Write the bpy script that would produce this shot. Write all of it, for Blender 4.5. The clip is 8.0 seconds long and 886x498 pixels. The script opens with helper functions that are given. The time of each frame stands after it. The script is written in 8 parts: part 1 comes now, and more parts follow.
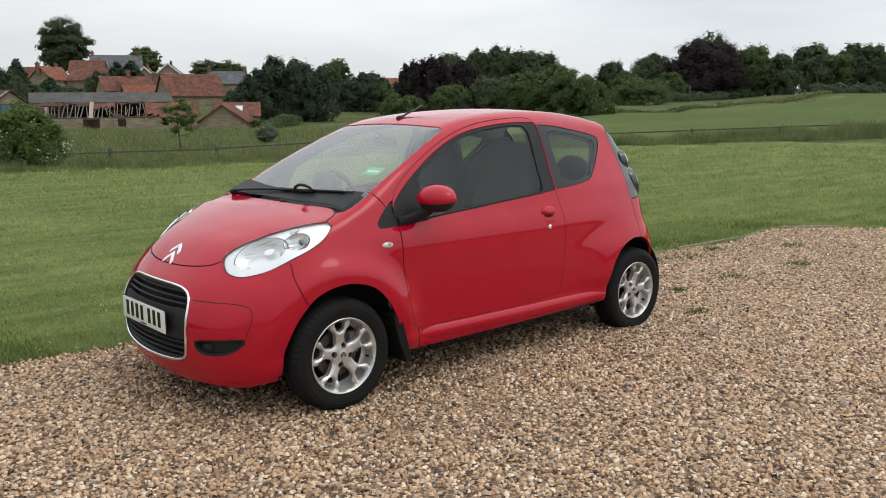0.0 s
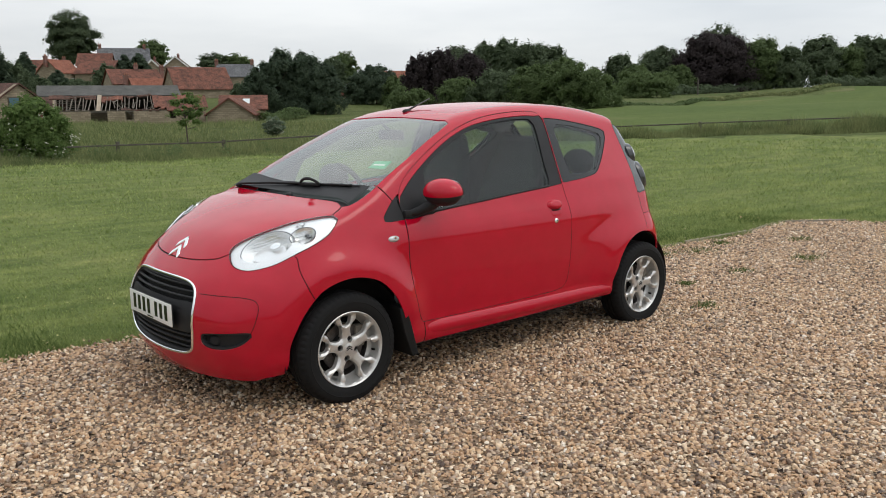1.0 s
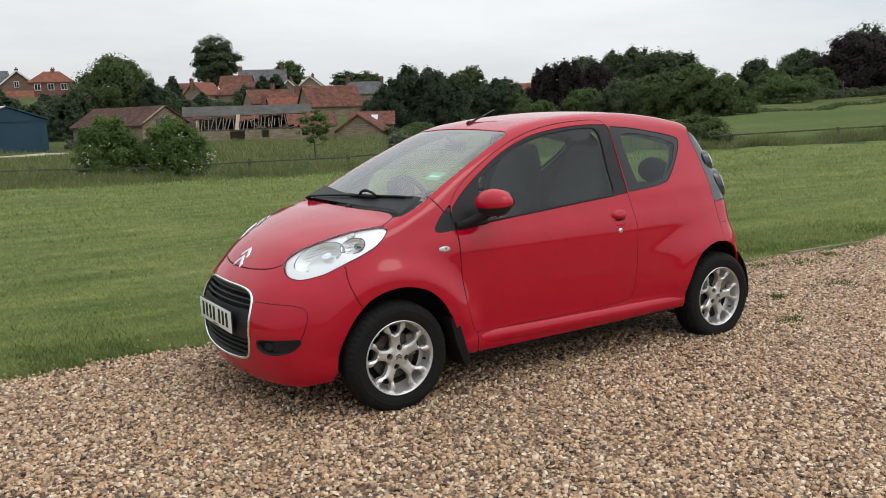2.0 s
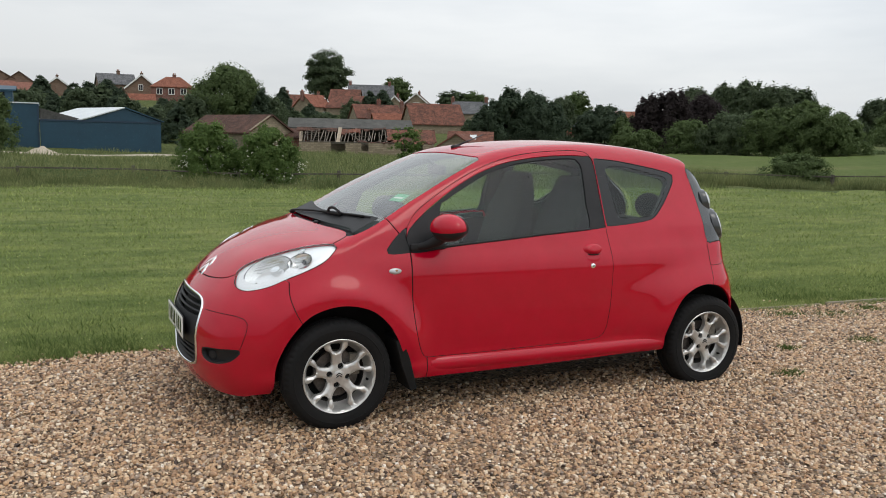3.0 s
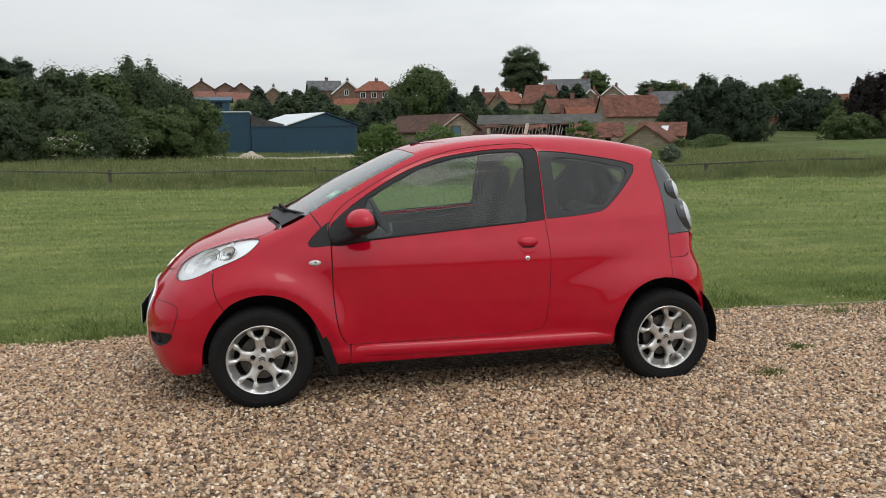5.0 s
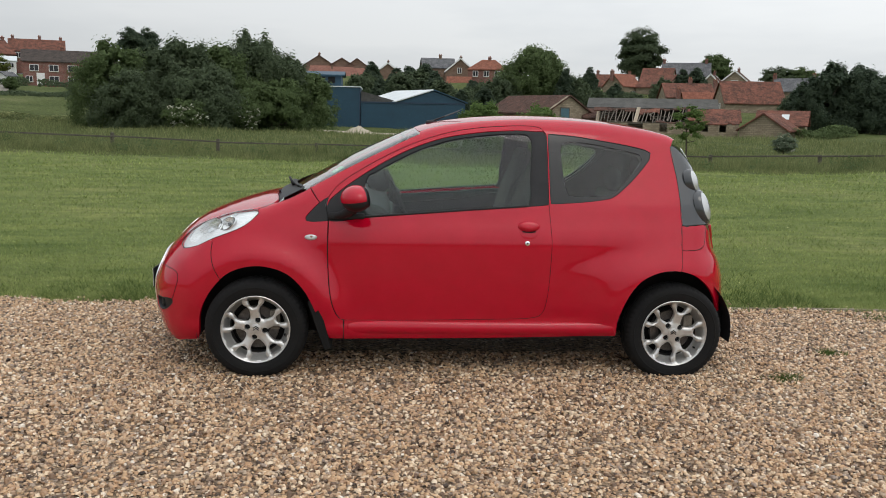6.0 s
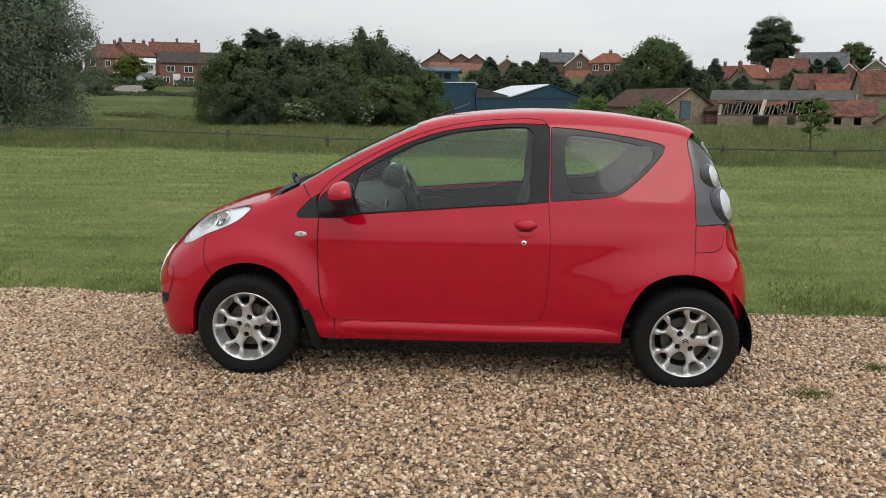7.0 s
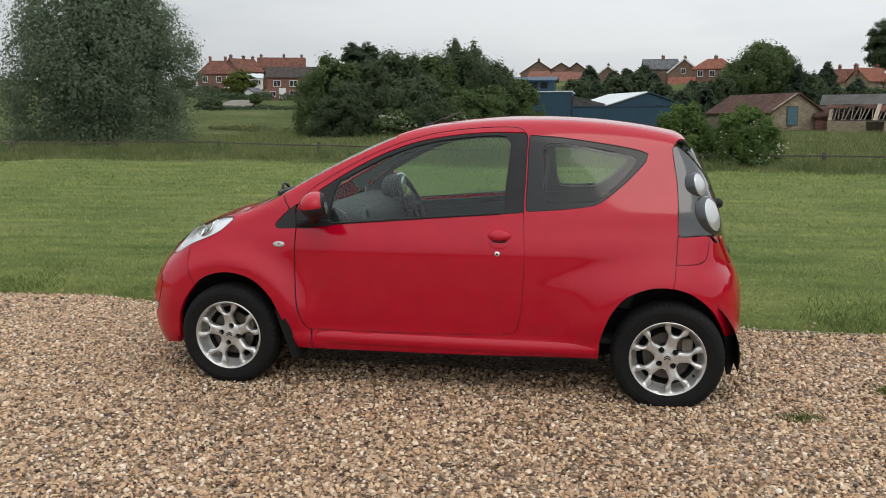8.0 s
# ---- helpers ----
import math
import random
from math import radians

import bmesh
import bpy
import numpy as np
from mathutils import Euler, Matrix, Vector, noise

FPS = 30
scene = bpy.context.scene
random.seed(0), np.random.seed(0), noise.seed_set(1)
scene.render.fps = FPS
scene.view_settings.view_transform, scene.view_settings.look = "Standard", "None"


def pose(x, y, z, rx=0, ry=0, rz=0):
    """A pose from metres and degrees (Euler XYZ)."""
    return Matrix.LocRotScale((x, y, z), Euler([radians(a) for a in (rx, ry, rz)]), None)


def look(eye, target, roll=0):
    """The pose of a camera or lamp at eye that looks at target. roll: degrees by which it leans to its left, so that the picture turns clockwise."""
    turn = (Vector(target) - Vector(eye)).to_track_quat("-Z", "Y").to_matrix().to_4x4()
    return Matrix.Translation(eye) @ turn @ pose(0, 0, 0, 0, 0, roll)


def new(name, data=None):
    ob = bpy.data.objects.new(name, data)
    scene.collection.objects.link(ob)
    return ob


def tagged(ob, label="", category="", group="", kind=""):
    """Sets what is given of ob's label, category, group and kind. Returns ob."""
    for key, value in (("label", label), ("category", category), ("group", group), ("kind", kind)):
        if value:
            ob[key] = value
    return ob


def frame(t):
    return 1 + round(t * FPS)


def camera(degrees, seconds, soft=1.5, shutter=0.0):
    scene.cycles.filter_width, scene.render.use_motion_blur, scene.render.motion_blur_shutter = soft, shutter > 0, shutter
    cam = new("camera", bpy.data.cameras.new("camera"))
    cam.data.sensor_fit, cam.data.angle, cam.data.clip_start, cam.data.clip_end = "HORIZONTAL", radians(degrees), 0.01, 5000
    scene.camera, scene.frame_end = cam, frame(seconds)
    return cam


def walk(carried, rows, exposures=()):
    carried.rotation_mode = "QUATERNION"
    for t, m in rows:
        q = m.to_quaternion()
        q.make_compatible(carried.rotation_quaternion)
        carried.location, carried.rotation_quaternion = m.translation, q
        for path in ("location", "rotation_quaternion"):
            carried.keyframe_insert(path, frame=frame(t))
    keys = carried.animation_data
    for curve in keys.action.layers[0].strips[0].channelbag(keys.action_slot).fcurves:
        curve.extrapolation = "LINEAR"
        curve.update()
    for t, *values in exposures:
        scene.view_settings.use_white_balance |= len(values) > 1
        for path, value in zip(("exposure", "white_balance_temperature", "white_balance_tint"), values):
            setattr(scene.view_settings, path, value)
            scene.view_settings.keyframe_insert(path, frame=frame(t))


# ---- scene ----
cam = camera(55.26, 8.0, soft=0.9)
PATH = [
    (0, (-2.253, -4.085, 1.449), (-0.955, -2.599, 1.123), -0.60),
    (0.5, (-2.250, -4.086, 1.447), (-0.956, -2.597, 1.119), -0.82),
    (1, (-2.248, -4.086, 1.452), (-0.964, -2.591, 1.110), -0.62),
    (1.5, (-2.147, -4.161, 1.445), (-0.968, -2.582, 1.103), -1.97),
    (1.7, (-2.094, -4.237, 1.436), (-0.972, -2.614, 1.106), -2.33),
    (2.8, (-1.393, -4.575, 1.436), (-0.513, -2.798, 1.178), 0.72),
    (3, (-1.288, -4.660, 1.441), (-0.441, -2.867, 1.185), 1.18),
    (3.5, (-0.976, -4.950, 1.462), (-0.210, -3.121, 1.199), 1.65),
    (4, (-0.616, -5.047, 1.436), (0.033, -3.173, 1.175), 0.97),
    (4.5, (-0.289, -5.219, 1.445), (0.242, -3.306, 1.200), -0.33),
    (4.7, (-0.139, -5.289, 1.450), (0.334, -3.362, 1.197), -0.83),
    (5.8, (0.568, -5.297, 1.454), (0.776, -3.332, 1.148), 0.91),
    (6, (0.683, -5.327, 1.452), (0.828, -3.358, 1.137), 1.07),
    (6.5, (1.052, -5.316, 1.454), (1.011, -3.345, 1.116), 0.49),
    (7, (1.366, -5.137, 1.447), (1.229, -3.169, 1.118), 0.46),
    (7.5, (1.694, -5.100, 1.437), (1.447, -3.140, 1.130), 0.15),
    (8, (2.020, -4.989, 1.442), (1.645, -3.049, 1.136), -0.36),
]
walk(cam, [(t, look(eye, target, roll)) for t, eye, target, roll in PATH],
     [(0.0, 0.03), (1.5, 0.02), (3.5, -0.06), (4.5, -0.05), (6.0, -0.02), (8.0, 0.0)])
# ---- light: an overcast early-summer afternoon, sky all round, a weak sun behind thin cloud ----
SUN_WAY = Vector((0.24, -0.50, 0.83)).normalized()
world = bpy.data.worlds.new("overcast_sky")
scene.world = world
world.use_nodes = True
wn, wl = world.node_tree.nodes, world.node_tree.links
wn.clear()
w_out, w_bg = wn.new("ShaderNodeOutputWorld"), wn.new("ShaderNodeBackground")
w_sky = wn.new("ShaderNodeTexSky")
w_sky.sky_type, w_sky.sun_disc = "NISHITA", False
w_sky.sun_elevation = math.asin(SUN_WAY.z)
w_sky.sun_rotation = math.atan2(SUN_WAY.x, SUN_WAY.y)
w_sky.dust_density, w_sky.air_density = 3.0, 1.0
w_geo = wn.new("ShaderNodeTexCoord")
w_map = wn.new("ShaderNodeMapping")
w_map.inputs["Scale"].default_value = (1.0, 1.0, 5.0)
w_cloud = wn.new("ShaderNodeTexNoise")
w_cloud.inputs["Scale"].default_value, w_cloud.inputs["Detail"].default_value = 1.6, 5.0
w_cloud.inputs["Roughness"].default_value = 0.55
w_ramp = wn.new("ShaderNodeValToRGB")
w_ramp.color_ramp.elements[0].position, w_ramp.color_ramp.elements[0].color = 0.30, (0.62, 0.66, 0.70, 1)
w_ramp.color_ramp.elements[1].position, w_ramp.color_ramp.elements[1].color = 0.66, (0.88, 0.90, 0.91, 1)
w_dim = wn.new("ShaderNodeMix")
w_dim.data_type, w_dim.blend_type = "RGBA", "MULTIPLY"
w_dim.inputs[0].default_value = 1.0
w_dim.inputs[7].default_value = (0.1, 0.1, 0.1, 1)
w_mix = wn.new("ShaderNodeMix")
w_mix.data_type = "RGBA"
w_mix.inputs[0].default_value = 0.88
wl.new(w_geo.outputs["Generated"], w_map.inputs["Vector"])
wl.new(w_map.outputs["Vector"], w_cloud.inputs["Vector"])
wl.new(w_cloud.outputs["Fac"], w_ramp.inputs["Fac"])
wl.new(w_sky.outputs["Color"], w_dim.inputs[6])
wl.new(w_dim.outputs[2], w_mix.inputs[6])
wl.new(w_ramp.outputs["Color"], w_mix.inputs[7])
# an overcast sky is brighter overhead than at the horizon
w_sep, w_up = wn.new("ShaderNodeSeparateXYZ"), wn.new("ShaderNodeMapRange")
w_up.inputs["From Min"].default_value, w_up.inputs["From Max"].default_value = 0.05, 1.0
w_up.inputs["To Min"].default_value, w_up.inputs["To Max"].default_value = 0.96, 2.25
wl.new(w_geo.outputs["Generated"], w_sep.inputs["Vector"])
wl.new(w_sep.outputs["Z"], w_up.inputs["Value"])
w_lift = wn.new("ShaderNodeVectorMath")
w_lift.operation = "SCALE"
wl.new(w_mix.outputs[2], w_lift.inputs[0])
# and a little brighter towards the thinner cloud in the east
w_east, w_both = wn.new("ShaderNodeMapRange"), wn.new("ShaderNodeMath")
w_east.inputs["From Min"].default_value, w_east.inputs["From Max"].default_value = -1.0, 1.0
w_east.inputs["To Min"].default_value, w_east.inputs["To Max"].default_value = 0.72, 1.19
w_both.operation = "MULTIPLY"
wl.new(w_sep.outputs["X"], w_east.inputs["Value"])
wl.new(w_up.outputs["Result"], w_both.inputs[0])
wl.new(w_east.outputs["Result"], w_both.inputs[1])
wl.new(w_both.outputs[0], w_lift.inputs["Scale"])
wl.new(w_lift.outputs["Vector"], w_bg.inputs["Color"])
wl.new(w_bg.outputs["Background"], w_out.inputs["Surface"])
w_bg.inputs["Strength"].default_value = 1.0

sun = new("sun", bpy.data.lights.new("sun", "SUN"))
sun.data.energy, sun.data.angle, sun.data.color = 0.32, radians(24), (1.0, 0.96, 0.90)
sun.matrix_world = look((0, 0, 30), Vector((0, 0, 30)) - SUN_WAY)
scene.view_settings.exposure = 0.0
# ---- materials ----


def material(name, base, rough=0.6, metal=0.0, **more):
    """A Principled material. Returns it with its node tree, its shader and a function that adds nodes."""
    m = bpy.data.materials.new(name)
    m.use_nodes = True
    b = m.node_tree.nodes["Principled BSDF"]
    b.inputs["Base Color"].default_value = (*base, 1)
    b.inputs["Roughness"].default_value, b.inputs["Metallic"].default_value = rough, metal
    for key, value in more.items():
        b.inputs[key.replace("_", " ")].default_value = value
    return m


def node(m, kind, **sets):
    n = m.node_tree.nodes.new(kind)
    if "data_type" in sets:
        n.data_type = sets.pop("data_type")
    if "blend_type" in sets:
        n.blend_type = sets.pop("blend_type")
    if "operation" in sets:
        n.operation = sets.pop("operation")
    for key, value in sets.items():
        n.inputs[key].default_value = value
    return n


def link(m, a, b):
    m.node_tree.links.new(a, b)


def noise_tex(m, scale, detail=3.0, rough=0.55, where="Object", stretch=(1, 1, 1)):
    co, mp = node(m, "ShaderNodeTexCoord"), node(m, "ShaderNodeMapping")
    mp.inputs["Scale"].default_value = stretch
    n = node(m, "ShaderNodeTexNoise", Scale=scale, Detail=detail, Roughness=rough)
    link(m, co.outputs[where], mp.inputs["Vector"])
    link(m, mp.outputs["Vector"], n.inputs["Vector"])
    return n.outputs["Fac"]


def ramp(m, fac, stops):
    r = node(m, "ShaderNodeValToRGB")
    e = r.color_ramp.elements
    while len(e) < len(stops):
        e.new(0.5)
    for el, (pos, col) in zip(e, stops):
        el.position, el.color = pos, (*col, 1)
    link(m, fac, r.inputs["Fac"])
    return r.outputs["Color"]


def blend(m, a, b, fac, how="MIX"):
    n = node(m, "ShaderNodeMix", data_type="RGBA", blend_type=how)
    for k, v in ((0, fac), (6, a), (7, b)):
        if isinstance(v, (int, float)):
            n.inputs[k].default_value = v
        elif isinstance(v, tuple):
            n.inputs[k].default_value = (*v, 1)
        else:
            link(m, v, n.inputs[k])
    return n.outputs[2]


def bump(m, height, strength=0.3, distance=0.01):
    b = node(m, "ShaderNodeBump", Strength=strength, Distance=distance)
    link(m, height, b.inputs["Height"])
    link(m, b.outputs["Normal"], m.node_tree.nodes["Principled BSDF"].inputs["Normal"])


def base_from(m, colour, socket="Base Color"):
    link(m, colour, m.node_tree.nodes["Principled BSDF"].inputs[socket])


def varied(name, dark, light, scale, rough=0.7, fine=8.0, relief=0.2, depth=0.01, island=0.0, metal=0.0, stretch=(1, 1, 1), **more):
    """A surface whose colour runs between two tones at two scales, with a fine relief."""
    m = material(name, dark, rough, metal, **more)
    big, small = noise_tex(m, scale, 4.0, stretch=stretch), noise_tex(m, scale * fine, 3.0, stretch=stretch)
    both = node(m, "ShaderNodeMath", operation="MULTIPLY_ADD")
    link(m, big, both.inputs[0])
    both.inputs[1].default_value = 0.6
    half = node(m, "ShaderNodeMath", operation="MULTIPLY")
    half.inputs[1].default_value = 0.4
    link(m, small, half.inputs[0])
    link(m, half.outputs[0], both.inputs[2])
    fac = both.outputs[0]
    if island:
        g = node(m, "ShaderNodeNewGeometry")
        k = node(m, "ShaderNodeMath", operation="MULTIPLY_ADD")
        link(m, g.outputs["Random Per Island"], k.inputs[0])
        k.inputs[1].default_value = island
        shift = node(m, "ShaderNodeMath", operation="SUBTRACT")
        link(m, fac, shift.inputs[0])
        shift.inputs[1].default_value = island / 2
        link(m, shift.outputs[0], k.inputs[2])
        fac = k.outputs[0]
    base_from(m, ramp(m, fac, [(0.30, dark), (0.70, light)]))
    if relief:
        bump(m, small, relief, depth)
    return m


# car
smoke_lens = material("smoked_lamp_lens", (0.030, 0.033, 0.036), 0.10, Coat_Weight=0.5)
pale_lens = material("pale_lamp_lens", (0.50, 0.51, 0.51), 0.14, 0.35, Coat_Weight=0.6)
paint = material("red_car_paint", (0.42, 0.010, 0.022), 0.38, 0.0, Coat_Weight=1.0, Coat_Roughness=0.03, Coat_IOR=1.45, Specular_IOR_Level=0.0)
base_from(paint, ramp(paint, noise_tex(paint, 9.0, 6.0), [(0.35, (0.400, 0.0020, 0.017)), (0.7, (0.440, 0.0024, 0.020))]))
paint_dust = noise_tex(paint, 3.0, 5.0)
paint_rough = node(paint, "ShaderNodeMapRange")
paint_rough.inputs["To Min"].default_value, paint_rough.inputs["To Max"].default_value = 0.045, 0.075
link(paint, paint_dust, paint_rough.inputs["Value"])
base_from(paint, paint_rough.outputs["Result"], "Coat Roughness")
black_plastic = varied("grained_black_plastic", (0.012, 0.012, 0.013), (0.028, 0.028, 0.030), 6.0, 0.55, 60, 0.15, 0.001, Specular_IOR_Level=0.22)
black_gloss = material("glossy_black_surround", (0.014, 0.015, 0.016), 0.22, Specular_IOR_Level=0.35)
rubber = varied("tyre_rubber", (0.0045, 0.0045, 0.005), (0.010, 0.0098, 0.0095), 5.0, 0.8, 12, 0.25, 0.002, Specular_IOR_Level=0.25)
alloy = varied("silver_alloy", (0.50, 0.49, 0.47), (0.62, 0.61, 0.585), 8.0, 0.32, 10, 0.05, 0.001, metal=0.6)
chrome = material("chrome", (0.82, 0.83, 0.84), 0.10, 1.0)
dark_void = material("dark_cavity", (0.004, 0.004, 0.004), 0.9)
seat_cloth = varied("charcoal_seat_cloth", (0.030, 0.032, 0.034), (0.060, 0.062, 0.066), 14.0, 0.92, 5, 0.25, 0.002)
dash_plastic = varied("grey_dashboard_plastic", (0.020, 0.021, 0.023), (0.040, 0.042, 0.044), 10.0, 0.65, 12, 0.2, 0.001)
trim_grey = varied("pale_grey_trim", (0.070, 0.075, 0.078), (0.105, 0.111, 0.115), 6.0, 0.7, 20, 0.1, 0.001)
caliper_grey = varied("dusty_cast_caliper", (0.10, 0.085, 0.065), (0.26, 0.23, 0.19), 30.0, 0.8, 6, 0.4, 0.004)
disc_steel = varied("rusty_brake_disc", (0.055, 0.045, 0.038), (0.16, 0.145, 0.135), 20.0, 0.5, 6, 0.1, 0.001, metal=0.7)
# dark copy of the alloy: the rim's inner shade is in its colour
well_shade = varied("shade_dark_rim", (0.035, 0.032, 0.030), (0.095, 0.088, 0.080), 9.0, 0.6, 8, 0.05, 0.001, metal=0.3)
plate_white = material("reflective_plate_white", (0.72, 0.72, 0.70), 0.35)
amber = material("amber_lens", (0.22, 0.10, 0.035), 0.2)
red_lens = material("red_lens", (0.45, 0.01, 0.012), 0.08)
silver_bowl = material("silver_reflector", (0.80, 0.81, 0.82), 0.16, 0.85)
lamp_white = material("pale_lamp_housing", (0.84, 0.85, 0.86), 0.26, 0.45)
bowl_grey = material("grey_lamp_reflector", (0.74, 0.74, 0.73), 0.18, 0.9)
sticker_green = material("green_sticker", (0.03, 0.42, 0.16), 0.5)
sticker_pale = material("pale_sticker", (0.70, 0.78, 0.70), 0.5)


def clear_glass(name, tint, gloss=1.0, straight=0.08, graze=1.0):
    """A thin pane: what lies behind it shows through its tint, and its face mirrors by Fresnel."""
    m = bpy.data.materials.new(name)
    m.use_nodes = True
    m.node_tree.nodes.clear()
    out, mix = node(m, "ShaderNodeOutputMaterial"), node(m, "ShaderNodeMixShader")
    see, shine, facing = node(m, "ShaderNodeBsdfTransparent"), node(m, "ShaderNodeBsdfGlossy"), node(m, "ShaderNodeLayerWeight", Blend=0.5)
    steep, fres = node(m, "ShaderNodeMath", operation="POWER"), node(m, "ShaderNodeMath", operation="MULTIPLY_ADD")
    steep.inputs[1].default_value = 5.0
    fres.inputs[1].default_value, fres.inputs[2].default_value = graze - straight, straight
    link(m, facing.outputs["Facing"], steep.inputs[0])
    link(m, steep.outputs[0], fres.inputs[0])
    see.inputs["Color"].default_value = (*tint, 1)
    shine.inputs["Roughness"].default_value = 0.02
    shine.inputs["Color"].default_value = (gloss, gloss, gloss, 1)
    link(m, fres.outputs[0], mix.inputs[0])
    link(m, see.outputs[0], mix.inputs[1])
    link(m, shine.outputs[0], mix.inputs[2])
    link(m, mix.outputs[0], out.inputs["Surface"])
    return m


window_glass = clear_glass("green_tinted_glass", (0.72, 0.84, 0.78), 1.0, 0.036)
tailgate_glass = clear_glass("dark_tailgate_glass", (0.66, 0.73, 0.69), 1.0, 0.07)
screen_glass = clear_glass("windscreen_glass", (0.82, 0.88, 0.85), 1.0, 0.15)
lens_glass = clear_glass("clear_lamp_lens", (0.95, 0.96, 0.96), 0.9, 0.06, 0.45)
# ---- car: the body as one smooth closed form, from which every panel is cut ----
# x runs from the front axle to the tail, y to the driver's side, z up; the two halves mirror each other.


def curve_through(xs, ys):
    """A smooth function through the points (xs, ys), level with the last slope beyond them."""
    xs, ys = np.array(xs, float), np.array(ys, float)
    d = np.diff(ys) / np.diff(xs)
    m = np.concatenate([[d[0]], (d[1:] * np.diff(xs)[:-1] + d[:-1] * np.diff(xs)[1:]) / (xs[2:] - xs[:-2]), [d[-1]]])
    fine = np.linspace(xs[0] - 0.3, xs[-1] + 0.3, 1600)
    i = np.clip(np.searchsorted(xs, fine) - 1, 0, len(xs) - 2)
    h = xs[i + 1] - xs[i]
    s = np.clip((fine - xs[i]) / h, 0, 1)
    v = (2 * s**3 - 3 * s**2 + 1) * ys[i] + (s**3 - 2 * s**2 + s) * h * m[i] + (3 * s**2 - 2 * s**3) * ys[i + 1] + (s**3 - s**2) * h * m[i + 1]
    v += np.where(fine < xs[0], (fine - xs[0]) * m[0], 0) + np.where(fine > xs[-1], (fine - xs[-1]) * m[-1], 0)
    return lambda x: np.interp(x, fine, v)


side_width = curve_through([0.14, 0.20, 0.262, 0.312, 0.40, 0.55, 0.70, 0.765, 0.82, 0.87, 0.965, 1.10, 1.25, 1.353, 1.42],
                           [0.705, 0.750, 0.769, 0.7575, 0.763, 0.770, 0.7715, 0.7685, 0.7540, 0.733, 0.697, 0.640, 0.575, 0.526, 0.480])
plan_taper = curve_through([-0.70, -0.45, -0.23, 0.0, 0.3, 0.6, 1.2, 1.65, 2.0, 2.37, 2.6, 2.75],
                           [0.86, 0.885, 0.91, 0.945, 0.968, 0.985, 1.0, 1.0, 0.975, 0.927, 0.875, 0.83])
top_line = curve_through([-0.66, -0.60, -0.55, -0.49, -0.42, -0.28, -0.06, 0.06, 0.15, 0.30, 0.47, 0.65, 0.86, 0.98, 1.15, 1.35, 1.69, 2.04, 2.32, 2.47],
                         [0.56, 0.645, 0.695, 0.752, 0.806, 0.874, 0.944, 0.972, 1.010, 1.092, 1.186, 1.272, 1.362, 1.398, 1.426, 1.444, 1.450, 1.425, 1.381, 1.346])
nose_line = curve_through([0.12, 0.16, 0.20, 0.28, 0.40, 0.50, 0.58, 0.64, 0.70, 0.80],
                          [-0.56, -0.60, -0.628, -0.655, -0.668, -0.668, -0.655, -0.625, -0.585, -0.52])
tail_line = curve_through([0.16, 0.22, 0.32, 0.45, 0.54, 0.62, 0.70, 0.84, 0.95, 1.15, 1.27, 1.36, 1.42],
                          [2.68, 2.73, 2.762, 2.765, 2.758, 2.735, 2.695, 2.665, 2.635, 2.555, 2.49, 2.44, 2.40])


def smooth_step(a, b, v):
    s = np.clip((v - a) / (b - a), 0, 1)
    return s * s * (3 - 2 * s)


def smooth_max(a, b, k):
    h = np.clip(1 - np.abs(a - b) / k, 0, 1)
    return np.maximum(a, b) + h * h * k / 4


HUB_F, HUB_R = (0.0, 0.270), (2.34, 0.247)


def body_form(p):
    """Below zero inside the car's skin, above zero outside. p: an array of points."""
    x, y, z = p[..., 0], np.abs(p[..., 1]), p[..., 2]
    up = np.clip((z - 0.95) / 0.4, 0, 1.2)
    lean = 0.045 * smooth_step(0.0, 1.0, (1.55 - x) / 0.65) + 0.085 * smooth_step(0.0, 1.0, (x - 1.55) / 0.75)
    width = side_width(z) * plan_taper(x) * (1 - lean * up)
    for (hx, hz), swell, start, reach in ((HUB_F, 0.062, 0.390, 0.092), (HUB_R, 0.046, 0.345, 0.15)):
        r = np.hypot(x - hx, (z - hz) * np.where(z > hz, 1.0, 0.8))
        width = width + swell * np.exp(-(np.clip(r - start, 0, None) / reach) ** 2) * smooth_step(0.95, 0.70, z) * smooth_step(0.05, 0.45, z)
    brow = 0.65 + 0.13 * smooth_step(1.60, 2.30, x)
    width = width + 0.031 * smooth_step(1.50, 2.20, x) * smooth_step(0.0, 1.0, (brow - z) / (brow - 0.56)) * smooth_step(0.10, 0.40, z)
    side = y - width
    bow = (0.30 * y**2 + 0.35 * y**4) * smooth_step(0.15, -0.35, x)
    back = 0.12 * y**2 * smooth_step(1.9, 2.4, x)
    top = z - (top_line(x - bow + back) - (0.05 + 0.06 * smooth_step(-0.2, 0.3, x)) * y**2)
    front = nose_line(z) + 0.30 * y**2 + 0.75 * y**6 - x
    rear = x - (tail_line(z) - 0.20 * y**2 - 0.60 * y**6)
    f = smooth_max(side, top, 0.06)
    f = smooth_max(f, front, 0.09)
    return smooth_max(f, rear, 0.07)


def skin_normal(p):
    e = 0.002
    g = np.stack([body_form(p + np.eye(3)[k] * e) - body_form(p - np.eye(3)[k] * e) for k in range(3)], -1)
    return g / (np.linalg.norm(g, axis=-1, keepdims=True) + 1e-9)


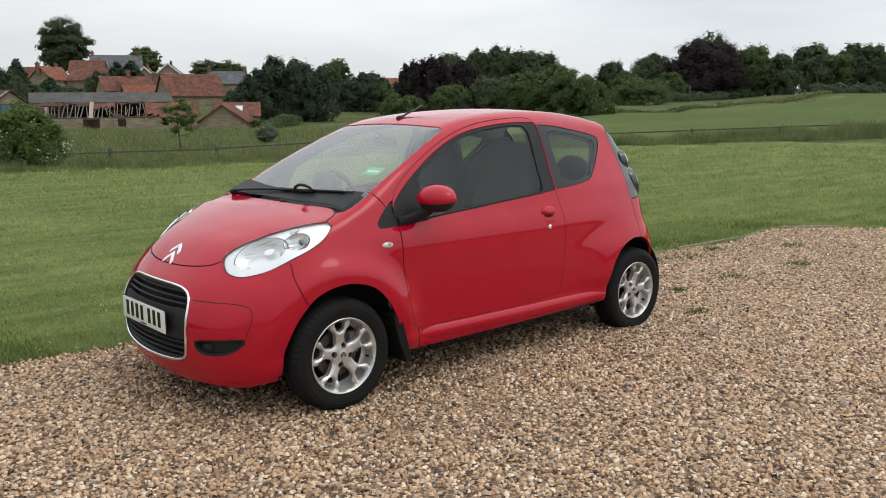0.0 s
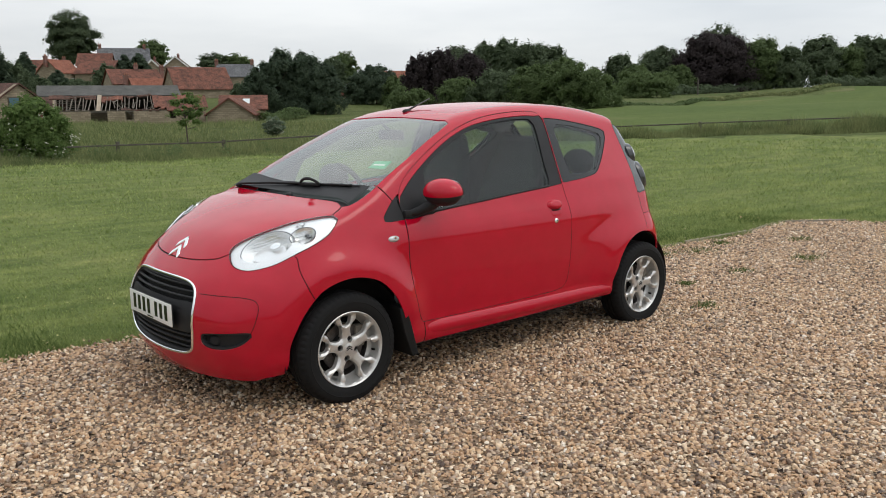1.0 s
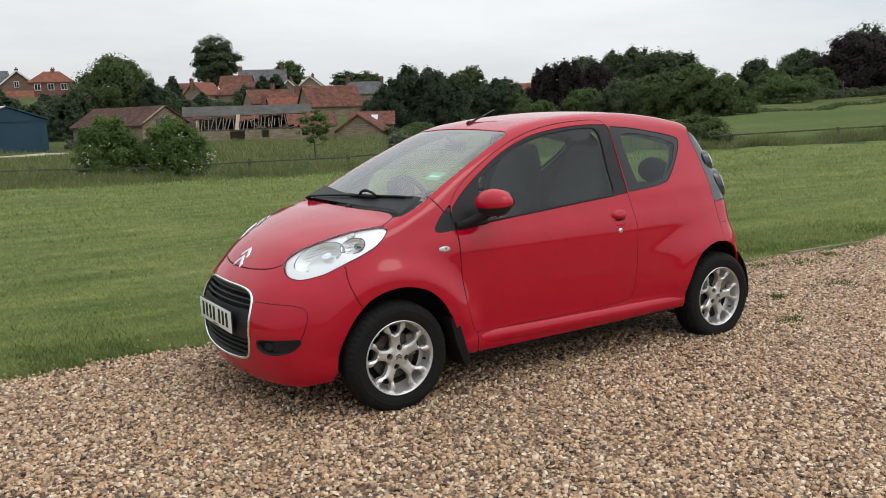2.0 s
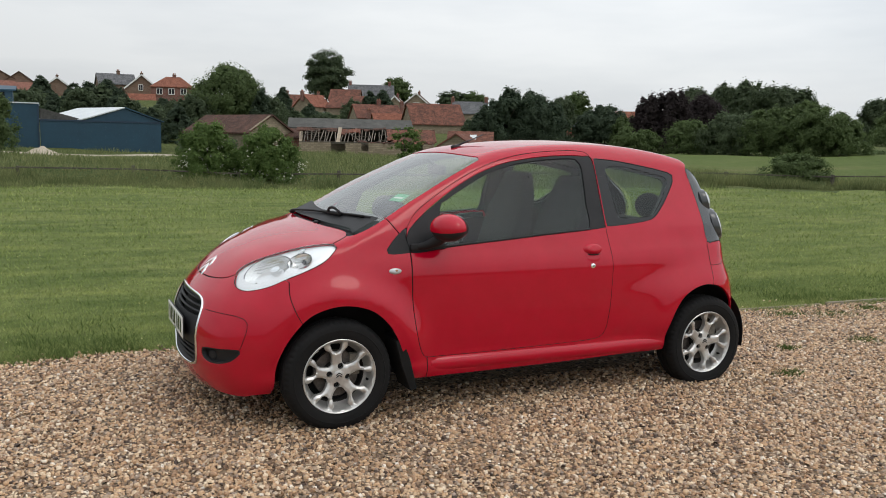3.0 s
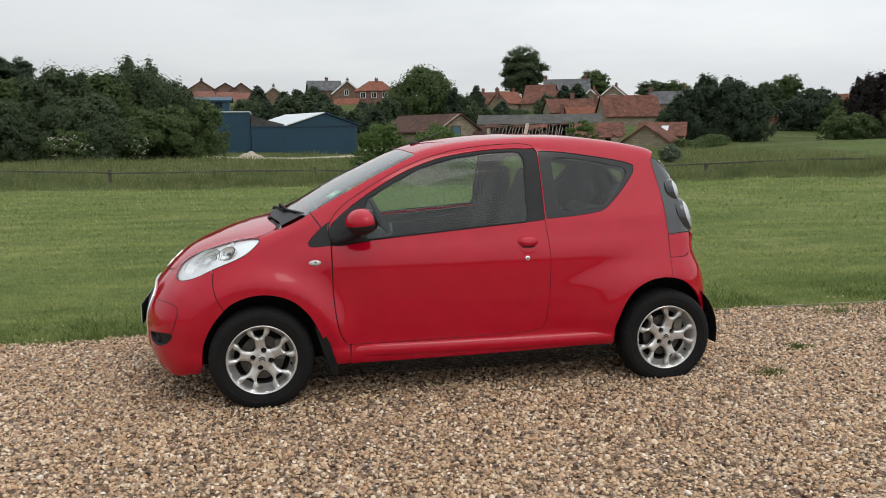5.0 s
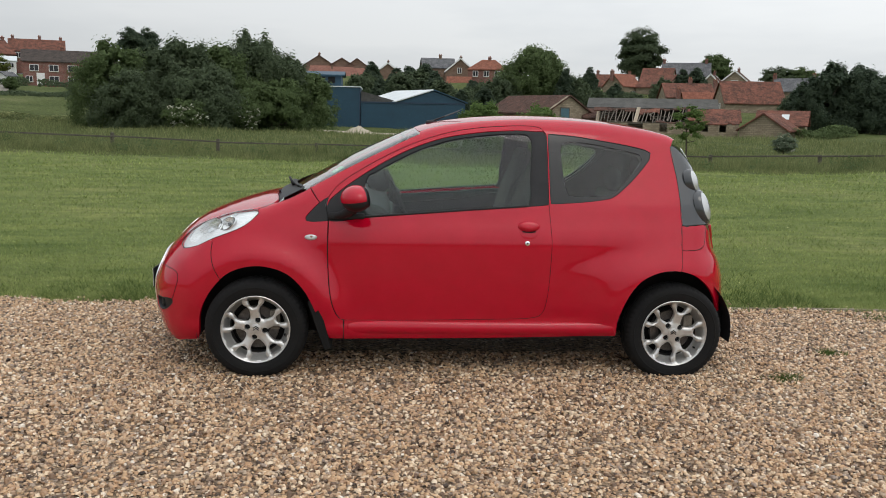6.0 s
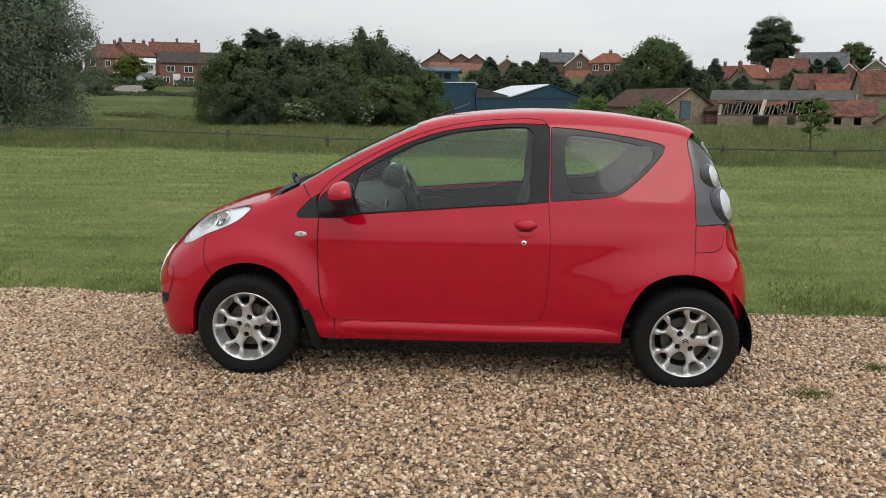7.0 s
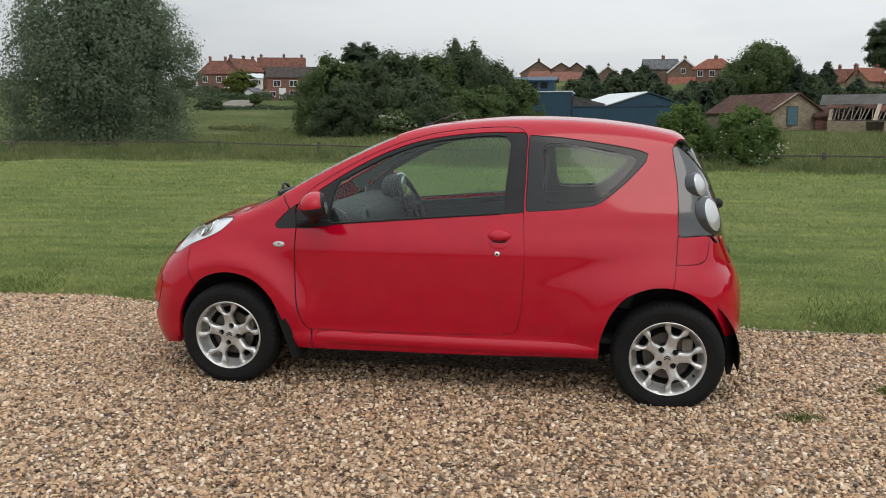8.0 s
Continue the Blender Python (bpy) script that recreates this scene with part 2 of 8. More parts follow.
def to_skin(o, d, reach=2.0):
    """The points at which the rays from o along d come out of the skin."""
    o, d = np.array(o, float), np.array(d, float)
    d = np.broadcast_to(d, o.shape)
    ts = np.linspace(0, reach, 90)
    out = np.stack([body_form(o + d * t) for t in ts])
    first = np.argmax(out > 0, axis=0)
    hi = ts[np.clip(first, 1, None)]
    lo = hi - ts[1]
    for _ in range(26):
        mid = (lo + hi) / 2
        inside = body_form(o + d * mid[..., None]) < 0
        lo, hi = np.where(inside, mid, lo), np.where(inside, hi, mid)
    return o + d * lo[..., None]


def on_side(pairs):
    """Skin points of the passenger side from (x, z)."""
    a = np.array(pairs, float)
    return to_skin(np.stack([a[:, 0], 0 * a[:, 0], a[:, 1]], -1), (0, -1, 0))


def on_top(pairs):
    """Skin points from (x, y), seen from above."""
    a = np.array(pairs, float)
    return to_skin(np.stack([a[:, 0], a[:, 1], 0 * a[:, 0] + 0.5], -1), (0, 0, 1))


def on_front(pairs):
    """Skin points from (y, z), seen from the front."""
    a = np.array(pairs, float)
    return to_skin(np.stack([0 * a[:, 0] + 0.1, a[:, 0], a[:, 1]], -1), (-1, 0, 0))
# ---- car: how panels are cut from the body ----
from mathutils.geometry import delaunay_2d_cdt


def thing(name, label, category, at=(0, 0, 0), group="", kind=""):
    ob = new(name)
    ob.location = at
    ob.empty_display_size = 0.1
    return tagged(ob, label, category, group, kind)


def mesh_of(name, verts, faces, mat, smooth=True, normals=None):
    me = bpy.data.meshes.new(name)
    me.from_pydata([tuple(v) for v in verts], [], [tuple(int(i) for i in f) for f in faces])
    for k in (mat if isinstance(mat, (list, tuple)) else [mat]):
        me.materials.append(k)
    if smooth:
        me.polygons.foreach_set("use_smooth", [True] * len(me.polygons))
    if normals is not None:
        me.normals_split_custom_set_from_vertices([tuple(n) for n in normals])
    me.update()
    return me


def put_part(name, me, parent=None, label=""):
    ob = new(name, me)
    if parent is not None:
        ob.parent = parent
    return tagged(ob, label)


def part(name, bm, mat, parent=None, label="", smooth=True):
    """Links a bmesh as one mesh object under a thing or under a part."""
    me = bpy.data.meshes.new(name)
    bm.to_mesh(me)
    bm.free()
    me.materials.append(mat)
    if smooth:
        me.polygons.foreach_set("use_smooth", [True] * len(me.polygons))
        me.set_sharp_from_angle(angle=radians(38))
    return put_part(name, me, parent, label)


def along(points, step=0.02, closed=True):
    """A smooth line of evenly spaced points through the given ones."""
    p = np.array(points, float)
    n = len(p)
    out = []
    for i in range(n if closed else n - 1):
        q = [p[(i + k) % n] if closed else p[min(max(i + k, 0), n - 1)] for k in (-1, 0, 1, 2)]
        count = max(1, int(np.linalg.norm(q[2] - q[1]) / step))
        for j in range(count):
            s = j / count
            out.append(0.5 * (2 * q[1] + (q[2] - q[0]) * s + (2 * q[0] - 5 * q[1] + 4 * q[2] - q[3]) * s * s + (3 * q[1] - q[0] - 3 * q[2] + q[3]) * s**3))
    if not closed:
        out.append(p[-1])
    return np.array(out)


def inside_loop(pts, loop):
    x, y = pts[:, 0][:, None], pts[:, 1][:, None]
    a, b = loop, np.roll(loop, -1, 0)
    cross = (a[:, 1] > y) != (b[:, 1] > y)
    xi = a[:, 0] + (y - a[:, 1]) * (b[:, 0] - a[:, 0]) / np.where(b[:, 1] == a[:, 1], 1e-12, b[:, 1] - a[:, 1])
    return (cross & (x < xi)).sum(1) % 2 == 1


def grow(loop, by):
    """A loop in the plane moved outwards by a distance (inwards if below zero)."""
    a = loop - np.roll(loop, 1, 0)
    b = np.roll(loop, -1, 0) - loop
    t = a / (np.linalg.norm(a, axis=1, keepdims=True) + 1e-9) + b / (np.linalg.norm(b, axis=1, keepdims=True) + 1e-9)
    t /= np.linalg.norm(t, axis=1, keepdims=True) + 1e-9
    area = (loop[:, 0] * np.roll(loop[:, 1], -1) - np.roll(loop[:, 0], -1) * loop[:, 1]).sum()
    return loop + np.stack([t[:, 1], -t[:, 0]], -1) * by * np.sign(area)


# Ways to lay the skin flat: (to the plane, rays back)
def flat_side():
    return (lambda p: p[:, [0, 2]]), (lambda q: (np.stack([q[:, 0], 0 * q[:, 0], q[:, 1]], -1), (0.0, -1.0, 0.0)))


def flat_top():
    return (lambda p: p[:, [0, 1]]), (lambda q: (np.stack([q[:, 0], q[:, 1], 0 * q[:, 0] + 0.5], -1), (0.0, 0.0, 1.0)))


def flat_front():
    return (lambda p: p[:, [1, 2]]), (lambda q: (np.stack([0 * q[:, 0] + 0.1, q[:, 0], q[:, 1]], -1), (-1.0, 0.0, 0.0)))


def rolled(axis_z=0.75, r=0.7):
    """Round an axis along the car: for side, roof and pillars in one sheet."""
    def down(p):
        return np.stack([p[:, 0], np.arctan2(p[:, 2] - axis_z, -p[:, 1]) * r], -1)

    def rays(q):
        a = q[:, 1] / r
        return np.stack([q[:, 0], 0 * a, 0 * a + axis_z], -1), np.stack([0 * a, -np.cos(a), np.sin(a)], -1)
    return down, rays


def wrapped(cx, r=0.7, back=False):
    """Round an upright axis: for bumpers."""
    s = -1.0 if back else 1.0

    def down(p):
        return np.stack([np.arctan2(p[:, 1], s * (cx - p[:, 0])) * r, p[:, 2]], -1)

    def rays(q):
        a = q[:, 0] / r
        return np.stack([0 * a + cx, 0 * a, q[:, 1]], -1), np.stack([-s * np.cos(a), np.sin(a), 0 * a], -1)
    return down, rays


def slanted(d, centre):
    """Along any direction d: for lamps that lie on a corner."""
    d = np.array(d, float) / np.linalg.norm(d)
    e1 = np.cross(d, (0, 0, 1.0))
    e1 /= np.linalg.norm(e1)
    e2 = np.cross(e1, d)
    c = np.array(centre, float)

    def down(p):
        return np.stack([(p - c) @ e1, (p - c) @ e2], -1)

    def rays(q):
        return c + q[:, :1] * e1 + q[:, 1:] * e2 - d * 0.25, tuple(d)
    return down, rays


def cut_panel(name, loops, way, mat, parent=None, label="", step=0.03, thick=0.012, lift=0.0, shrink=0.0, half=False, mirrored=False, edge=True):
    """A sheet of the body's skin inside the first loop of skin points and outside the others, with a turned-in edge.
    half: it ends at the middle plane and is made whole by its mirror image; mirrored: the far side's twin."""
    down, rays = way
    flat = [down(np.array(l)) for l in loops]
    if shrink:
        flat = [grow(f, -shrink if i == 0 else shrink) for i, f in enumerate(flat)]
    pts, edges = [], []
    for f in flat:
        k = len(pts)
        pts += [tuple(q) for q in f]
        edges += [(k + i, k + (i + 1) % len(f)) for i in range(len(f))]
    lo, hi = flat[0].min(0), flat[0].max(0)
    gx, gy = np.meshgrid(np.arange(lo[0] + step / 2, hi[0], step), np.arange(lo[1] + step / 2, hi[1], step * 0.9))
    gx[::2] += step / 2
    grid = np.stack([gx.ravel(), gy.ravel()], -1)
    keep = inside_loop(grid, flat[0])
    for f in flat[1:]:
        keep &= ~inside_loop(grid, f)
    rim = np.concatenate(flat)
    grid = grid[keep]
    if len(grid):
        far = np.min(np.linalg.norm(grid[:, None] - rim[None], axis=2), axis=1) > step * 0.45
        grid = grid[far]
    pts += [tuple(q) for q in grid]
    got = delaunay_2d_cdt([Vector(q) for q in pts], edges, [], 0, 1e-6)
    uv = np.array([tuple(v) for v in got[0]])
    tri = np.array([f for f in got[2] if len(f) == 3])
    mid = uv[tri].mean(1)
    ok = inside_loop(mid, flat[0])
    for f in flat[1:]:
        ok &= ~inside_loop(mid, f)
    tri = tri[ok]
    o, d = rays(uv)
    p = to_skin(o, d)
    n = skin_normal(p)
    a = np.cross(p[tri[:, 1]] - p[tri[:, 0]], p[tri[:, 2]] - p[tri[:, 0]])
    flip = (a * n[tri[:, 0]]).sum(1) < 0
    tri[flip] = tri[flip][:, ::-1]
    p = p + n * lift
    if half:
        p[np.abs(p[:, 1]) < 0.004, 1] = 0.0
        n[p[:, 1] == 0.0, 1] = 0.0
        n /= np.linalg.norm(n, axis=1, keepdims=True)
    verts, faces, norms = [p], [tri], [n]
    count = len(p)
    if edge:
        once = {}
        for t in tri:
            for i, j in ((t[0], t[1]), (t[1], t[2]), (t[2], t[0])):
                once[(i, j)] = True
        border = [(i, j) for i, j in once if (j, i) not in once and not (half and p[i, 1] == 0.0 and p[j, 1] == 0.0)]
        if border:
            b = np.array(border)
            out = np.cross(p[b[:, 1]] - p[b[:, 0]], n[b[:, 0]])
            out /= np.linalg.norm(out, axis=1, keepdims=True) + 1e-9
            at = {}
            for (i, j), w in zip(border, out):
                for k in (i, j):
                    at[k] = at.get(k, 0) + w
            keys = list(at)
            w = np.array([at[k] for k in keys])
            w /= np.linalg.norm(w, axis=1, keepdims=True) + 1e-9
            pos = {k: m for m, k in enumerate(keys)}
            base, nn = p[keys], n[keys]
            round_n = nn * 0.5 + w
            round_n /= np.linalg.norm(round_n, axis=1, keepdims=True)
            m = len(keys)
            verts += [base + w * 0.0012 - nn * 0.0015, base - nn * thick]
            norms += [round_n, w]
            quads = []
            for i, j in border:
                i2, j2 = count + pos[i], count + pos[j]
                quads += [(i, i2, j2), (i, j2, j), (i2, i2 + m, j2 + m), (i2, j2 + m, j2)]
            faces.append(np.array(quads))
            count += 2 * m
    v, f, nn = np.concatenate(verts), np.concatenate(faces), np.concatenate(norms)
    if half:
        twin = v * (1, -1, 1)
        index = np.arange(len(v)) + len(v)
        on = np.where(v[:, 1] == 0.0)[0]
        index[on] = on
        f = np.concatenate([f, index[f][:, ::-1]])
        v, nn = np.concatenate([v, twin]), np.concatenate([nn, nn * (1, -1, 1)])
    elif mirrored:
        v, nn, f = v * (1, -1, 1), nn * (1, -1, 1), f[:, ::-1]
    return put_part(name, mesh_of(name, v, f, mat, True, nn), parent, label)


def tube(name, points, radius, mat, parent=None, label="", sides=10, closed=False, flat=1.0):
    """A round bar along a line of points."""
    p = np.array(points, float)
    n = len(p)
    t = np.roll(p, -1, 0) - np.roll(p, 1, 0) if closed else np.gradient(p, axis=0)
    t /= np.linalg.norm(t, axis=1, keepdims=True) + 1e-9
    up = np.array((0, 0, 1.0)) if abs(t[:, 2]).mean() < 0.8 else np.array((0, 1.0, 0))
    a = np.cross(t, up)
    a /= np.linalg.norm(a, axis=1, keepdims=True) + 1e-9
    b = np.cross(a, t)
    r = np.broadcast_to(np.array(radius, float), (n,))[:, None, None]
    ang = np.linspace(0, 2 * math.pi, sides, endpoint=False)
    ring = p[:, None] + r * (a[:, None] * np.cos(ang)[None, :, None] + b[:, None] * np.sin(ang)[None, :, None] * flat)
    v = ring.reshape(-1, 3)
    f = []
    for i in range(n if closed else n - 1):
        for k in range(sides):
            i2, k2 = (i + 1) % n, (k + 1) % sides
            f.append((i * sides + k, i * sides + k2, i2 * sides + k2, i2 * sides + k))
    if not closed:
        f += [tuple(range(sides))[::-1], tuple((n - 1) * sides + k for k in range(sides))]
    return put_part(name, mesh_of(name, v, f, mat), parent, label)


def turned(name, profile, mat, parent=None, label="", steps=48, axis="y"):
    """A solid of revolution from (radius, height) pairs."""
    v, f = [], []
    n = len(profile)
    for i in range(steps):
        a = 2 * math.pi * i / steps
        for r, h in profile:
            v.append((r * math.cos(a), h, r * math.sin(a)) if axis == "y" else (r * math.cos(a), r * math.sin(a), h))
    for i in range(steps):
        j = (i + 1) % steps
        for k in range(n - 1):
            f.append((i * n + k, i * n + k + 1, j * n + k + 1, j * n + k))
    me = mesh_of(name, v, f, mat)
    bm = bmesh.new()
    bm.from_mesh(me)
    bmesh.ops.remove_doubles(bm, verts=bm.verts, dist=1e-5)
    bmesh.ops.recalc_face_normals(bm, faces=bm.faces)
    bm.to_mesh(me)
    bm.free()
    me.set_sharp_from_angle(angle=radians(35))
    return put_part(name, me, parent, label)


def box_bm(size, at=(0, 0, 0), bevel=0.0, turn=None, segments=2):
    bm = bmesh.new()
    bmesh.ops.create_cube(bm, size=1.0)
    bmesh.ops.scale(bm, vec=size, verts=bm.verts)
    if bevel:
        bmesh.ops.bevel(bm, geom=bm.edges[:], offset=bevel, segments=segments, profile=0.6, affect="EDGES")
    if turn is not None:
        bmesh.ops.transform(bm, matrix=turn, verts=bm.verts)
    bmesh.ops.translate(bm, vec=at, verts=bm.verts)
    return bm


def limbs_mesh(name, lines, mat, sides=7):
    """Tapered round limbs, each a line of (x, y, z, radius), in one mesh."""
    vs, fs, base = [], [], 0
    for l in lines:
        l = np.array(l, float)
        p, r = l[:, :3], l[:, 3]
        t = np.gradient(p, axis=0)
        t /= np.linalg.norm(t, axis=1, keepdims=True) + 1e-9
        a = np.cross(t, np.array((0.31, 0.91, 0.12)))
        a /= np.linalg.norm(a, axis=1, keepdims=True) + 1e-9
        b = np.cross(a, t)
        ang = np.linspace(0, 2 * math.pi, sides, endpoint=False)
        ring = p[:, None] + r[:, None, None] * (a[:, None] * np.cos(ang)[None, :, None] + b[:, None] * np.sin(ang)[None, :, None])
        vs.append(ring.reshape(-1, 3))
        for i in range(len(l) - 1):
            for k in range(sides):
                k2 = (k + 1) % sides
                fs.append((base + i * sides + k, base + i * sides + k2, base + (i + 1) * sides + k2, base + (i + 1) * sides + k))
        base += len(l) * sides
    return mesh_of(name, np.concatenate(vs), fs, mat)
# ---- the lie of the land ----
LAND_NEAR = [(0, 0, 0), (10, 5, 0), (-10, 8, 0), (0, 13, -0.05), (15, 10, -0.05), (0, -30, 0), (-30, -10, 0.1), (30, -20, 0.2), (-20, 26, 0.0), (-2, 32.6, -0.5),
             (7, 33, -0.75), (13, 31, -0.7), (30, 23.5, -0.35), (33, 12, -0.1), (42, 12.5, 0.0), (-23, 35, 0.0), (-12, 53, 0.1), (2.4, 68.7, -0.5), (-3, 80, 0.05), (9, 80, -0.4)]
LAND_FAR = [(20, 79, 0.2), (28, 76, -0.3), (36, 71, -0.4), (47, 83, 0.2), (62, 82, 0.2), (68, 60, 0.4), (100, 58, 0.2), (107, 45, 0.9), (73, 54, 0.85), (125, 74, 1.1), (137, 45, 3.0), (151, 68, 1.8), (142, 85, 1.9), (181, 78, 3.9), (169, 108, 2.6), (190, 92, 3.9),
            (130, 15, 7.0), (220, 40, 9.0), (60, 0, 0.6), (-58, 140, 4.6), (-80, 175, 8.0), (-10, 190, 9.5), (20, 160, 7.6), (25, 125, 3.4), (60, 175, 8.0), (60, 125, 2.6)]
LAND_EDGE = [(110, 240, 10.5), (115, 165, 5.0), (-120, 150, 9.6), (-200, 240, 13.8), (-89, 114, 7.2), (-90, 60, 2.4), (-60, 20, 0.0), (-45, 105, 2.6), (0, 420, 12.0), (300, 300, 12.0), (400, 0, 12.0), (-400, 300, 10.0), (-300, -300, 0.0), (300, -300, 4.0)]
anchors = np.array(LAND_NEAR + LAND_FAR + LAND_EDGE, float)


def land(x, y):
    """The height of the ground at (x, y)."""
    x, y = np.asarray(x, float), np.asarray(y, float)
    d = np.hypot(x[..., None] - anchors[:, 0], y[..., None] - anchors[:, 1])
    w = 1.0 / (d**2.6 + 6.0)
    z = (w * anchors[:, 2]).sum(-1) / w.sum(-1)
    return z * smooth_step(9.0, 18.0, np.hypot(x - 1, y))


def rough_land(x, y):
    """Ground heights with small bumps away from the gravel."""
    r = np.hypot(x - 1, y)
    return land(x, y) + smooth_step(3, 30, r) * 0.05 * (np.sin(x * 0.9 + 1.3) * np.cos(y * 0.7) + 0.6 * np.sin(x * 2.3 - y * 1.7)) - 0.012


gravel_edge = curve_through([-7.0, -3.0, -0.4, 2.0, 4.0, 6.0, 7.9, 8.3], [1.30, 1.22, 1.12, 0.96, 0.86, 0.70, 0.44, -0.2])

# field surfaces
mown = material("mown_grass", (0.10, 0.15, 0.04), 0.95, Specular_IOR_Level=0.08)
mown_far = ramp(mown, noise_tex(mown, 0.35, 5.0), [(0.30, (0.118, 0.154, 0.048)), (0.52, (0.148, 0.180, 0.060)), (0.72, (0.200, 0.216, 0.084))])
mown_fine = ramp(mown, noise_tex(mown, 7.0, 8.0, 0.78), [(0.34, (0.74, 0.76, 0.74)), (0.50, (0.97, 0.97, 0.96)), (0.66, (1.18, 1.15, 1.12))])
mown_rows = ramp(mown, noise_tex(mown, 1.5, 6.0, 0.65, stretch=(0.30, 1.25, 1)), [(0.34, (0.70, 0.76, 0.70)), (0.50, (0.97, 0.98, 0.96)), (0.66, (1.24, 1.18, 1.14))])
mown_tufts = ramp(mown, noise_tex(mown, 3.2, 9.0, 0.8), [(0.37, (0.72, 0.76, 0.72)), (0.50, (0.97, 0.97, 0.97)), (0.62, (1.22, 1.18, 1.12))])
mown_far = blend(mown, blend(mown, mown_far, mown_rows, 1.0, "MULTIPLY"), mown_tufts, 1.0, "MULTIPLY")
base_from(mown, blend(mown, mown_far, mown_fine, 0.85, "MULTIPLY"))
bump(mown, noise_tex(mown, 16.0, 6.0), 1.0, 0.06)
meadow = material("rough_meadow", (0.08, 0.12, 0.035), 0.95, Specular_IOR_Level=0.08)
meadow_big = ramp(meadow, noise_tex(meadow, 0.14, 5.0), [(0.3, (0.076, 0.100, 0.032)), (0.55, (0.112, 0.134, 0.048)), (0.75, (0.180, 0.184, 0.085))])
meadow_fine = ramp(meadow, noise_tex(meadow, 2.2, 6.0, 0.7), [(0.3, (0.40, 0.42, 0.36)), (0.65, (1.0, 1.0, 1.0))])
base_from(meadow, blend(meadow, meadow_big, meadow_fine, 0.85, "MULTIPLY"))
bump(meadow, noise_tex(meadow, 6.0, 4.0), 0.9, 0.2)
crop = material("young_crop_field", (0.10, 0.15, 0.035), 0.95, Specular_IOR_Level=0.08)
crop_big = ramp(crop, noise_tex(crop, 0.035, 4.0, stretch=(1, 2.5, 1)), [(0.35, (0.080, 0.112, 0.030)), (0.58, (0.100, 0.130, 0.038)), (0.74, (0.155, 0.146, 0.062))])
crop_fine = ramp(crop, noise_tex(crop, 1.3, 6.0, 0.7), [(0.3, (0.66, 0.68, 0.62)), (0.65, (1.0, 1.0, 1.0))])
base_from(crop, blend(crop, crop_big, crop_fine, 0.85, "MULTIPLY"))
bump(crop, noise_tex(crop, 5.0, 4.0), 0.5, 0.1)
sandy = varied("sandy_track", (0.30, 0.25, 0.18), (0.48, 0.42, 0.33), 0.5, 0.95, 14, 0.5, 0.05)


def build_ground():
    rings = np.concatenate([[0.0], np.geomspace(0.8, 1400, 150)])
    turns = np.linspace(0, 2 * math.pi, 220, endpoint=False)
    rr, aa = np.meshgrid(rings[1:], turns, indexing="ij")
    x, y = 1 + rr * np.cos(aa), rr * np.sin(aa)
    v = np.stack([x, y, rough_land(x, y)], -1).reshape(-1, 3)
    n, k = len(turns), len(rings) - 1
    i, j = np.meshgrid(np.arange(k - 1), np.arange(n), indexing="ij")
    j2 = (j + 1) % n
    f = np.stack([i * n + j, (i + 1) * n + j, (i + 1) * n + j2, i * n + j2], -1).reshape(-1, 4)
    me = mesh_of("ground", v, f, [mown, meadow, crop, sandy])
    c = v[f].mean(1)
    # mown up to the tall grass by the fence; crop on the slope beyond it; a sandy yard before the blue shed
    fence_line = fence_y(c[:, 0])
    kind = np.where(c[:, 1] > fence_line - 6.0, 1, 0)
    crop_end = np.interp(c[:, 0], [28, 45, 59, 73, 100, 125, 152, 181, 240, 300], [24, 60, 67, 56, 66, 74, 68, 77, 60, 30])
    kind = np.where((c[:, 0] > 28) & (c[:, 1] < crop_end) & (c[:, 1] > fence_line + 0.5) & (c[:, 1] > -200), 2, kind)
    kind = np.where((np.abs(c[:, 0] - 2.0) < 7.5) & (np.abs(c[:, 1] - 70.5) < 3.0), 3, kind)
    me.polygons.foreach_set("material_index", kind.astype(np.int32))
    ob = new("ground", me)
    tagged(ob, "mown green field rising to rough meadow and crop slopes", "ground", kind="structure")
    return ob


fence_y = curve_through([-60, -20, -2, 13, 30, 36, 42, 60], [20.0, 28.0, 32.8, 31.0, 22.0, 16.0, 12.0, 4.0])
build_ground()

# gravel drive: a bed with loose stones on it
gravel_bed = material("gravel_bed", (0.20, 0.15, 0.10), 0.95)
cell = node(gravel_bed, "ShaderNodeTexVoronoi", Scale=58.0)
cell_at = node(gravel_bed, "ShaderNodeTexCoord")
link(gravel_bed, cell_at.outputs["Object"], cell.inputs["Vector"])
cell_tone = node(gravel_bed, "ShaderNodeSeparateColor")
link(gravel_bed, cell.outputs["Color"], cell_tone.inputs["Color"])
bed_gap_shade = ramp(gravel_bed, cell_tone.outputs["Red"], [(0.0, (0.050, 0.034, 0.022)), (0.3, (0.18, 0.120, 0.072)), (0.6, (0.32, 0.218, 0.133)), (0.85, (0.23, 0.172, 0.126)), (1.0, (0.58, 0.44, 0.30))])
# where loose stones lie, the bed is painted darker, as shade in their gaps; elsewhere it is its own worn stones
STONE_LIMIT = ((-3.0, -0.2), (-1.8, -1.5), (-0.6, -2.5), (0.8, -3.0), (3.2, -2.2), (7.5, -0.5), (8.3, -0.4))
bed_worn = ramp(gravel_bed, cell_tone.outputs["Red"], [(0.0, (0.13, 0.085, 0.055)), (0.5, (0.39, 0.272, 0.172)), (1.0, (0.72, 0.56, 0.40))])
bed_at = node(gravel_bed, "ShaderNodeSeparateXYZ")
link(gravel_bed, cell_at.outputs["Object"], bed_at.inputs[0])
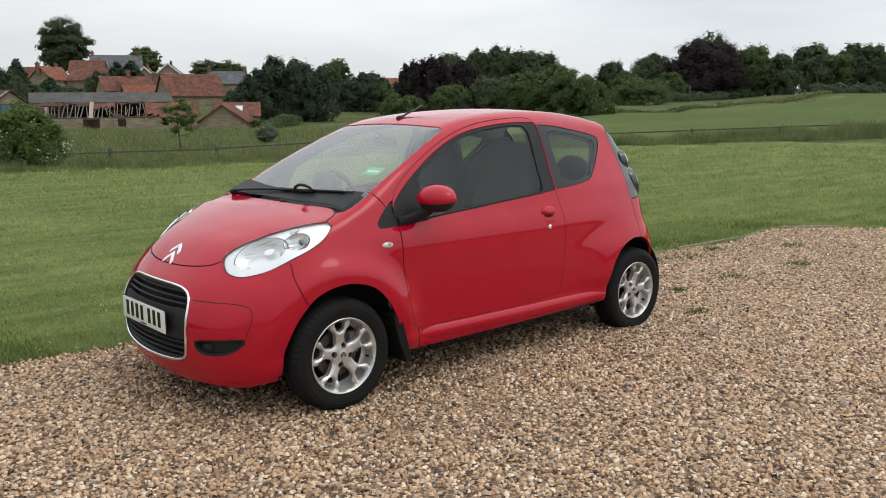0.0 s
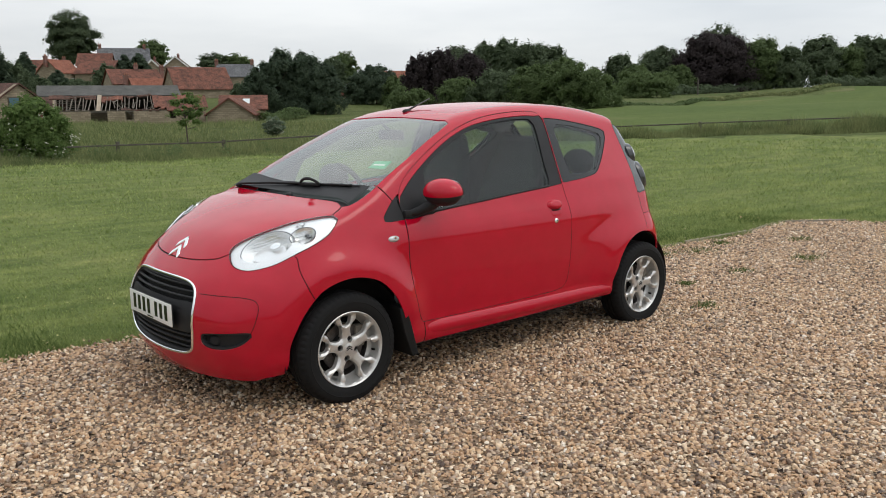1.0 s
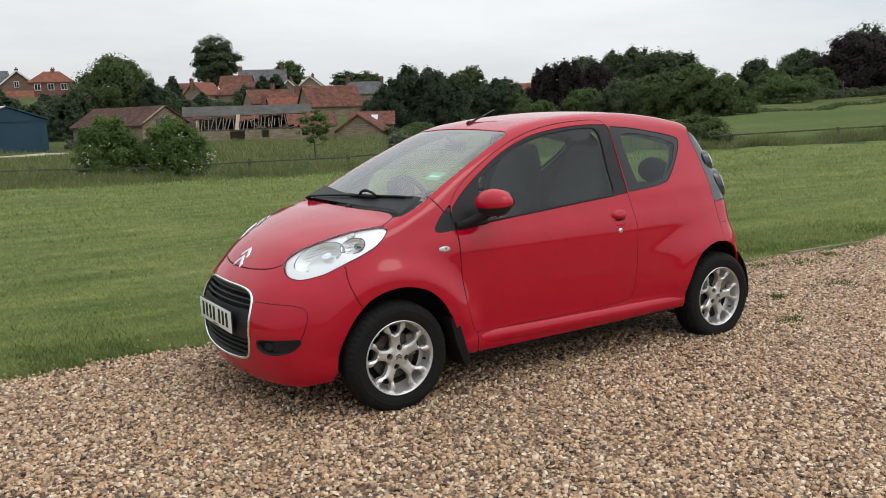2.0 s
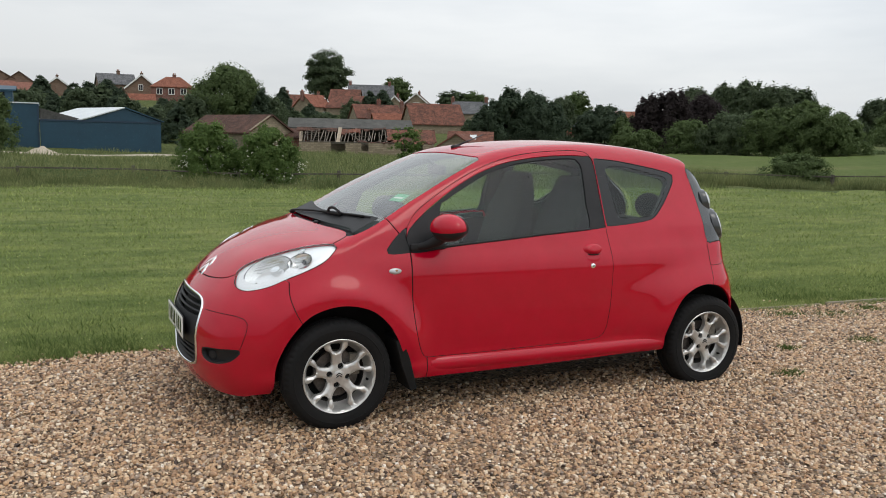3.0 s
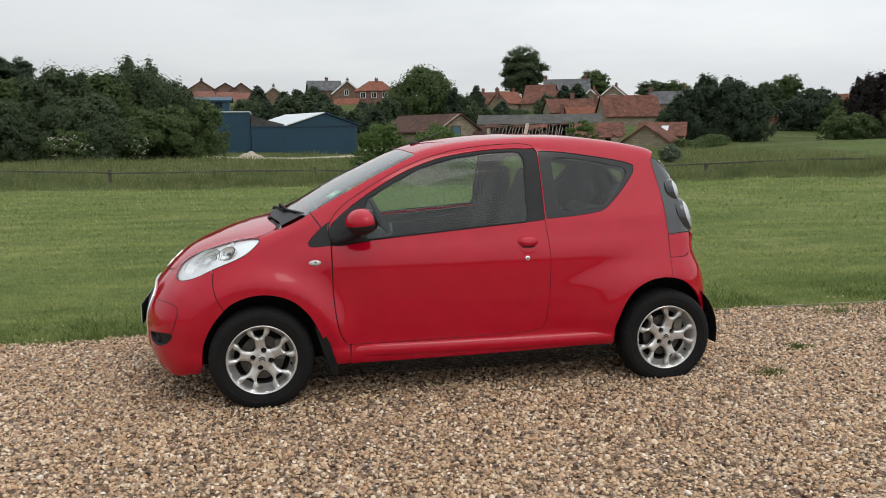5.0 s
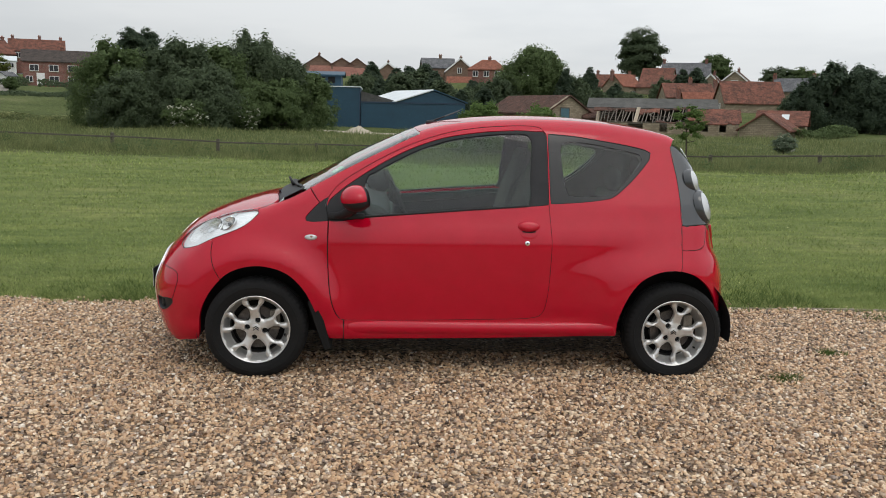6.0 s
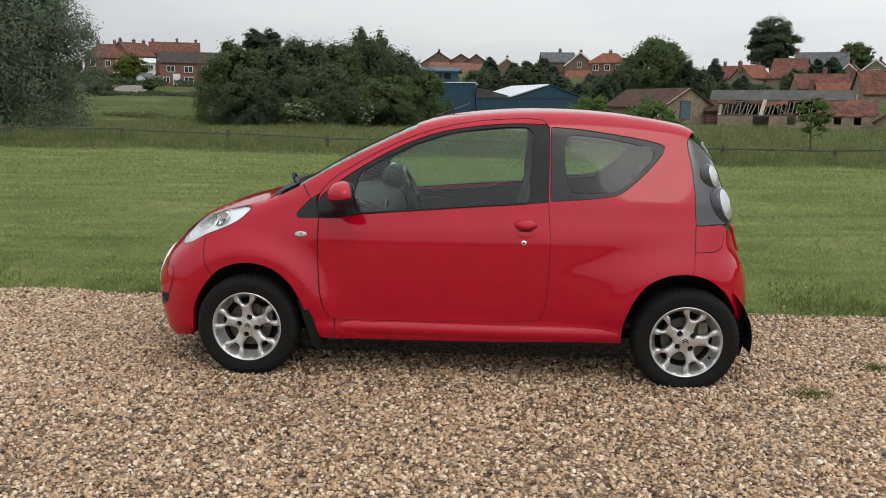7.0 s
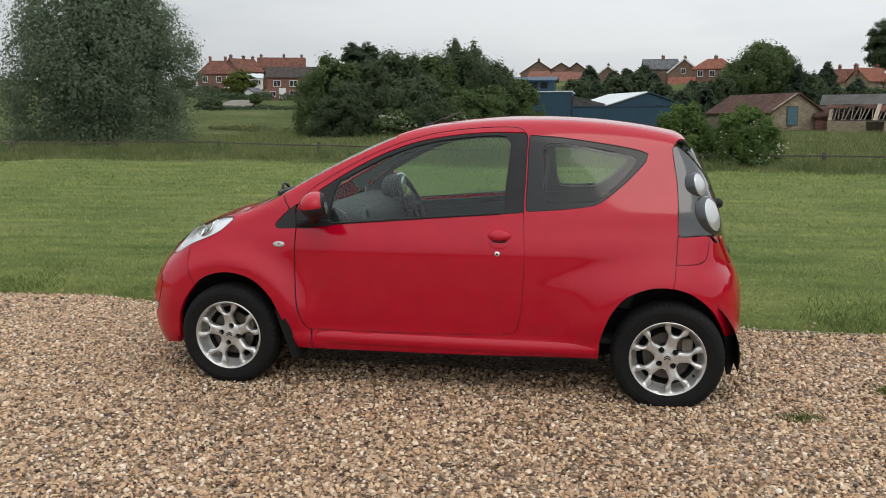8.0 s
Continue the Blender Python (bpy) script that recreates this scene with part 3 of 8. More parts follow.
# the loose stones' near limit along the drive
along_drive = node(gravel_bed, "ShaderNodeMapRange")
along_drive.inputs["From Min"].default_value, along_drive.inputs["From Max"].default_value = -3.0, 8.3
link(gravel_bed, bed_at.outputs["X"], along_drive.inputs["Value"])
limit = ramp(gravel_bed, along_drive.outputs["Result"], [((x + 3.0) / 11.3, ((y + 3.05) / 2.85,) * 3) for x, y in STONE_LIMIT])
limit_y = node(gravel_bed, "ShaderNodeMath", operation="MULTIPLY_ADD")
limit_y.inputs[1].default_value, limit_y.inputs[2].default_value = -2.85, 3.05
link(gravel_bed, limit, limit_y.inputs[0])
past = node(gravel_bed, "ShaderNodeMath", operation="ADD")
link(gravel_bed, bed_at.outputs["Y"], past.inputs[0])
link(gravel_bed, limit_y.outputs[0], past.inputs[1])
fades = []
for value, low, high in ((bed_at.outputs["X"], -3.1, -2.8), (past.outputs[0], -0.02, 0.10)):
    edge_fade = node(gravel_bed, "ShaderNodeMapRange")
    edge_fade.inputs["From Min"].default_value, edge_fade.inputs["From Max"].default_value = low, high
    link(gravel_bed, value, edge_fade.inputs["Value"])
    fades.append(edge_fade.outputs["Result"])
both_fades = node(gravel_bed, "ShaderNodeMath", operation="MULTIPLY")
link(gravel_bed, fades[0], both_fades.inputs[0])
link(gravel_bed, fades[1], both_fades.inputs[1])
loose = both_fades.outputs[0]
base_from(gravel_bed, blend(gravel_bed, bed_worn, bed_gap_shade, loose))
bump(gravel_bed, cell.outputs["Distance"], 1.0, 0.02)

pebble = material("mixed_pebble", (0.35, 0.27, 0.19), 0.52)
pebble_geo = node(pebble, "ShaderNodeNewGeometry")
pebble_tone = ramp(pebble, pebble_geo.outputs["Random Per Island"], [
    (0.00, (0.065, 0.042, 0.030)), (0.12, (0.205, 0.122, 0.072)), (0.26, (0.520, 0.318, 0.175)), (0.42, (0.680, 0.445, 0.255)), (0.55, (0.450, 0.298, 0.192)),
    (0.67, (0.800, 0.565, 0.345)), (0.78, (0.340, 0.262, 0.208)), (0.88, (0.850, 0.645, 0.430)), (0.97, (0.880, 0.730, 0.550)), (1.00, (0.930, 0.850, 0.740))])
pebble_grain = ramp(pebble, noise_tex(pebble, 180.0, 4.0), [(0.3, (0.72, 0.70, 0.68)), (0.7, (1.0, 1.0, 1.0))])
base_from(pebble, blend(pebble, pebble_tone, pebble_grain, 0.8, "MULTIPLY"))
bump(pebble, noise_tex(pebble, 220.0, 3.0), 0.25, 0.002)

def pebble_shape():
    """A rough pebble without an underside: a wide foot, a narrower worn top."""
    a = np.arange(4) * math.pi / 2 + math.pi / 4
    foot = np.stack([np.cos(a) * 0.98, np.sin(a) * 0.98, -0.55 + 0 * a], -1)
    crown = np.stack([np.cos(a + 0.35) * 0.72, np.sin(a + 0.35) * 0.72, 0.62 + 0 * a], -1)
    f = [(4, 5, 6), (4, 6, 7)]
    for i in range(4):
        j = (i + 1) % 4
        f += [(i, j, 4 + j), (i, 4 + j, 4 + i)]
    return np.concatenate([foot, crown]), np.array(f)


def raw_mesh(name, v, f, mat, smooth=True):
    """A mesh straight from arrays of corners and of triangles or quads."""
    me = bpy.data.meshes.new(name)
    k = f.shape[1]
    me.vertices.add(len(v))
    me.vertices.foreach_set("co", np.ascontiguousarray(v, np.float32).ravel())
    me.loops.add(f.size)
    me.loops.foreach_set("vertex_index", np.ascontiguousarray(f, np.int32).ravel())
    me.polygons.add(len(f))
    me.polygons.foreach_set("loop_start", np.arange(0, f.size, k, dtype=np.int32))
    me.polygons.foreach_set("loop_total", np.full(len(f), k, np.int32))
    me.materials.append(mat)
    me.update(calc_edges=True)
    if smooth:
        me.polygons.foreach_set("use_smooth", np.ones(len(f), bool))
    return me


def scatter_stones(name, x, y, rng, small=0.0052, large=0.0158, z0=0.0):
    sv, sf = pebble_shape()
    n = len(x)
    size = small + (large - small) * rng.beta(2.0, 2.6, n)
    axes = np.stack([size * rng.uniform(0.9, 1.45, n), size * rng.uniform(0.75, 1.05, n), size * rng.uniform(0.55, 1.0, n)], -1)
    v = sv[None] * (1 + rng.normal(0, 0.20, (n, len(sv), 3))) * axes[:, None]
    tx, tz = rng.normal(0, 0.68, n), rng.uniform(0, 2 * math.pi, n)
    ct, st, cz, sz = np.cos(tx)[:, None], np.sin(tx)[:, None], np.cos(tz)[:, None], np.sin(tz)[:, None]
    vy, vz = v[..., 1] * ct - v[..., 2] * st, v[..., 1] * st + v[..., 2] * ct
    vx, vy = v[..., 0] * cz - vy * sz, v[..., 0] * sz + vy * cz
    lift = z0 + rng.uniform(-0.006, 0.013, n) + 0.006 * np.sin(x * 3.1) * np.cos(y * 2.7)
    v = np.stack([vx + x[:, None], vy + y[:, None], vz + lift[:, None]], -1)
    f = sf[None] + (np.arange(n) * len(sv))[:, None, None]
    return raw_mesh(name, v.reshape(-1, 3), f.reshape(-1, 3), pebble, False)


def build_gravel():
    xs = np.linspace(-14, 8.3, 120)
    rows = [(x, float(gravel_edge(x)) + 0.035 * math.sin(x * 5.1) + 0.03 * math.sin(x * 13.7 + 1)) for x in xs]
    v, f = [], []
    for x, top in rows:
        for s in np.linspace(0, 1, 14):
            y = top + (-9.0 - top) * s**1.4
            v.append((x, y, 0.004 + 0.006 * math.sin(x * 3.1) * math.cos(y * 2.7) - (0.02 if s == 0 else 0)))
    for i in range(len(rows) - 1):
        for j in range(13):
            f.append((i * 14 + j, i * 14 + j + 1, (i + 1) * 14 + j + 1, (i + 1) * 14 + j))
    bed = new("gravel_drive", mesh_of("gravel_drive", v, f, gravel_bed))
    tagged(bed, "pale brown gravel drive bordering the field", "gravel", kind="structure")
    rng = np.random.default_rng(5)
    n = 272000
    x, y = rng.uniform(-3.0, 8.3, n), rng.uniform(-3.05, 1.4, n)
    edge = gravel_edge(x) + 0.06 * rng.normal(0, 1, n) ** 3 * 0.3 + 0.035 * np.sin(x * 5.1)
    # thickest on the stretch of the drive beside the car, thinner towards the far end
    low = np.interp(x, *zip(*STONE_LIMIT))
    share = np.interp(x, [2.8, 5.0, 8.0], [1.0, 0.62, 0.45]) * np.interp(y, [-0.2, 0.8], [1.0, 0.8])
    keep = (y < edge) & (y > low) & (rng.uniform(0, 1, n) < share)
    keep &= ~((np.abs(x - 1.2) < 1.1) & (np.abs(y - 0.25) < 0.55))
    stones = new("gravel_stones", scatter_stones("gravel_stones", x[keep], y[keep], rng))
    tagged(stones, "loose mixed tan and grey pebbles of the drive", "gravel", kind="stuff")
    # worn timber edging, sunk along the grass
    for x0, x1, up in ((2.9, 3.9, 0.004), (3.95, 5.15, 0.010), (5.2, 6.3, 0.020), (6.35, 7.2, 0.008), (7.25, 7.95, 0.016)):
        y0, y1 = float(gravel_edge(x0)), float(gravel_edge(x1))
        t = Matrix.Translation(((x0 + x1) / 2, (y0 + y1) / 2 + 0.01, up - 0.03)) @ Matrix.Rotation(math.atan2(y1 - y0, x1 - x0), 4, "Z")
        board = part("edging_board", box_bm((math.hypot(x1 - x0, y1 - y0), 0.028, 0.075), turn=t, bevel=0.004, segments=1), edging_wood, None)
        tagged(board, "weathered pale timber board edging the gravel", "edging board", "drive edging")
    return stones


edging_wood = varied("pale_weathered_edging", (0.16, 0.13, 0.095), (0.36, 0.31, 0.24), 3.0, 0.9, 9, 0.3, 0.004, stretch=(1, 6, 6))
build_gravel()
# ---- car: outlines on its skin, then its panels ----
car = thing("hatchback_car", "small glossy red three-door hatchback parked on the gravel", "car")

DOOR_EDGE = [(0.391, 0.734), (0.393, 0.868), (0.381, 0.950), (0.412, 1.022), (0.495, 1.096), (0.683, 1.206), (0.868, 1.291), (1.056, 1.350), (1.243, 1.381),
             (1.43, 1.394), (1.54, 1.393), (1.588, 1.380), (1.613, 1.350), (1.614, 1.16), (1.612, 0.968), (1.618, 0.85), (1.623, 0.75), (1.619, 0.625), (1.609, 0.468),
             (1.584, 0.365), (1.52, 0.333), (1.318, 0.325), (1.007, 0.320), (0.696, 0.317), (0.492, 0.319), (0.452, 0.338), (0.424, 0.390), (0.404, 0.482), (0.393, 0.608)]
DOOR_BLACK = [(0.400, 0.868), (0.62, 0.888), (0.875, 0.911), (1.154, 0.933), (1.496, 0.955), (1.590, 0.9625), (1.6085, 0.966), (1.6098, 0.985), (1.610, 1.16), (1.608, 1.345), (1.55, 1.362), (1.43, 1.365),
              (1.25, 1.353), (1.05, 1.322), (0.90, 1.276), (0.80, 1.234), (0.70, 1.183), (0.60, 1.124), (0.50, 1.058), (0.425, 0.998), (0.390, 0.955)]
DOOR_GLASS = [(0.575, 0.900), (0.685, 0.898), (0.999, 0.921), (1.312, 0.945), (1.494, 0.960), (1.512, 1.102), (1.526, 1.257), (1.524, 1.319), (1.503, 1.345),
              (1.425, 1.351), (1.271, 1.340), (1.086, 1.313), (0.901, 1.257), (0.747, 1.184), (0.653, 1.132), (0.597, 1.088)]
TRIANGLE = [(0.387, 0.866), (0.300, 0.861), (0.274, 0.865), (0.270, 0.882), (0.300, 0.918), (0.345, 0.962), (0.378, 0.990), (0.374, 0.950)]
QUARTER_BLACK = [(1.6215, 1.330), (1.623, 1.348), (1.645, 1.3495), (1.70, 1.345), (1.808, 1.335), (2.062, 1.296), (2.195, 1.268), (2.228, 1.252), (2.217, 1.215), (2.137, 1.129), (2.055, 1.057),
                 (1.985, 1.008), (1.928, 0.993), (1.805, 0.979), (1.70, 0.972), (1.640, 0.9685), (1.6215, 0.970), (1.620, 0.990), (1.621, 1.16)]
QUARTER_CLEAR = [(1.692, 1.255), (1.698, 1.290), (1.73, 1.308), (1.87, 1.298), (2.065, 1.263), (2.160, 1.241), (2.172, 1.216), (2.100, 1.124), (2.0, 1.038), (1.939, 1.018), (1.755, 1.012), (1.712, 1.050)]
ARCH_F = [(-0.314, 0.225), (-0.308, 0.318), (-0.286, 0.398), (-0.23, 0.494), (-0.134, 0.585), (0.005, 0.623), (0.143, 0.598), (0.234, 0.530), (0.295, 0.438), (0.350, 0.300), (0.374, 0.218)]
ARCH_R = [(1.999, 0.235), (2.006, 0.335), (2.052, 0.463), (2.124, 0.555), (2.228, 0.603), (2.335, 0.610), (2.444, 0.578), (2.541, 0.501), (2.604, 0.407), (2.622, 0.362), (2.650, 0.330)]
TAIL_LAMP = [(2.352, 1.284), (2.371, 1.119), (2.378, 0.995), (2.382, 0.856), (2.46, 0.856), (2.592, 0.860), (2.606, 0.92), (2.570, 1.044), (2.510, 1.15), (2.412, 1.262)]

side_way, roll_way, top_way, front_way = flat_side(), rolled(), flat_top(), flat_front()
nose_way, tail_way = wrapped(0.35), wrapped(1.95, back=True)


def loop_side(pairs, step=0.02):
    return on_side(along(pairs, step))


def line_side(pairs, step=0.02):
    return on_side(along(pairs, step, closed=False))


def line_top(pairs, step=0.02):
    return on_top(along(pairs, step, closed=False))


def join(*lines):
    """One closed loop out of lines that follow each other."""
    out = []
    for l in lines:
        for q in l:
            if not out or np.linalg.norm(np.array(q) - out[-1]) > 0.004:
                out.append(np.array(q))
    if np.linalg.norm(out[0] - out[-1]) < 0.004:
        out.pop()
    return np.array(out)


def flip_y(p):
    return np.array(p) * (1, -1, 1)


# Windscreen edge, cowl and bonnet lines on one side (x, y), from the middle outwards
SCREEN_TOP = [(0.878, 0.0), (0.880, -0.2), (0.888, -0.38), (0.900, -0.455), (0.892, -0.490)]
SCREEN_SIDE = [(0.892, -0.490), (0.80, -0.515), (0.68, -0.540), (0.50, -0.580), (0.36, -0.604), (0.291, -0.617)]
SCREEN_FOOT = [(0.291, -0.617), (0.20, -0.628), (0.115, -0.628), (0.085, -0.60)]
BONNET_REAR = [(0.085, -0.60), (0.105, -0.545), (0.098, -0.45), (0.07, -0.25), (0.06, 0.0)]
LAMP_SPOT = [(-0.425, -0.395, 0.745), (-0.450, -0.47, 0.705), (-0.425, -0.56, 0.694), (-0.345, -0.635, 0.712), (-0.257, -0.668, 0.735), (-0.15, -0.690, 0.775),
             (-0.05, -0.695, 0.832), (0.012, -0.675, 0.902), (0.004, -0.655, 0.915), (-0.06, -0.61, 0.917), (-0.15, -0.545, 0.902), (-0.25, -0.478, 0.868), (-0.345, -0.42, 0.822), (-0.40, -0.392, 0.783)]
lamp_way = slanted((-0.50, -0.62, 0.60), (-0.2, -0.56, 0.80))
lamp_flat = lamp_way[0](along(LAMP_SPOT, 0.018))
lamp_loop = to_skin(*lamp_way[1](lamp_flat))


def lamp_between(a, b):
    """The stretch of the headlamp's outline nearest from point a to point b, the way the outline runs."""
    i = int(np.argmin(np.linalg.norm(lamp_loop - np.array(a), axis=1)))
    j = int(np.argmin(np.linalg.norm(lamp_loop - np.array(b), axis=1)))
    return lamp_loop[i:j + 1] if j >= i else np.concatenate([lamp_loop[i:], lamp_loop[:j + 1]])


lamp_inner, lamp_seam, lamp_tip = (-0.425, -0.395, 0.745), (-0.235, -0.675, 0.742), (0.010, -0.668, 0.908)
bonnet_lip = on_front(along([(0.0, 0.700), (-0.15, 0.703), (-0.28, 0.712), (-0.36, 0.725), (-0.395, 0.742)], 0.02, closed=False))
bonnet_rear = line_top(BONNET_REAR)
bonnet_side = line_top([(0.006, -0.640), (0.045, -0.622), (0.085, -0.60)])
lamp_upper = lamp_between(lamp_tip, lamp_inner)
lamp_lower = lamp_between(lamp_inner, lamp_seam)
lamp_back = lamp_between(lamp_seam, lamp_tip)
seam_f = line_side([(-0.235, 0.742), (-0.240, 0.692), (-0.231, 0.640), (-0.212, 0.590), (-0.186, 0.545)])
arch_f, arch_r = line_side(ARCH_F), line_side(ARCH_R)
k_seam = int(np.argmin(np.abs(arch_f[:, 0] + 0.186)))
screen_side, screen_foot, screen_top = line_top(SCREEN_SIDE), line_top(SCREEN_FOOT), line_top(SCREEN_TOP)
fender_top_seam = line_side([(0.291, 1.040), (0.318, 1.000), (0.345, 0.962)])
door_loop = loop_side(DOOR_EDGE)
quarter_loop = loop_side(QUARTER_BLACK)
tail_lamp_loop = loop_side(TAIL_LAMP)
seam_r = line_side([(2.378, 0.856), (2.373, 0.781), (2.368, 0.719), (2.361, 0.63), (2.352, 0.605)])

# body shell: pillars, roof, quarters and sills
roof_rear = line_top([(2.440, 0.0), (2.436, -0.2), (2.415, -0.36), (2.372, -0.452)])
shell_outer = join(
    screen_top, screen_side, fender_top_seam,
    line_side([(0.345, 0.962), (0.388, 0.992), (0.394, 0.95), (0.402, 0.866), (0.401, 0.734), (0.403, 0.608), (0.414, 0.482), (0.436, 0.390), (0.464, 0.345), (0.484, 0.330)], 0.02), line_side([(0.484, 0.330), (0.480, 0.26), (0.478, 0.212)], 0.03),
    line_side([(0.478, 0.212), (0.7, 0.214), (1.3, 0.221), (1.8, 0.231), (1.998, 0.235)], 0.03),
    arch_r[:int(np.argmin(np.abs(arch_r[:, 0] - 2.352)))], seam_r[::-1],
    line_side([(2.382, 0.856), (2.378, 0.995), (2.371, 1.119), (2.352, 1.284)]),
    roof_rear[::-1], line_top([(2.440, 0.0), (1.6, 0.0), (0.878, 0.0)], 0.04))
cut_panel("body_shell", [shell_outer, door_loop, quarter_loop], roll_way, paint, car, "glossy red roof, pillars, sills and rear quarters", shrink=0.0, half=True)

for far in (False, True):
    fender = join(seam_f, arch_f[k_seam:], line_side([(0.374, 0.218), (0.43, 0.213), (0.474, 0.212), (0.476, 0.320)], 0.03),
                  line_side([(0.476, 0.320), (0.4515, 0.338), (0.4235, 0.390), (0.4035, 0.482), (0.3925, 0.608), (0.3905, 0.734), (0.3915, 0.866)]),
                  line_side([(0.3915, 0.866), (0.300, 0.861), (0.274, 0.865), (0.270, 0.882), (0.300, 0.918), (0.345, 0.962)], 0.015),
                  line_side([(0.341, 0.964), (0.314, 1.001), (0.287, 1.040)]), screen_foot, bonnet_side[::-1], lamp_back[::-1])
    cut_panel("front_wing", [fender], rolled(0.6), paint, car, "glossy red", shrink=0.003, mirrored=far)
    door_black = loop_side(DOOR_BLACK)
    door = cut_panel("door", [door_loop, door_black], side_way, paint, car, "red door skin", shrink=0.0035, mirrored=far)
    cut_panel("window_surround", [door_black, loop_side(DOOR_GLASS)], side_way, black_plastic, door, "matt black", shrink=0.0005, mirrored=far, lift=-0.003)
    pane = cut_panel("window_pane", [loop_side(DOOR_GLASS)], side_way, window_glass, door, "tinted side window", shrink=-0.004, mirrored=far, lift=-0.010, edge=False)
    pane.visible_shadow = False
    cut_panel("corner_trim", [loop_side(TRIANGLE, 0.012)], side_way, black_plastic, car, "matt black triangle", shrink=0.001, mirrored=far, lift=-0.002)
    cut_panel("quarter_surround", [quarter_loop, loop_side(QUARTER_CLEAR)], side_way, black_gloss, car, "glossy black", shrink=0.002, mirrored=far, lift=-0.002)
    pane = cut_panel("quarter_pane", [loop_side(QUARTER_CLEAR)], side_way, window_glass, car, "tinted rear side window", shrink=-0.003, mirrored=far, lift=-0.004, edge=False)
    pane.visible_shadow = False

# bonnet, windscreen and cowl
bonnet = join(bonnet_lip, lamp_upper[::-1], bonnet_side, bonnet_rear)
cut_panel("bonnet", [join(bonnet, flip_y(bonnet)[::-1])], top_way, paint, car, "glossy red", shrink=0.004)
screen_half = join(screen_top, screen_side, screen_foot, line_top([(0.115, -0.62), (0.128, -0.545), (0.118, -0.45), (0.09, -0.25), (0.08, 0.0)]))
screen = cut_panel("windscreen", [join(screen_half, flip_y(screen_half)[::-1])], top_way, screen_glass, car, "curved windscreen glass", lift=-0.004, shrink=0.001, edge=False)
screen.visible_shadow = False

# front bumper
bumper_low = to_skin(*nose_way[1](np.stack([np.linspace(0.0, -1.02, 40), 0.150 + 0.038 * np.linspace(0, 1, 40) ** 0.7], -1)))
GRILLE = [(0.0, 0.628), (-0.20, 0.625), (-0.30, 0.612), (-0.352, 0.580), (-0.374, 0.52), (-0.378, 0.44), (-0.366, 0.34), (-0.345, 0.300), (-0.28, 0.278), (-0.15, 0.268), (0.0, 0.265)]
grille_half = on_front(along(GRILLE, 0.02, closed=False))
grille_loop = join(grille_half, flip_y(grille_half)[::-1])
FOG = [(-0.425, 0.385), (-0.46, 0.398), (-0.56, 0.408), (-0.655, 0.414), (-0.640, 0.375), (-0.60, 0.345), (-0.53, 0.328), (-0.46, 0.330), (-0.425, 0.35)]
fog_loop = on_front(along(FOG, 0.015))
bumper_half = join(bonnet_lip, lamp_lower, seam_f, arch_f[:k_seam + 1][::-1],
                   line_side([(-0.316, 0.225), (-0.322, 0.196)]), line_side([(-0.322, 0.196), (-0.40, 0.186)]), bumper_low[bumper_low[:, 0] < -0.41][::-1])
cut_panel("front_bumper", [join(bumper_half, flip_y(bumper_half)[::-1]), grille_loop, fog_loop, flip_y(fog_loop)], nose_way, paint, car, "glossy red", shrink=0.002, step=0.025, thick=0.03)

# rear: bumper, corner panels, tailgate
corner_panel = loop_side([(2.378, 0.850), (2.373, 0.781), (2.368, 0.722), (2.42, 0.719), (2.478, 0.721), (2.512, 0.738), (2.526, 0.783), (2.528, 0.850), (2.45, 0.851)])
bump_top = join(line_side([(2.361, 0.7200), (2.42, 0.7170), (2.478, 0.7190), (2.514, 0.7365), (2.5285, 0.783), (2.531, 0.850)]))
rear_top = to_skin(*tail_way[1](np.stack([np.linspace(-0.56, 0.0, 20), np.linspace(0.82, 0.66, 20)], -1)))
rear_low = to_skin(*tail_way[1](np.stack([np.linspace(0.0, -0.62, 24), np.full(24, 0.325)], -1)))
rear_half = join(rear_top[::-1], bump_top[::-1], line_side([(2.361, 0.70), (2.358, 0.63), (2.350, 0.610)]), arch_r[arch_r[:, 0] > 2.35], rear_low[rear_low[:, 0] > 2.66][::-1])
cut_panel("rear_bumper", [join(rear_half, flip_y(rear_half)[::-1])], tail_way, paint, car, "glossy red", shrink=0.001, thick=0.014)
gate_half = join(to_skin(*tail_way[1](np.array([(0.0, 1.30), (-0.2, 1.30), (-0.42, 1.28)]))), line_side([(2.422, 1.262), (2.517, 1.15), (2.577, 1.044), (2.613, 0.92), (2.600, 0.845)]), rear_top)
tailgate = cut_panel("tailgate", [join(gate_half, flip_y(gate_half)[::-1])], tail_way, tailgate_glass, car, "dark tinted glass tailgate", shrink=0.002, edge=False)
tailgate.visible_shadow = False
for far in (False, True):
    cut_panel("corner_panel", [corner_panel], side_way, paint, car, "glossy red", shrink=0.002, mirrored=far)

# ---- car: lamps, grille, wheels, fittings, cabin ----


def spot(x, z):
    """A skin point of the passenger side with its outward way and the way up along the skin."""
    p = on_side([(x, z)])[0]
    n = skin_normal(p[None])[0]
    along_x = np.array((1.0, 0, 0)) - n * n[0]
    along_x /= np.linalg.norm(along_x)
    return p, n, along_x, np.cross(along_x, n) * (1 if np.cross(along_x, n)[2] > 0 else -1)


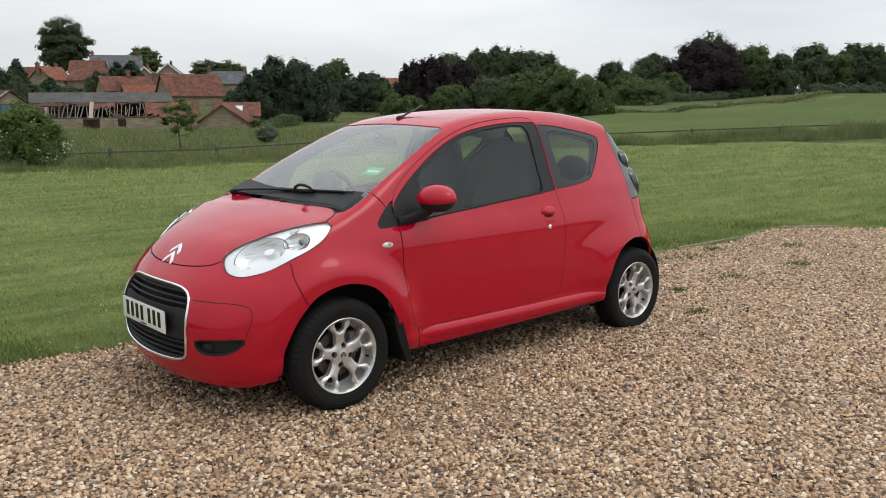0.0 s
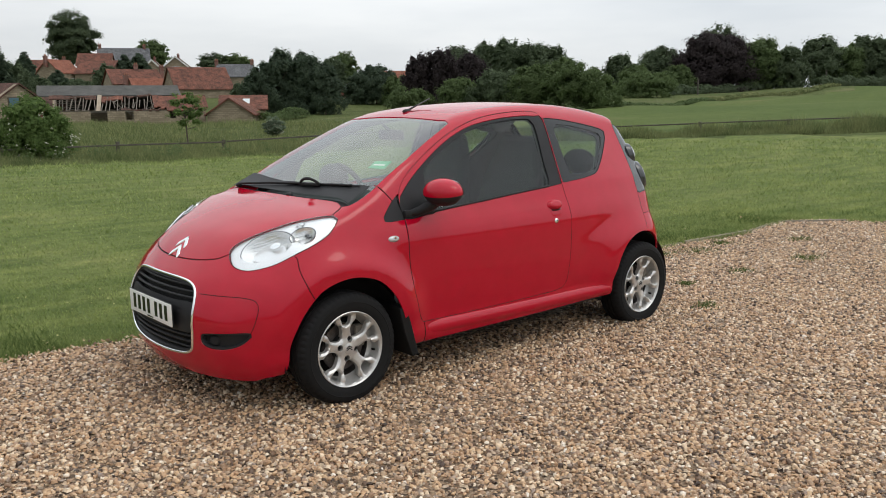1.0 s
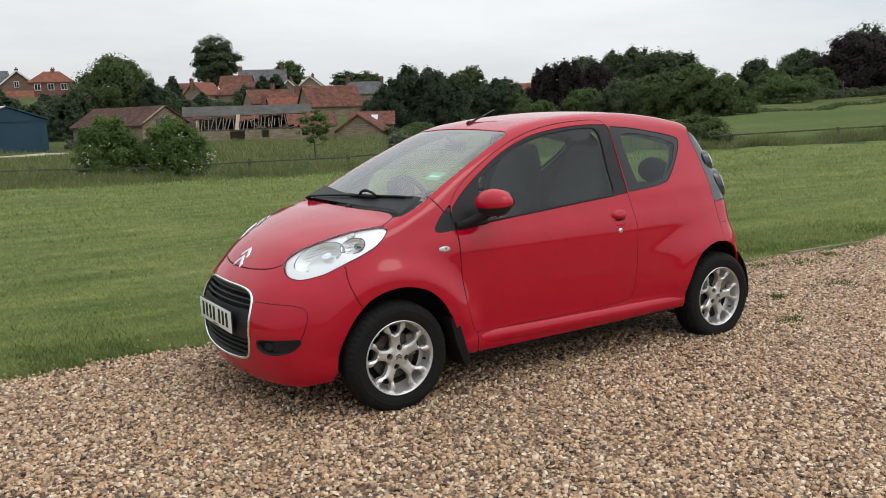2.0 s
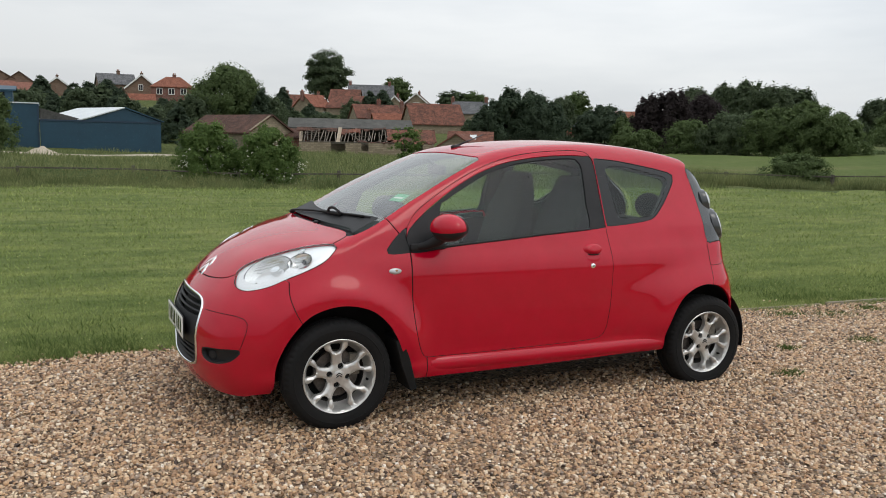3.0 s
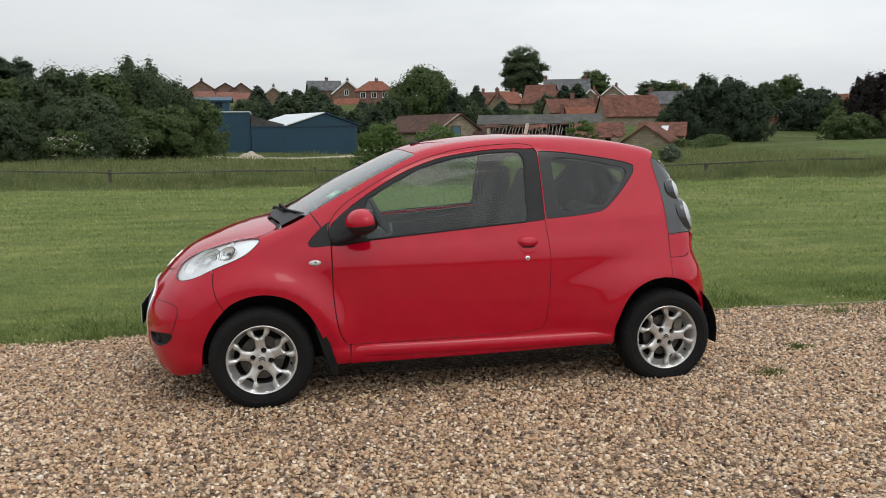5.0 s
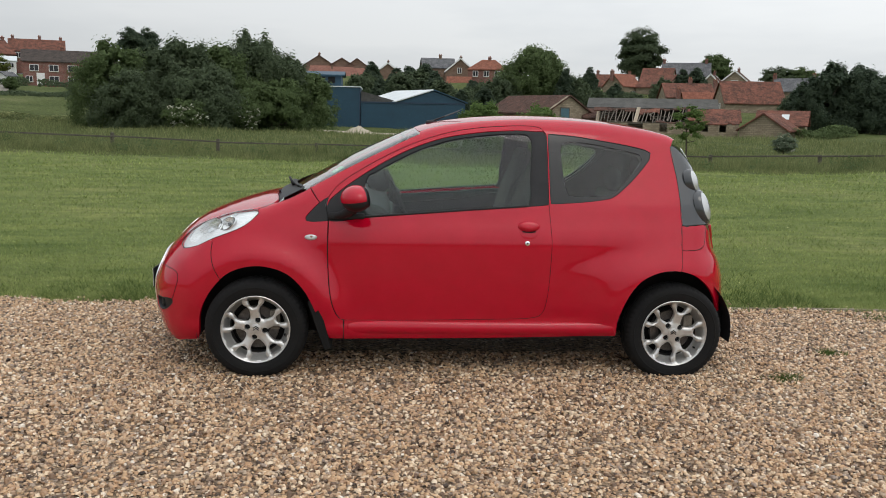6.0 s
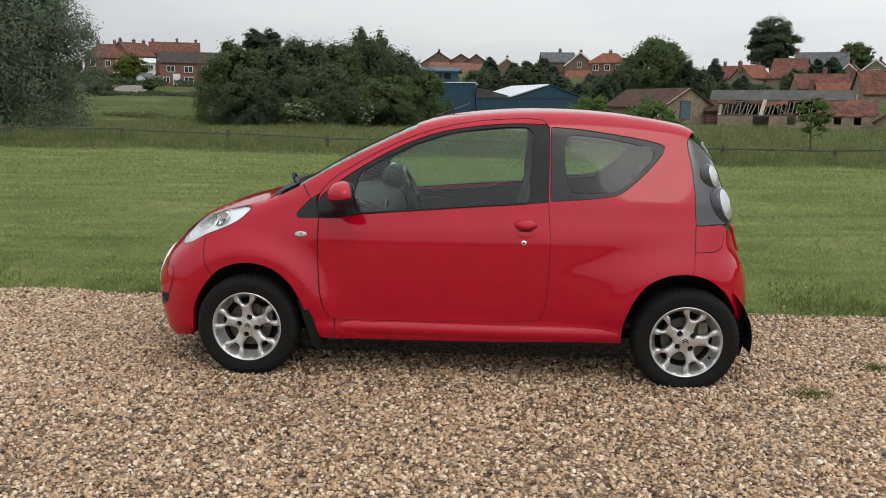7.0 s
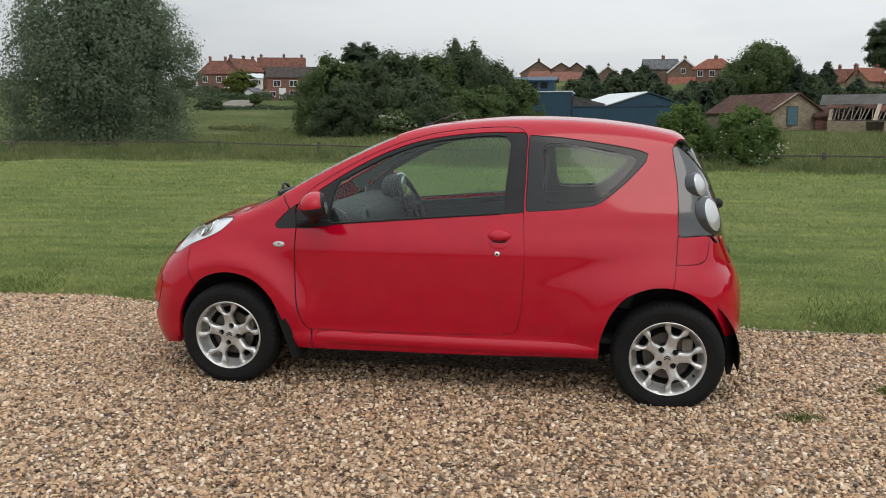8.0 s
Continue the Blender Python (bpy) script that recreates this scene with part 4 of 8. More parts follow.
def dome(name, frame4, rx, rz, height, mat, parent, label="", mirrored=False, rings=6, steps=28, foot=0.003, power=0.6):
    """A low rounded oval pad that stands on the skin."""
    p, n, ax, up = frame4
    v, f = [], []
    for i in range(rings + 1):
        s = i / rings
        for k in range(steps):
            a = 2 * math.pi * k / steps
            v.append(p + (ax * rx * math.cos(a) + up * rz * math.sin(a)) * s + n * (-foot + (height + foot) * (1 - s**4) ** power))
    v = np.array(v)
    for i in range(rings):
        for k in range(steps):
            k2 = (k + 1) % steps
            f.append((i * steps + k, i * steps + k2, (i + 1) * steps + k2, (i + 1) * steps + k))
    if mirrored:
        v = v * (1, -1, 1)
    me = mesh_of(name, v, f, mat)
    bm = bmesh.new()
    bm.from_mesh(me)
    bmesh.ops.remove_doubles(bm, verts=bm.verts, dist=1e-6)
    bmesh.ops.recalc_face_normals(bm, faces=bm.faces)
    bm.to_mesh(me)
    bm.free()
    return put_part(name, me, parent, label)


def blob(radii, turn, rows=14, cols=24, cut=None):
    """An ellipsoid, turned; cut: an x beyond which it is flattened."""
    bm = bmesh.new()
    bmesh.ops.create_uvsphere(bm, u_segments=cols, v_segments=rows, radius=1.0)
    bmesh.ops.scale(bm, vec=radii, verts=bm.verts)
    if cut is not None:
        for v in bm.verts:
            v.co.x = min(v.co.x, cut)
    bmesh.ops.transform(bm, matrix=turn, verts=bm.verts)
    return bm


SIDES = ((1, False), (-1, True))


def seam(name, line, s=1, r=0.0022, sink=0.0018, closed=False, parent=None):
    """A dark gap between two panels."""
    p = np.array(line)
    return tube(name, (p - skin_normal(p) * sink) * (1, s, 1), r, dark_void, parent or car, "", 6, closed=closed)


seam("bonnet_gap", np.concatenate([flip_y(bonnet_lip)[::-1], bonnet_lip[1:]]))
for s, far in SIDES:
    seam("door_gap", door_loop, s, 0.0021, 0.0020, closed=True)
    seam("lamp_gap", lamp_loop, s, 0.0024, 0.0016, closed=True)
    seam("bonnet_side_gap", bonnet_side, s, 0.0022, 0.0012)
    seam("wing_gap", seam_f, s, 0.0016, 0.0008)
    seam("pillar_gap", fender_top_seam, s, 0.0022, 0.0012)
    seam("quarter_gap", quarter_loop, s, 0.0028, closed=True)
    seam("tail_gap", tail_lamp_loop, s, 0.0028, closed=True)
    seam("bumper_gap", seam_r, s, 0.0018, 0.0009)
    seam("corner_gap", corner_panel, s, 0.0016, 0.0008, closed=True)
# headlamps: pale bowl behind a clear lens, with two reflectors
for s, far in SIDES:
    lamp = cut_panel("headlamp", [lamp_loop], lamp_way, lamp_white, car, "clear swept-back headlamp with silver reflectors", shrink=0.004, mirrored=far, lift=-0.040, edge=False)
    lens = cut_panel("lens", [lamp_loop], lamp_way, lens_glass, lamp, "clear curved lens", shrink=0.001, mirrored=far, lift=0.005, edge=False)
    lens.visible_shadow = False
    bowls = (("main_reflector", (-0.300, -0.535, 0.775), 0.080, 1.62, 24, bowl_grey), ("side_reflector", (-0.150, -0.620, 0.812), 0.044, 1.40, 20, bowl_grey), ("marker_reflector", (-0.135, -0.572, 0.868), 0.017, 1.30, 30, silver_bowl))
    holes = []
    seats = []
    for _, c, r, stretch, roll, _ in bowls:
        c = to_skin(*lamp_way[1](lamp_way[0](np.array([c]))))
        n = skin_normal(c)[0] * 0.35 + np.array((-0.62, -0.50, 0.52)) * 0.65
        seats.append((c[0] - n * (0.013 + r * 0.13), n / np.linalg.norm(n)))
        c = c[0]
        across = Vector(n).normalized().to_track_quat("Z", "Y") @ Vector((math.cos(math.radians(roll)), math.sin(math.radians(roll)), 0))
        mid, tip = lamp_way[0](np.array([c, np.array(c) + np.array(across) * 0.05]))
        u = (tip - mid) / np.linalg.norm(tip - mid)
        ring = np.linspace(0, 2 * math.pi, 40, endpoint=False)
        oval = mid + np.cos(ring)[:, None] * u * r * stretch * 0.98 + np.sin(ring)[:, None] * np.array((-u[1], u[0])) * r * 0.94
        holes.append(to_skin(*lamp_way[1](oval)))
    cut_panel("bezel", [to_skin(*lamp_way[1](grow(lamp_flat, -0.002)))] + holes, lamp_way, lamp_white, lamp, "white inner frame", mirrored=far, lift=-0.010, thick=0.026)
    for (name, _, r, stretch, roll, mat), (c, look_way) in zip(bowls, seats):
        way = Vector((look_way[0], look_way[1] * s, look_way[2])).normalized()
        m = Matrix.Translation((c[0], c[1] * s, c[2])) @ way.to_track_quat("Z", "Y").to_matrix().to_4x4() @ Matrix.Rotation(math.radians(roll * s), 4, "Z") @ Matrix.Diagonal((stretch, 1, 1, 1))
        bowl = turned(name, [(0.0, -0.018 - r * 0.20), (r * 0.4, -0.015 - r * 0.15), (r * 0.75, -0.007 - r * 0.05), (r, 0.010), (r * 1.04, 0.011), (r * 1.07, 0.003)], mat, lamp, "", 28, "z")
        bowl.data.transform(m)
        if r > 0.03:
            turns = np.linspace(0, 2 * math.pi, 36, endpoint=False)
            rim = tube("reflector_rim", [(r * 1.03 * math.cos(q), r * 1.03 * math.sin(q), 0.010) for q in turns], 0.0017, smoke_lens, lamp, "thin dark rim", 8, closed=True)
            rim.data.transform(m)
        bulb = turned("bulb_shield", [(0.0, 0.008), (r * 0.20, 0.006), (r * 0.23, -0.004), (r * 0.2, -0.016)], chrome if r > 0.05 else smoke_lens, lamp, "", 16, "z")
        if r < 0.03:
            bulb.data.transform(Matrix.Diagonal((0.7, 0.7, 0.7, 1)))
        bulb.data.transform(m @ Matrix.Translation((r * 0.3 * s, 0, 0)))
        for k in range(3 if r > 0.03 else 0):
            fin = box_bm((r * (1.45 - 0.3 * k), 0.0022, 0.003), (-r * 0.15, r * (0.62 - 0.16 * k), -0.001 - 0.002 * k))
            bmesh.ops.transform(fin, matrix=m, verts=fin.verts)
            part("reflector_fin", fin, silver_bowl, lamp, "", False)

# tail lamps: smoked housings with two bulging pale lenses
for s, far in SIDES:
    lamp = cut_panel("tail_lamp", [tail_lamp_loop], side_way, smoke_lens, car, "smoked grey tail lamp with two pale round lenses", shrink=0.002, mirrored=far)
    for c, r in (((2.488, -0.556, 1.100), 0.058), ((2.552, -0.594, 0.955), 0.080)):
        way = Vector((0.80, -0.52 * s, 0.32)).normalized()
        m = Matrix.Translation(Vector((c[0], c[1] * s, c[2])) - way * 0.007 + Vector((0, 0.008 * s, 0))) @ way.to_track_quat("Z", "Y").to_matrix().to_4x4() @ Matrix.Diagonal((0.98, 1.20, 1, 1))
        pod = turned("lens_pod", [(r * 0.89, 0.004), (r * 0.97, 0.002), (r * 1.04, -0.006), (r * 1.12, -0.020), (r * 1.16, -0.036), (r * 0.8, -0.058), (0.0, -0.072)], smoke_lens, lamp, "smoked dome round the lens", 32, "z")
        pod.data.transform(m)
        eye = turned("round_lens", [(0.0, 0.021), (r * 0.4, 0.019), (r * 0.7, 0.012), (r * 0.90, 0.003), (r * 0.96, -0.006)], pale_lens, lamp, "pale clear lens", 32, "z")
        eye.data.transform(m)
    red = line_side([(2.588, 0.838), (2.612, 0.78), (2.640, 0.72), (2.655, 0.69)])
    tube("reflector", (red + skin_normal(red) * 0.002) * (1, s, 1), 0.009, red_lens, lamp, "red reflector strip", 8, flat=1.4)

# grille, number plate, badge, fog recesses
grille = cut_panel("grille", [grille_loop], front_way, dark_void, car, "black slatted grille in a chrome frame", lift=-0.055, edge=False)
tube("chrome_frame", grille_loop + skin_normal(grille_loop) * 0.002, 0.0075, chrome, grille, "chrome surround", 10, closed=True)
inner = grow(front_way[0](grille_loop), -0.012)
inner_loop = to_skin(*front_way[1](inner))
cut_panel("frame_liner", [grille_loop, inner_loop], front_way, black_plastic, grille, "", lift=-0.004, thick=0.05)


def grille_half_width(z):
    """Half the grille's opening at a height."""
    return float(np.interp(z, [0.27, 0.29, 0.30, 0.34, 0.44, 0.52, 0.58, 0.612, 0.628], [0.15, 0.28, 0.335, 0.352, 0.364, 0.360, 0.338, 0.285, 0.1]))


for z in (0.600, 0.574, 0.548, 0.366, 0.338, 0.310):
    w = grille_half_width(z)
    bar = on_front(np.stack([np.linspace(-w, w, 24), np.full(24, z)], -1))
    tube("slat", bar + np.array((0.016, 0, 0)), 0.0085, black_plastic, grille, "", 8, flat=0.7)
plate_zone = on_front(along([(0.0, 0.530), (0.2, 0.529), (0.355, 0.525), (0.362, 0.44), (0.352, 0.388), (0.2, 0.382), (0.0, 0.381), (-0.2, 0.382), (-0.352, 0.388), (-0.362, 0.44), (-0.355, 0.525), (-0.2, 0.529)], 0.03))
cut_panel("plate_panel", [plate_zone], front_way, black_plastic, grille, "smooth black plate panel", lift=-0.006, thick=0.02)
plate = part("number_plate", box_bm((0.008, 0.52, 0.111), (-0.672, 0.0, 0.458), bevel=0.003), plate_white, grille, "white front number plate with black bars")
part("plate_edge", box_bm((0.006, 0.526, 0.117), (-0.6695, 0.0, 0.458), bevel=0.002), black_plastic, plate, "thin dark edge")
for k in range(7):
    y = 0.205 - k * 0.060 - (0.030 if k > 3 else 0)
    part("plate_bar", box_bm((0.002, 0.032, 0.075), (-0.6765, y - 0.012, 0.462)), black_gloss, plate, "", False)
part("plate_mark", box_bm((0.002, 0.07, 0.006), (-0.6765, 0.0, 0.411)), black_gloss, plate, "", False)
for x in (-0.526, -0.484):
    k = 0.047
    flat_c = np.array([(x + 0.038, 0.0), (x + 0.002, k), (x - 0.015, k), (x + 0.019, 0.0), (x - 0.015, -k), (x + 0.002, -k)])
    pts = []
    for i in range(6):
        a, b = flat_c[i], flat_c[(i + 1) % 6]
        pts += [a + (b - a) * j / 4 for j in range(4)]
    cut_panel("badge_chevron", [on_top(pts)], top_way, chrome, car, "chrome chevron", step=0.01, lift=0.005, thick=0.007)
for s, far in SIDES:
    fog = cut_panel("fog_recess", [fog_loop], front_way, black_plastic, car, "black lower bumper recess", mirrored=far, lift=-0.030, shrink=-0.004, edge=False)
    cut_panel("recess_wall", [fog_loop, to_skin(*front_way[1](grow(front_way[0](fog_loop), -0.006)))], front_way, black_plastic, fog, "", mirrored=far, lift=-0.003, thick=0.03)
    dome("fog_blank", (np.array((-0.560, -0.475, 0.362)), np.array((-0.85, -0.5, 0)), np.array((0.5, -0.85, 0)), np.array((0, 0, 1.0))), 0.032, 0.028, 0.008, black_plastic, fog, "round black fog lamp blank", far)
    edge_line = on_front(along([(-0.385, 0.575), (-0.50, 0.575), (-0.600, 0.574), (-0.655, 0.560), (-0.672, 0.52), (-0.668, 0.46), (-0.657, 0.420)], 0.015, closed=False))
    tube("bumper_seam", (edge_line + skin_normal(edge_line) * 0.0006) * (1, s, 1), 0.0014, dark_void, car, "thin dark bumper seam", 6)

# cowl, wiper, aerial, sticker, inner mirror
foot_line = line_top([(0.115, -0.62), (0.128, -0.545), (0.118, -0.45), (0.09, -0.25), (0.08, 0.0)])
cowl_loop = join(bonnet_rear[::-1], foot_line, flip_y(foot_line)[::-1], flip_y(bonnet_rear))
cut_panel("cowl", [cowl_loop], top_way, black_plastic, car, "black plastic scuttle panel", lift=-0.012, step=0.02)
band_in = line_top([(0.262, -0.606), (0.250, -0.54), (0.220, -0.40), (0.190, -0.25), (0.162, 0.0)])
cut_panel("screen_band", [join(foot_line, flip_y(foot_line)[::-1], flip_y(band_in), band_in[::-1])], top_way, black_plastic, car, "black band along the windscreen's foot", lift=0.009, step=0.02, edge=False)
wiper = tagged(new("wiper"), "single black windscreen wiper")
wiper.parent = car


def over_glass(pairs, up):
    p = on_top(along(pairs, 0.02, closed=False))
    return p + skin_normal(p) * up


tube("blade", over_glass([(0.150, 0.10), (0.160, -0.05), (0.190, -0.30), (0.238, -0.55)], 0.008), 0.0060, black_plastic, wiper, "rubber blade", 8, flat=1.6)
tube("blade_frame", over_glass([(0.152, 0.02), (0.158, -0.10), (0.180, -0.28), (0.222, -0.50)], 0.018), 0.0060, black_plastic, wiper, "", 8)
tube("arm", over_glass([(0.112, 0.50), (0.120, 0.25), (0.138, 0.0), (0.156, -0.17)], 0.022), 0.0070, black_plastic, wiper, "", 8)
part("pivot", blob((0.018, 0.024, 0.013), Matrix.Translation(on_top([(0.108, 0.51)])[0] + np.array((0, 0, 0.014)))), black_plastic, wiper)
# open bridge that holds the blade
span = np.linspace(0, 1, 14)
bridge = on_top(np.stack([0.150 + 0.020 * span, -0.135 - 0.150 * span], -1))
tube("bridge", bridge + skin_normal(bridge) * (0.022 + 0.034 * np.sin(math.pi * span) ** 0.6)[:, None], 0.0080, black_plastic, wiper, "", 8)
tube("bridge_foot", bridge + skin_normal(bridge) * 0.020, 0.0100, black_plastic, wiper, "", 8)
part("washer_jet", blob((0.018, 0.022, 0.012), Matrix.Translation((0.075, -0.12, 0.972))), black_plastic, car)
aerial = put_part("aerial", limbs_mesh("aerial", [[(0.985, 0.0, 1.400, 0.010), (1.02, 0.0, 1.418, 0.006), (1.07, 0.0, 1.437, 0.0045)]], black_plastic), car, "short slanting roof aerial")
put_part("aerial_tip", limbs_mesh("aerial_tip", [[(1.07, 0.0, 1.437, 0.0042), (1.12, 0.0, 1.457, 0.0040), (1.165, 0.0, 1.475, 0.0032)]], trim_grey), aerial, "pale upper rod")
part("aerial_foot", blob((0.034, 0.018, 0.016), Matrix.Translation((0.985, 0.0, 1.398))), black_plastic, aerial)
note = on_top([(0.425, -0.462)])[0]
n_note = Vector(skin_normal(note[None])[0])
place_note = Matrix.Translation(Vector(note) - n_note * 0.012) @ n_note.to_track_quat("Z", "Y").to_matrix().to_4x4()
sticker = part("sticker", box_bm((0.115, 0.070, 0.002), turn=place_note), sticker_green, car, "green paper sticker inside the windscreen", False)
part("sticker_band", box_bm((0.080, 0.012, 0.002), turn=place_note @ Matrix.Translation((0.0, -0.004, 0.002))), sticker_pale, sticker, "pale band", False)
mirror_in = part("inner_mirror", box_bm((0.03, 0.22, 0.06), (0.86, 0.0, 1.262), bevel=0.012), black_plastic, car, "black rear-view mirror")
tube("mirror_stalk", [(0.86, 0, 1.28), (0.80, 0, 1.325)], 0.008, black_plastic, mirror_in)

# doors: handle, lock, mirror; side repeaters
for s, far in SIDES:
    door = [o for o in car.children if o.name.startswith("door")][0 if not far else 1]
    dome("handle_recess", spot(1.493, 0.824), 0.066, 0.046, 0.001, paint, door, "dished red recess", far, power=0.4)
    handle = dome("handle", spot(1.493, 0.848), 0.064, 0.033, 0.022, paint, door, "red pull handle", far)
    grip = line_side([(1.456, 0.820), (1.493, 0.816), (1.530, 0.820)], 0.01)
    tube("grip_shadow", (grip + skin_normal(grip) * 0.004) * (1, s, 1), 0.0032, dark_void, handle, "", 6)
    lock = dome("lock", spot(1.484, 0.757), 0.016, 0.016, 0.006, chrome, door, "silver key lock", far, steps=20)
    dome("key_slot", (lambda q: (q[0] + q[1] * 0.0055, *q[1:]))(spot(1.484, 0.757)), 0.007, 0.007, 0.0012, dark_void, lock, "", far, 3, 14)
    rep = dome("side_repeater", spot(0.300, 0.778), 0.036, 0.017, 0.009, pale_lens, car, "pale oval indicator lens", far)
    dome("amber_bulb", (lambda q: (q[0] + q[1] * 0.0085, *q[1:]))(spot(0.304, 0.780)), 0.010, 0.008, 0.0012, amber, rep, "", far, 3, 14)
    m = Matrix.Translation((0.548, -0.835 * s, 1.000)) @ Matrix.Rotation(radians(14 * s), 4, "Z") @ Matrix.Rotation(radians(-8), 4, "Y")
    shell = part("door_mirror", blob((0.080, 0.110, 0.069), m, 18, 30, cut=0.052), black_plastic, door, "black door mirror with a red cap")
    cap = blob((0.0830, 0.1130, 0.0720), Matrix.Identity(4), 24, 36, cut=0.036)
    drop = [v for v in cap.verts if v.co.z < -0.014]
    bmesh.ops.delete(cap, geom=drop, context="VERTS")
    bmesh.ops.delete(cap, geom=[f for f in cap.faces if all(v.co.x > 0.0355 for v in f.verts)], context="FACES")
    bmesh.ops.transform(cap, matrix=m, verts=cap.verts)
    part("mirror_cap", cap, paint, shell, "glossy red cap")
    part("mirror_glass", blob((0.004, 0.095, 0.058), m @ Matrix.Translation((0.053, 0, 0))), chrome, shell, "silver mirror glass")
    arm = [(0.430, -0.712 * s, 0.893, 0.016), (0.480, -0.735 * s, 0.905, 0.024), (0.525, -0.775 * s, 0.935, 0.030), (0.545, -0.815 * s, 0.965, 0.028)]
    put_part("mirror_arm", limbs_mesh("mirror_arm", [arm], black_plastic, 12), shell, "")
    part("mirror_foot", box_bm((0.20, 0.03, 0.035), (0.490, -0.712 * s, 0.893), bevel=0.012), black_plastic, shell)
    lip = line_side([(0.575, 0.890), (0.9, 0.913), (1.2, 0.936), (1.494, 0.956)])
    tube("window_seal", (lip + skin_normal(lip) * 0.001) * (1, s, 1), 0.006, black_plastic, door, "black rubber seal", 8)
    for name, x0, line in (("sill_seam", 0.477, [(0.477, 0.315), (0.477, 0.26), (0.477, 0.214)]),):
        q = line_side(line, 0.02)
        tube(name, (q + skin_normal(q) * 0.0004) * (1, s, 1), 0.0018, dark_void, car, "", 6)
    # rounded sill under the door
    sill = line_side([(0.50, 0.283), (1.2, 0.279), (1.985, 0.275)], 0.02)
    ends = np.clip(np.minimum(sill[:, 0] - 0.49, 1.995 - sill[:, 0]) / 0.12, 0, 1)[:, None]
    tube("sill_moulding", (sill - skin_normal(sill) * (0.034 - 0.010 * ends)) * (1, s, 1), 0.034, paint, car, "rounded glossy red sill", 24, flat=1.25)
    # added black bar imitates the shade into which the sill's foot fades
    part("sill_shade_bar", box_bm((1.52, 0.05, 0.045), (1.235, -0.690 * s, 0.222), bevel=0.008), black_plastic, car, "black bar imitating the shade under the sill")
    # mud flaps
    for name, outline, y0, y1 in (("front_mud_flap", [(0.285, 0.430), (0.330, 0.440), (0.372, 0.320), (0.412, 0.168), (0.372, 0.160), (0.322, 0.300)], -0.800, -0.62),
                                  ("rear_mud_flap", [(2.614, 0.352), (2.645, 0.348), (2.684, 0.340), (2.692, 0.290), (2.684, 0.205), (2.668, 0.137), (2.646, 0.135), (2.636, 0.200), (2.626, 0.300)], -0.80, -0.57)):
        bm = bmesh.new()
        skin_y = np.clip(on_side([(x, max(z, 0.26)) for x, z in outline])[:, 1] - 0.006, y0, -0.60)
        a = [bm.verts.new((x, y * s, z)) for (x, z), y in zip(outline, skin_y)]
        b = [bm.verts.new((x, y1 * s, z)) for x, z in outline]
        bm.faces.new(a)
        bm.faces.new(b[::-1])
        for i in range(len(outline)):
            j = (i + 1) % len(outline)
            bm.faces.new((a[j], a[i], b[i], b[j]))
        bmesh.ops.recalc_face_normals(bm, faces=bm.faces)
        bmesh.ops.bevel(bm, geom=bm.edges[:], offset=0.004, segments=1, affect="EDGES")
        part(name, bm, rubber, car, "black rubber mud flap")

# tail: spoiler lip, wiper stub
lip_t = on_top(along([(2.418, -0.28), (2.428, -0.2), (2.433, 0.0), (2.428, 0.2), (2.418, 0.28)], 0.03, closed=False))
tube("roof_spoiler", lip_t + np.array((-0.006, 0, -0.030)), 0.018, black_plastic, car, "black high-level spoiler", 10, flat=0.7)
part("rear_wiper_hub", blob((0.030, 0.030, 0.030), Matrix.Translation((2.630, -0.10, 0.965))), black_plastic, car)
part("tailgate_handle", blob((0.020, 0.16, 0.028), Matrix.Translation((2.690, 0.0, 0.70))), black_plastic, car)

# wheels


def polar(r, a):
    return (r * math.cos(a), r * math.sin(a))


def wheel_face(turn, bolts):
    """The outlines of the alloy's face: outer circle, five large windows, five small slots, four bolt holes."""
    loops = [[polar(0.1800, 2 * math.pi * k / 120) for k in range(120)]]
    for k in range(5):
        c = radians(turn + 36 + 72 * k)
        side_a = [(0.066, 11), (0.080, 17.5), (0.098, 21.5), (0.118, 21.5), (0.134, 18.0), (0.148, 14.5), (0.162, 14.5), (0.1715, 15.5)]
        ring = [polar(r, c - radians(d)) for r, d in side_a] + [polar(0.1745, c), ] + [polar(r, c + radians(d)) for r, d in side_a[::-1]] + [polar(0.062, c)]
        loops.append(along(ring, 0.006).tolist())
        q = radians(turn + 72 * k)
        slot = [(0.121, -5.5), (0.118, 0), (0.121, 5.5), (0.131, 9.5), (0.148, 10.5), (0.166, 11), (0.171, 7), (0.172, 0), (0.171, -7), (0.166, -11), (0.148, -10.5), (0.131, -9.5)]
        loops.append(along([polar(r, q + radians(d)) for r, d in slot], 0.006).tolist())
    for k in range(4):
        q = radians(bolts + 90 * k)
        b = polar(0.0485, q)
        loops.append([(b[0] + 0.0155 * math.cos(t), b[1] + 0.0155 * math.sin(t)) for t in np.linspace(0, 2 * math.pi, 14, endpoint=False)])
    return [np.array(l) for l in loops]


def face_height(p):
    """How far the alloy's face lies behind the tyre's side (y), by radius and nearness to a spoke's middle."""
    r = np.hypot(p[:, 0], p[:, 1])
    return np.interp(r, [0, 0.028, 0.060, 0.095, 0.130, 0.155, 0.170, 0.180], [0.024, 0.023, 0.028, 0.022, 0.014, 0.012, 0.013, 0.007])


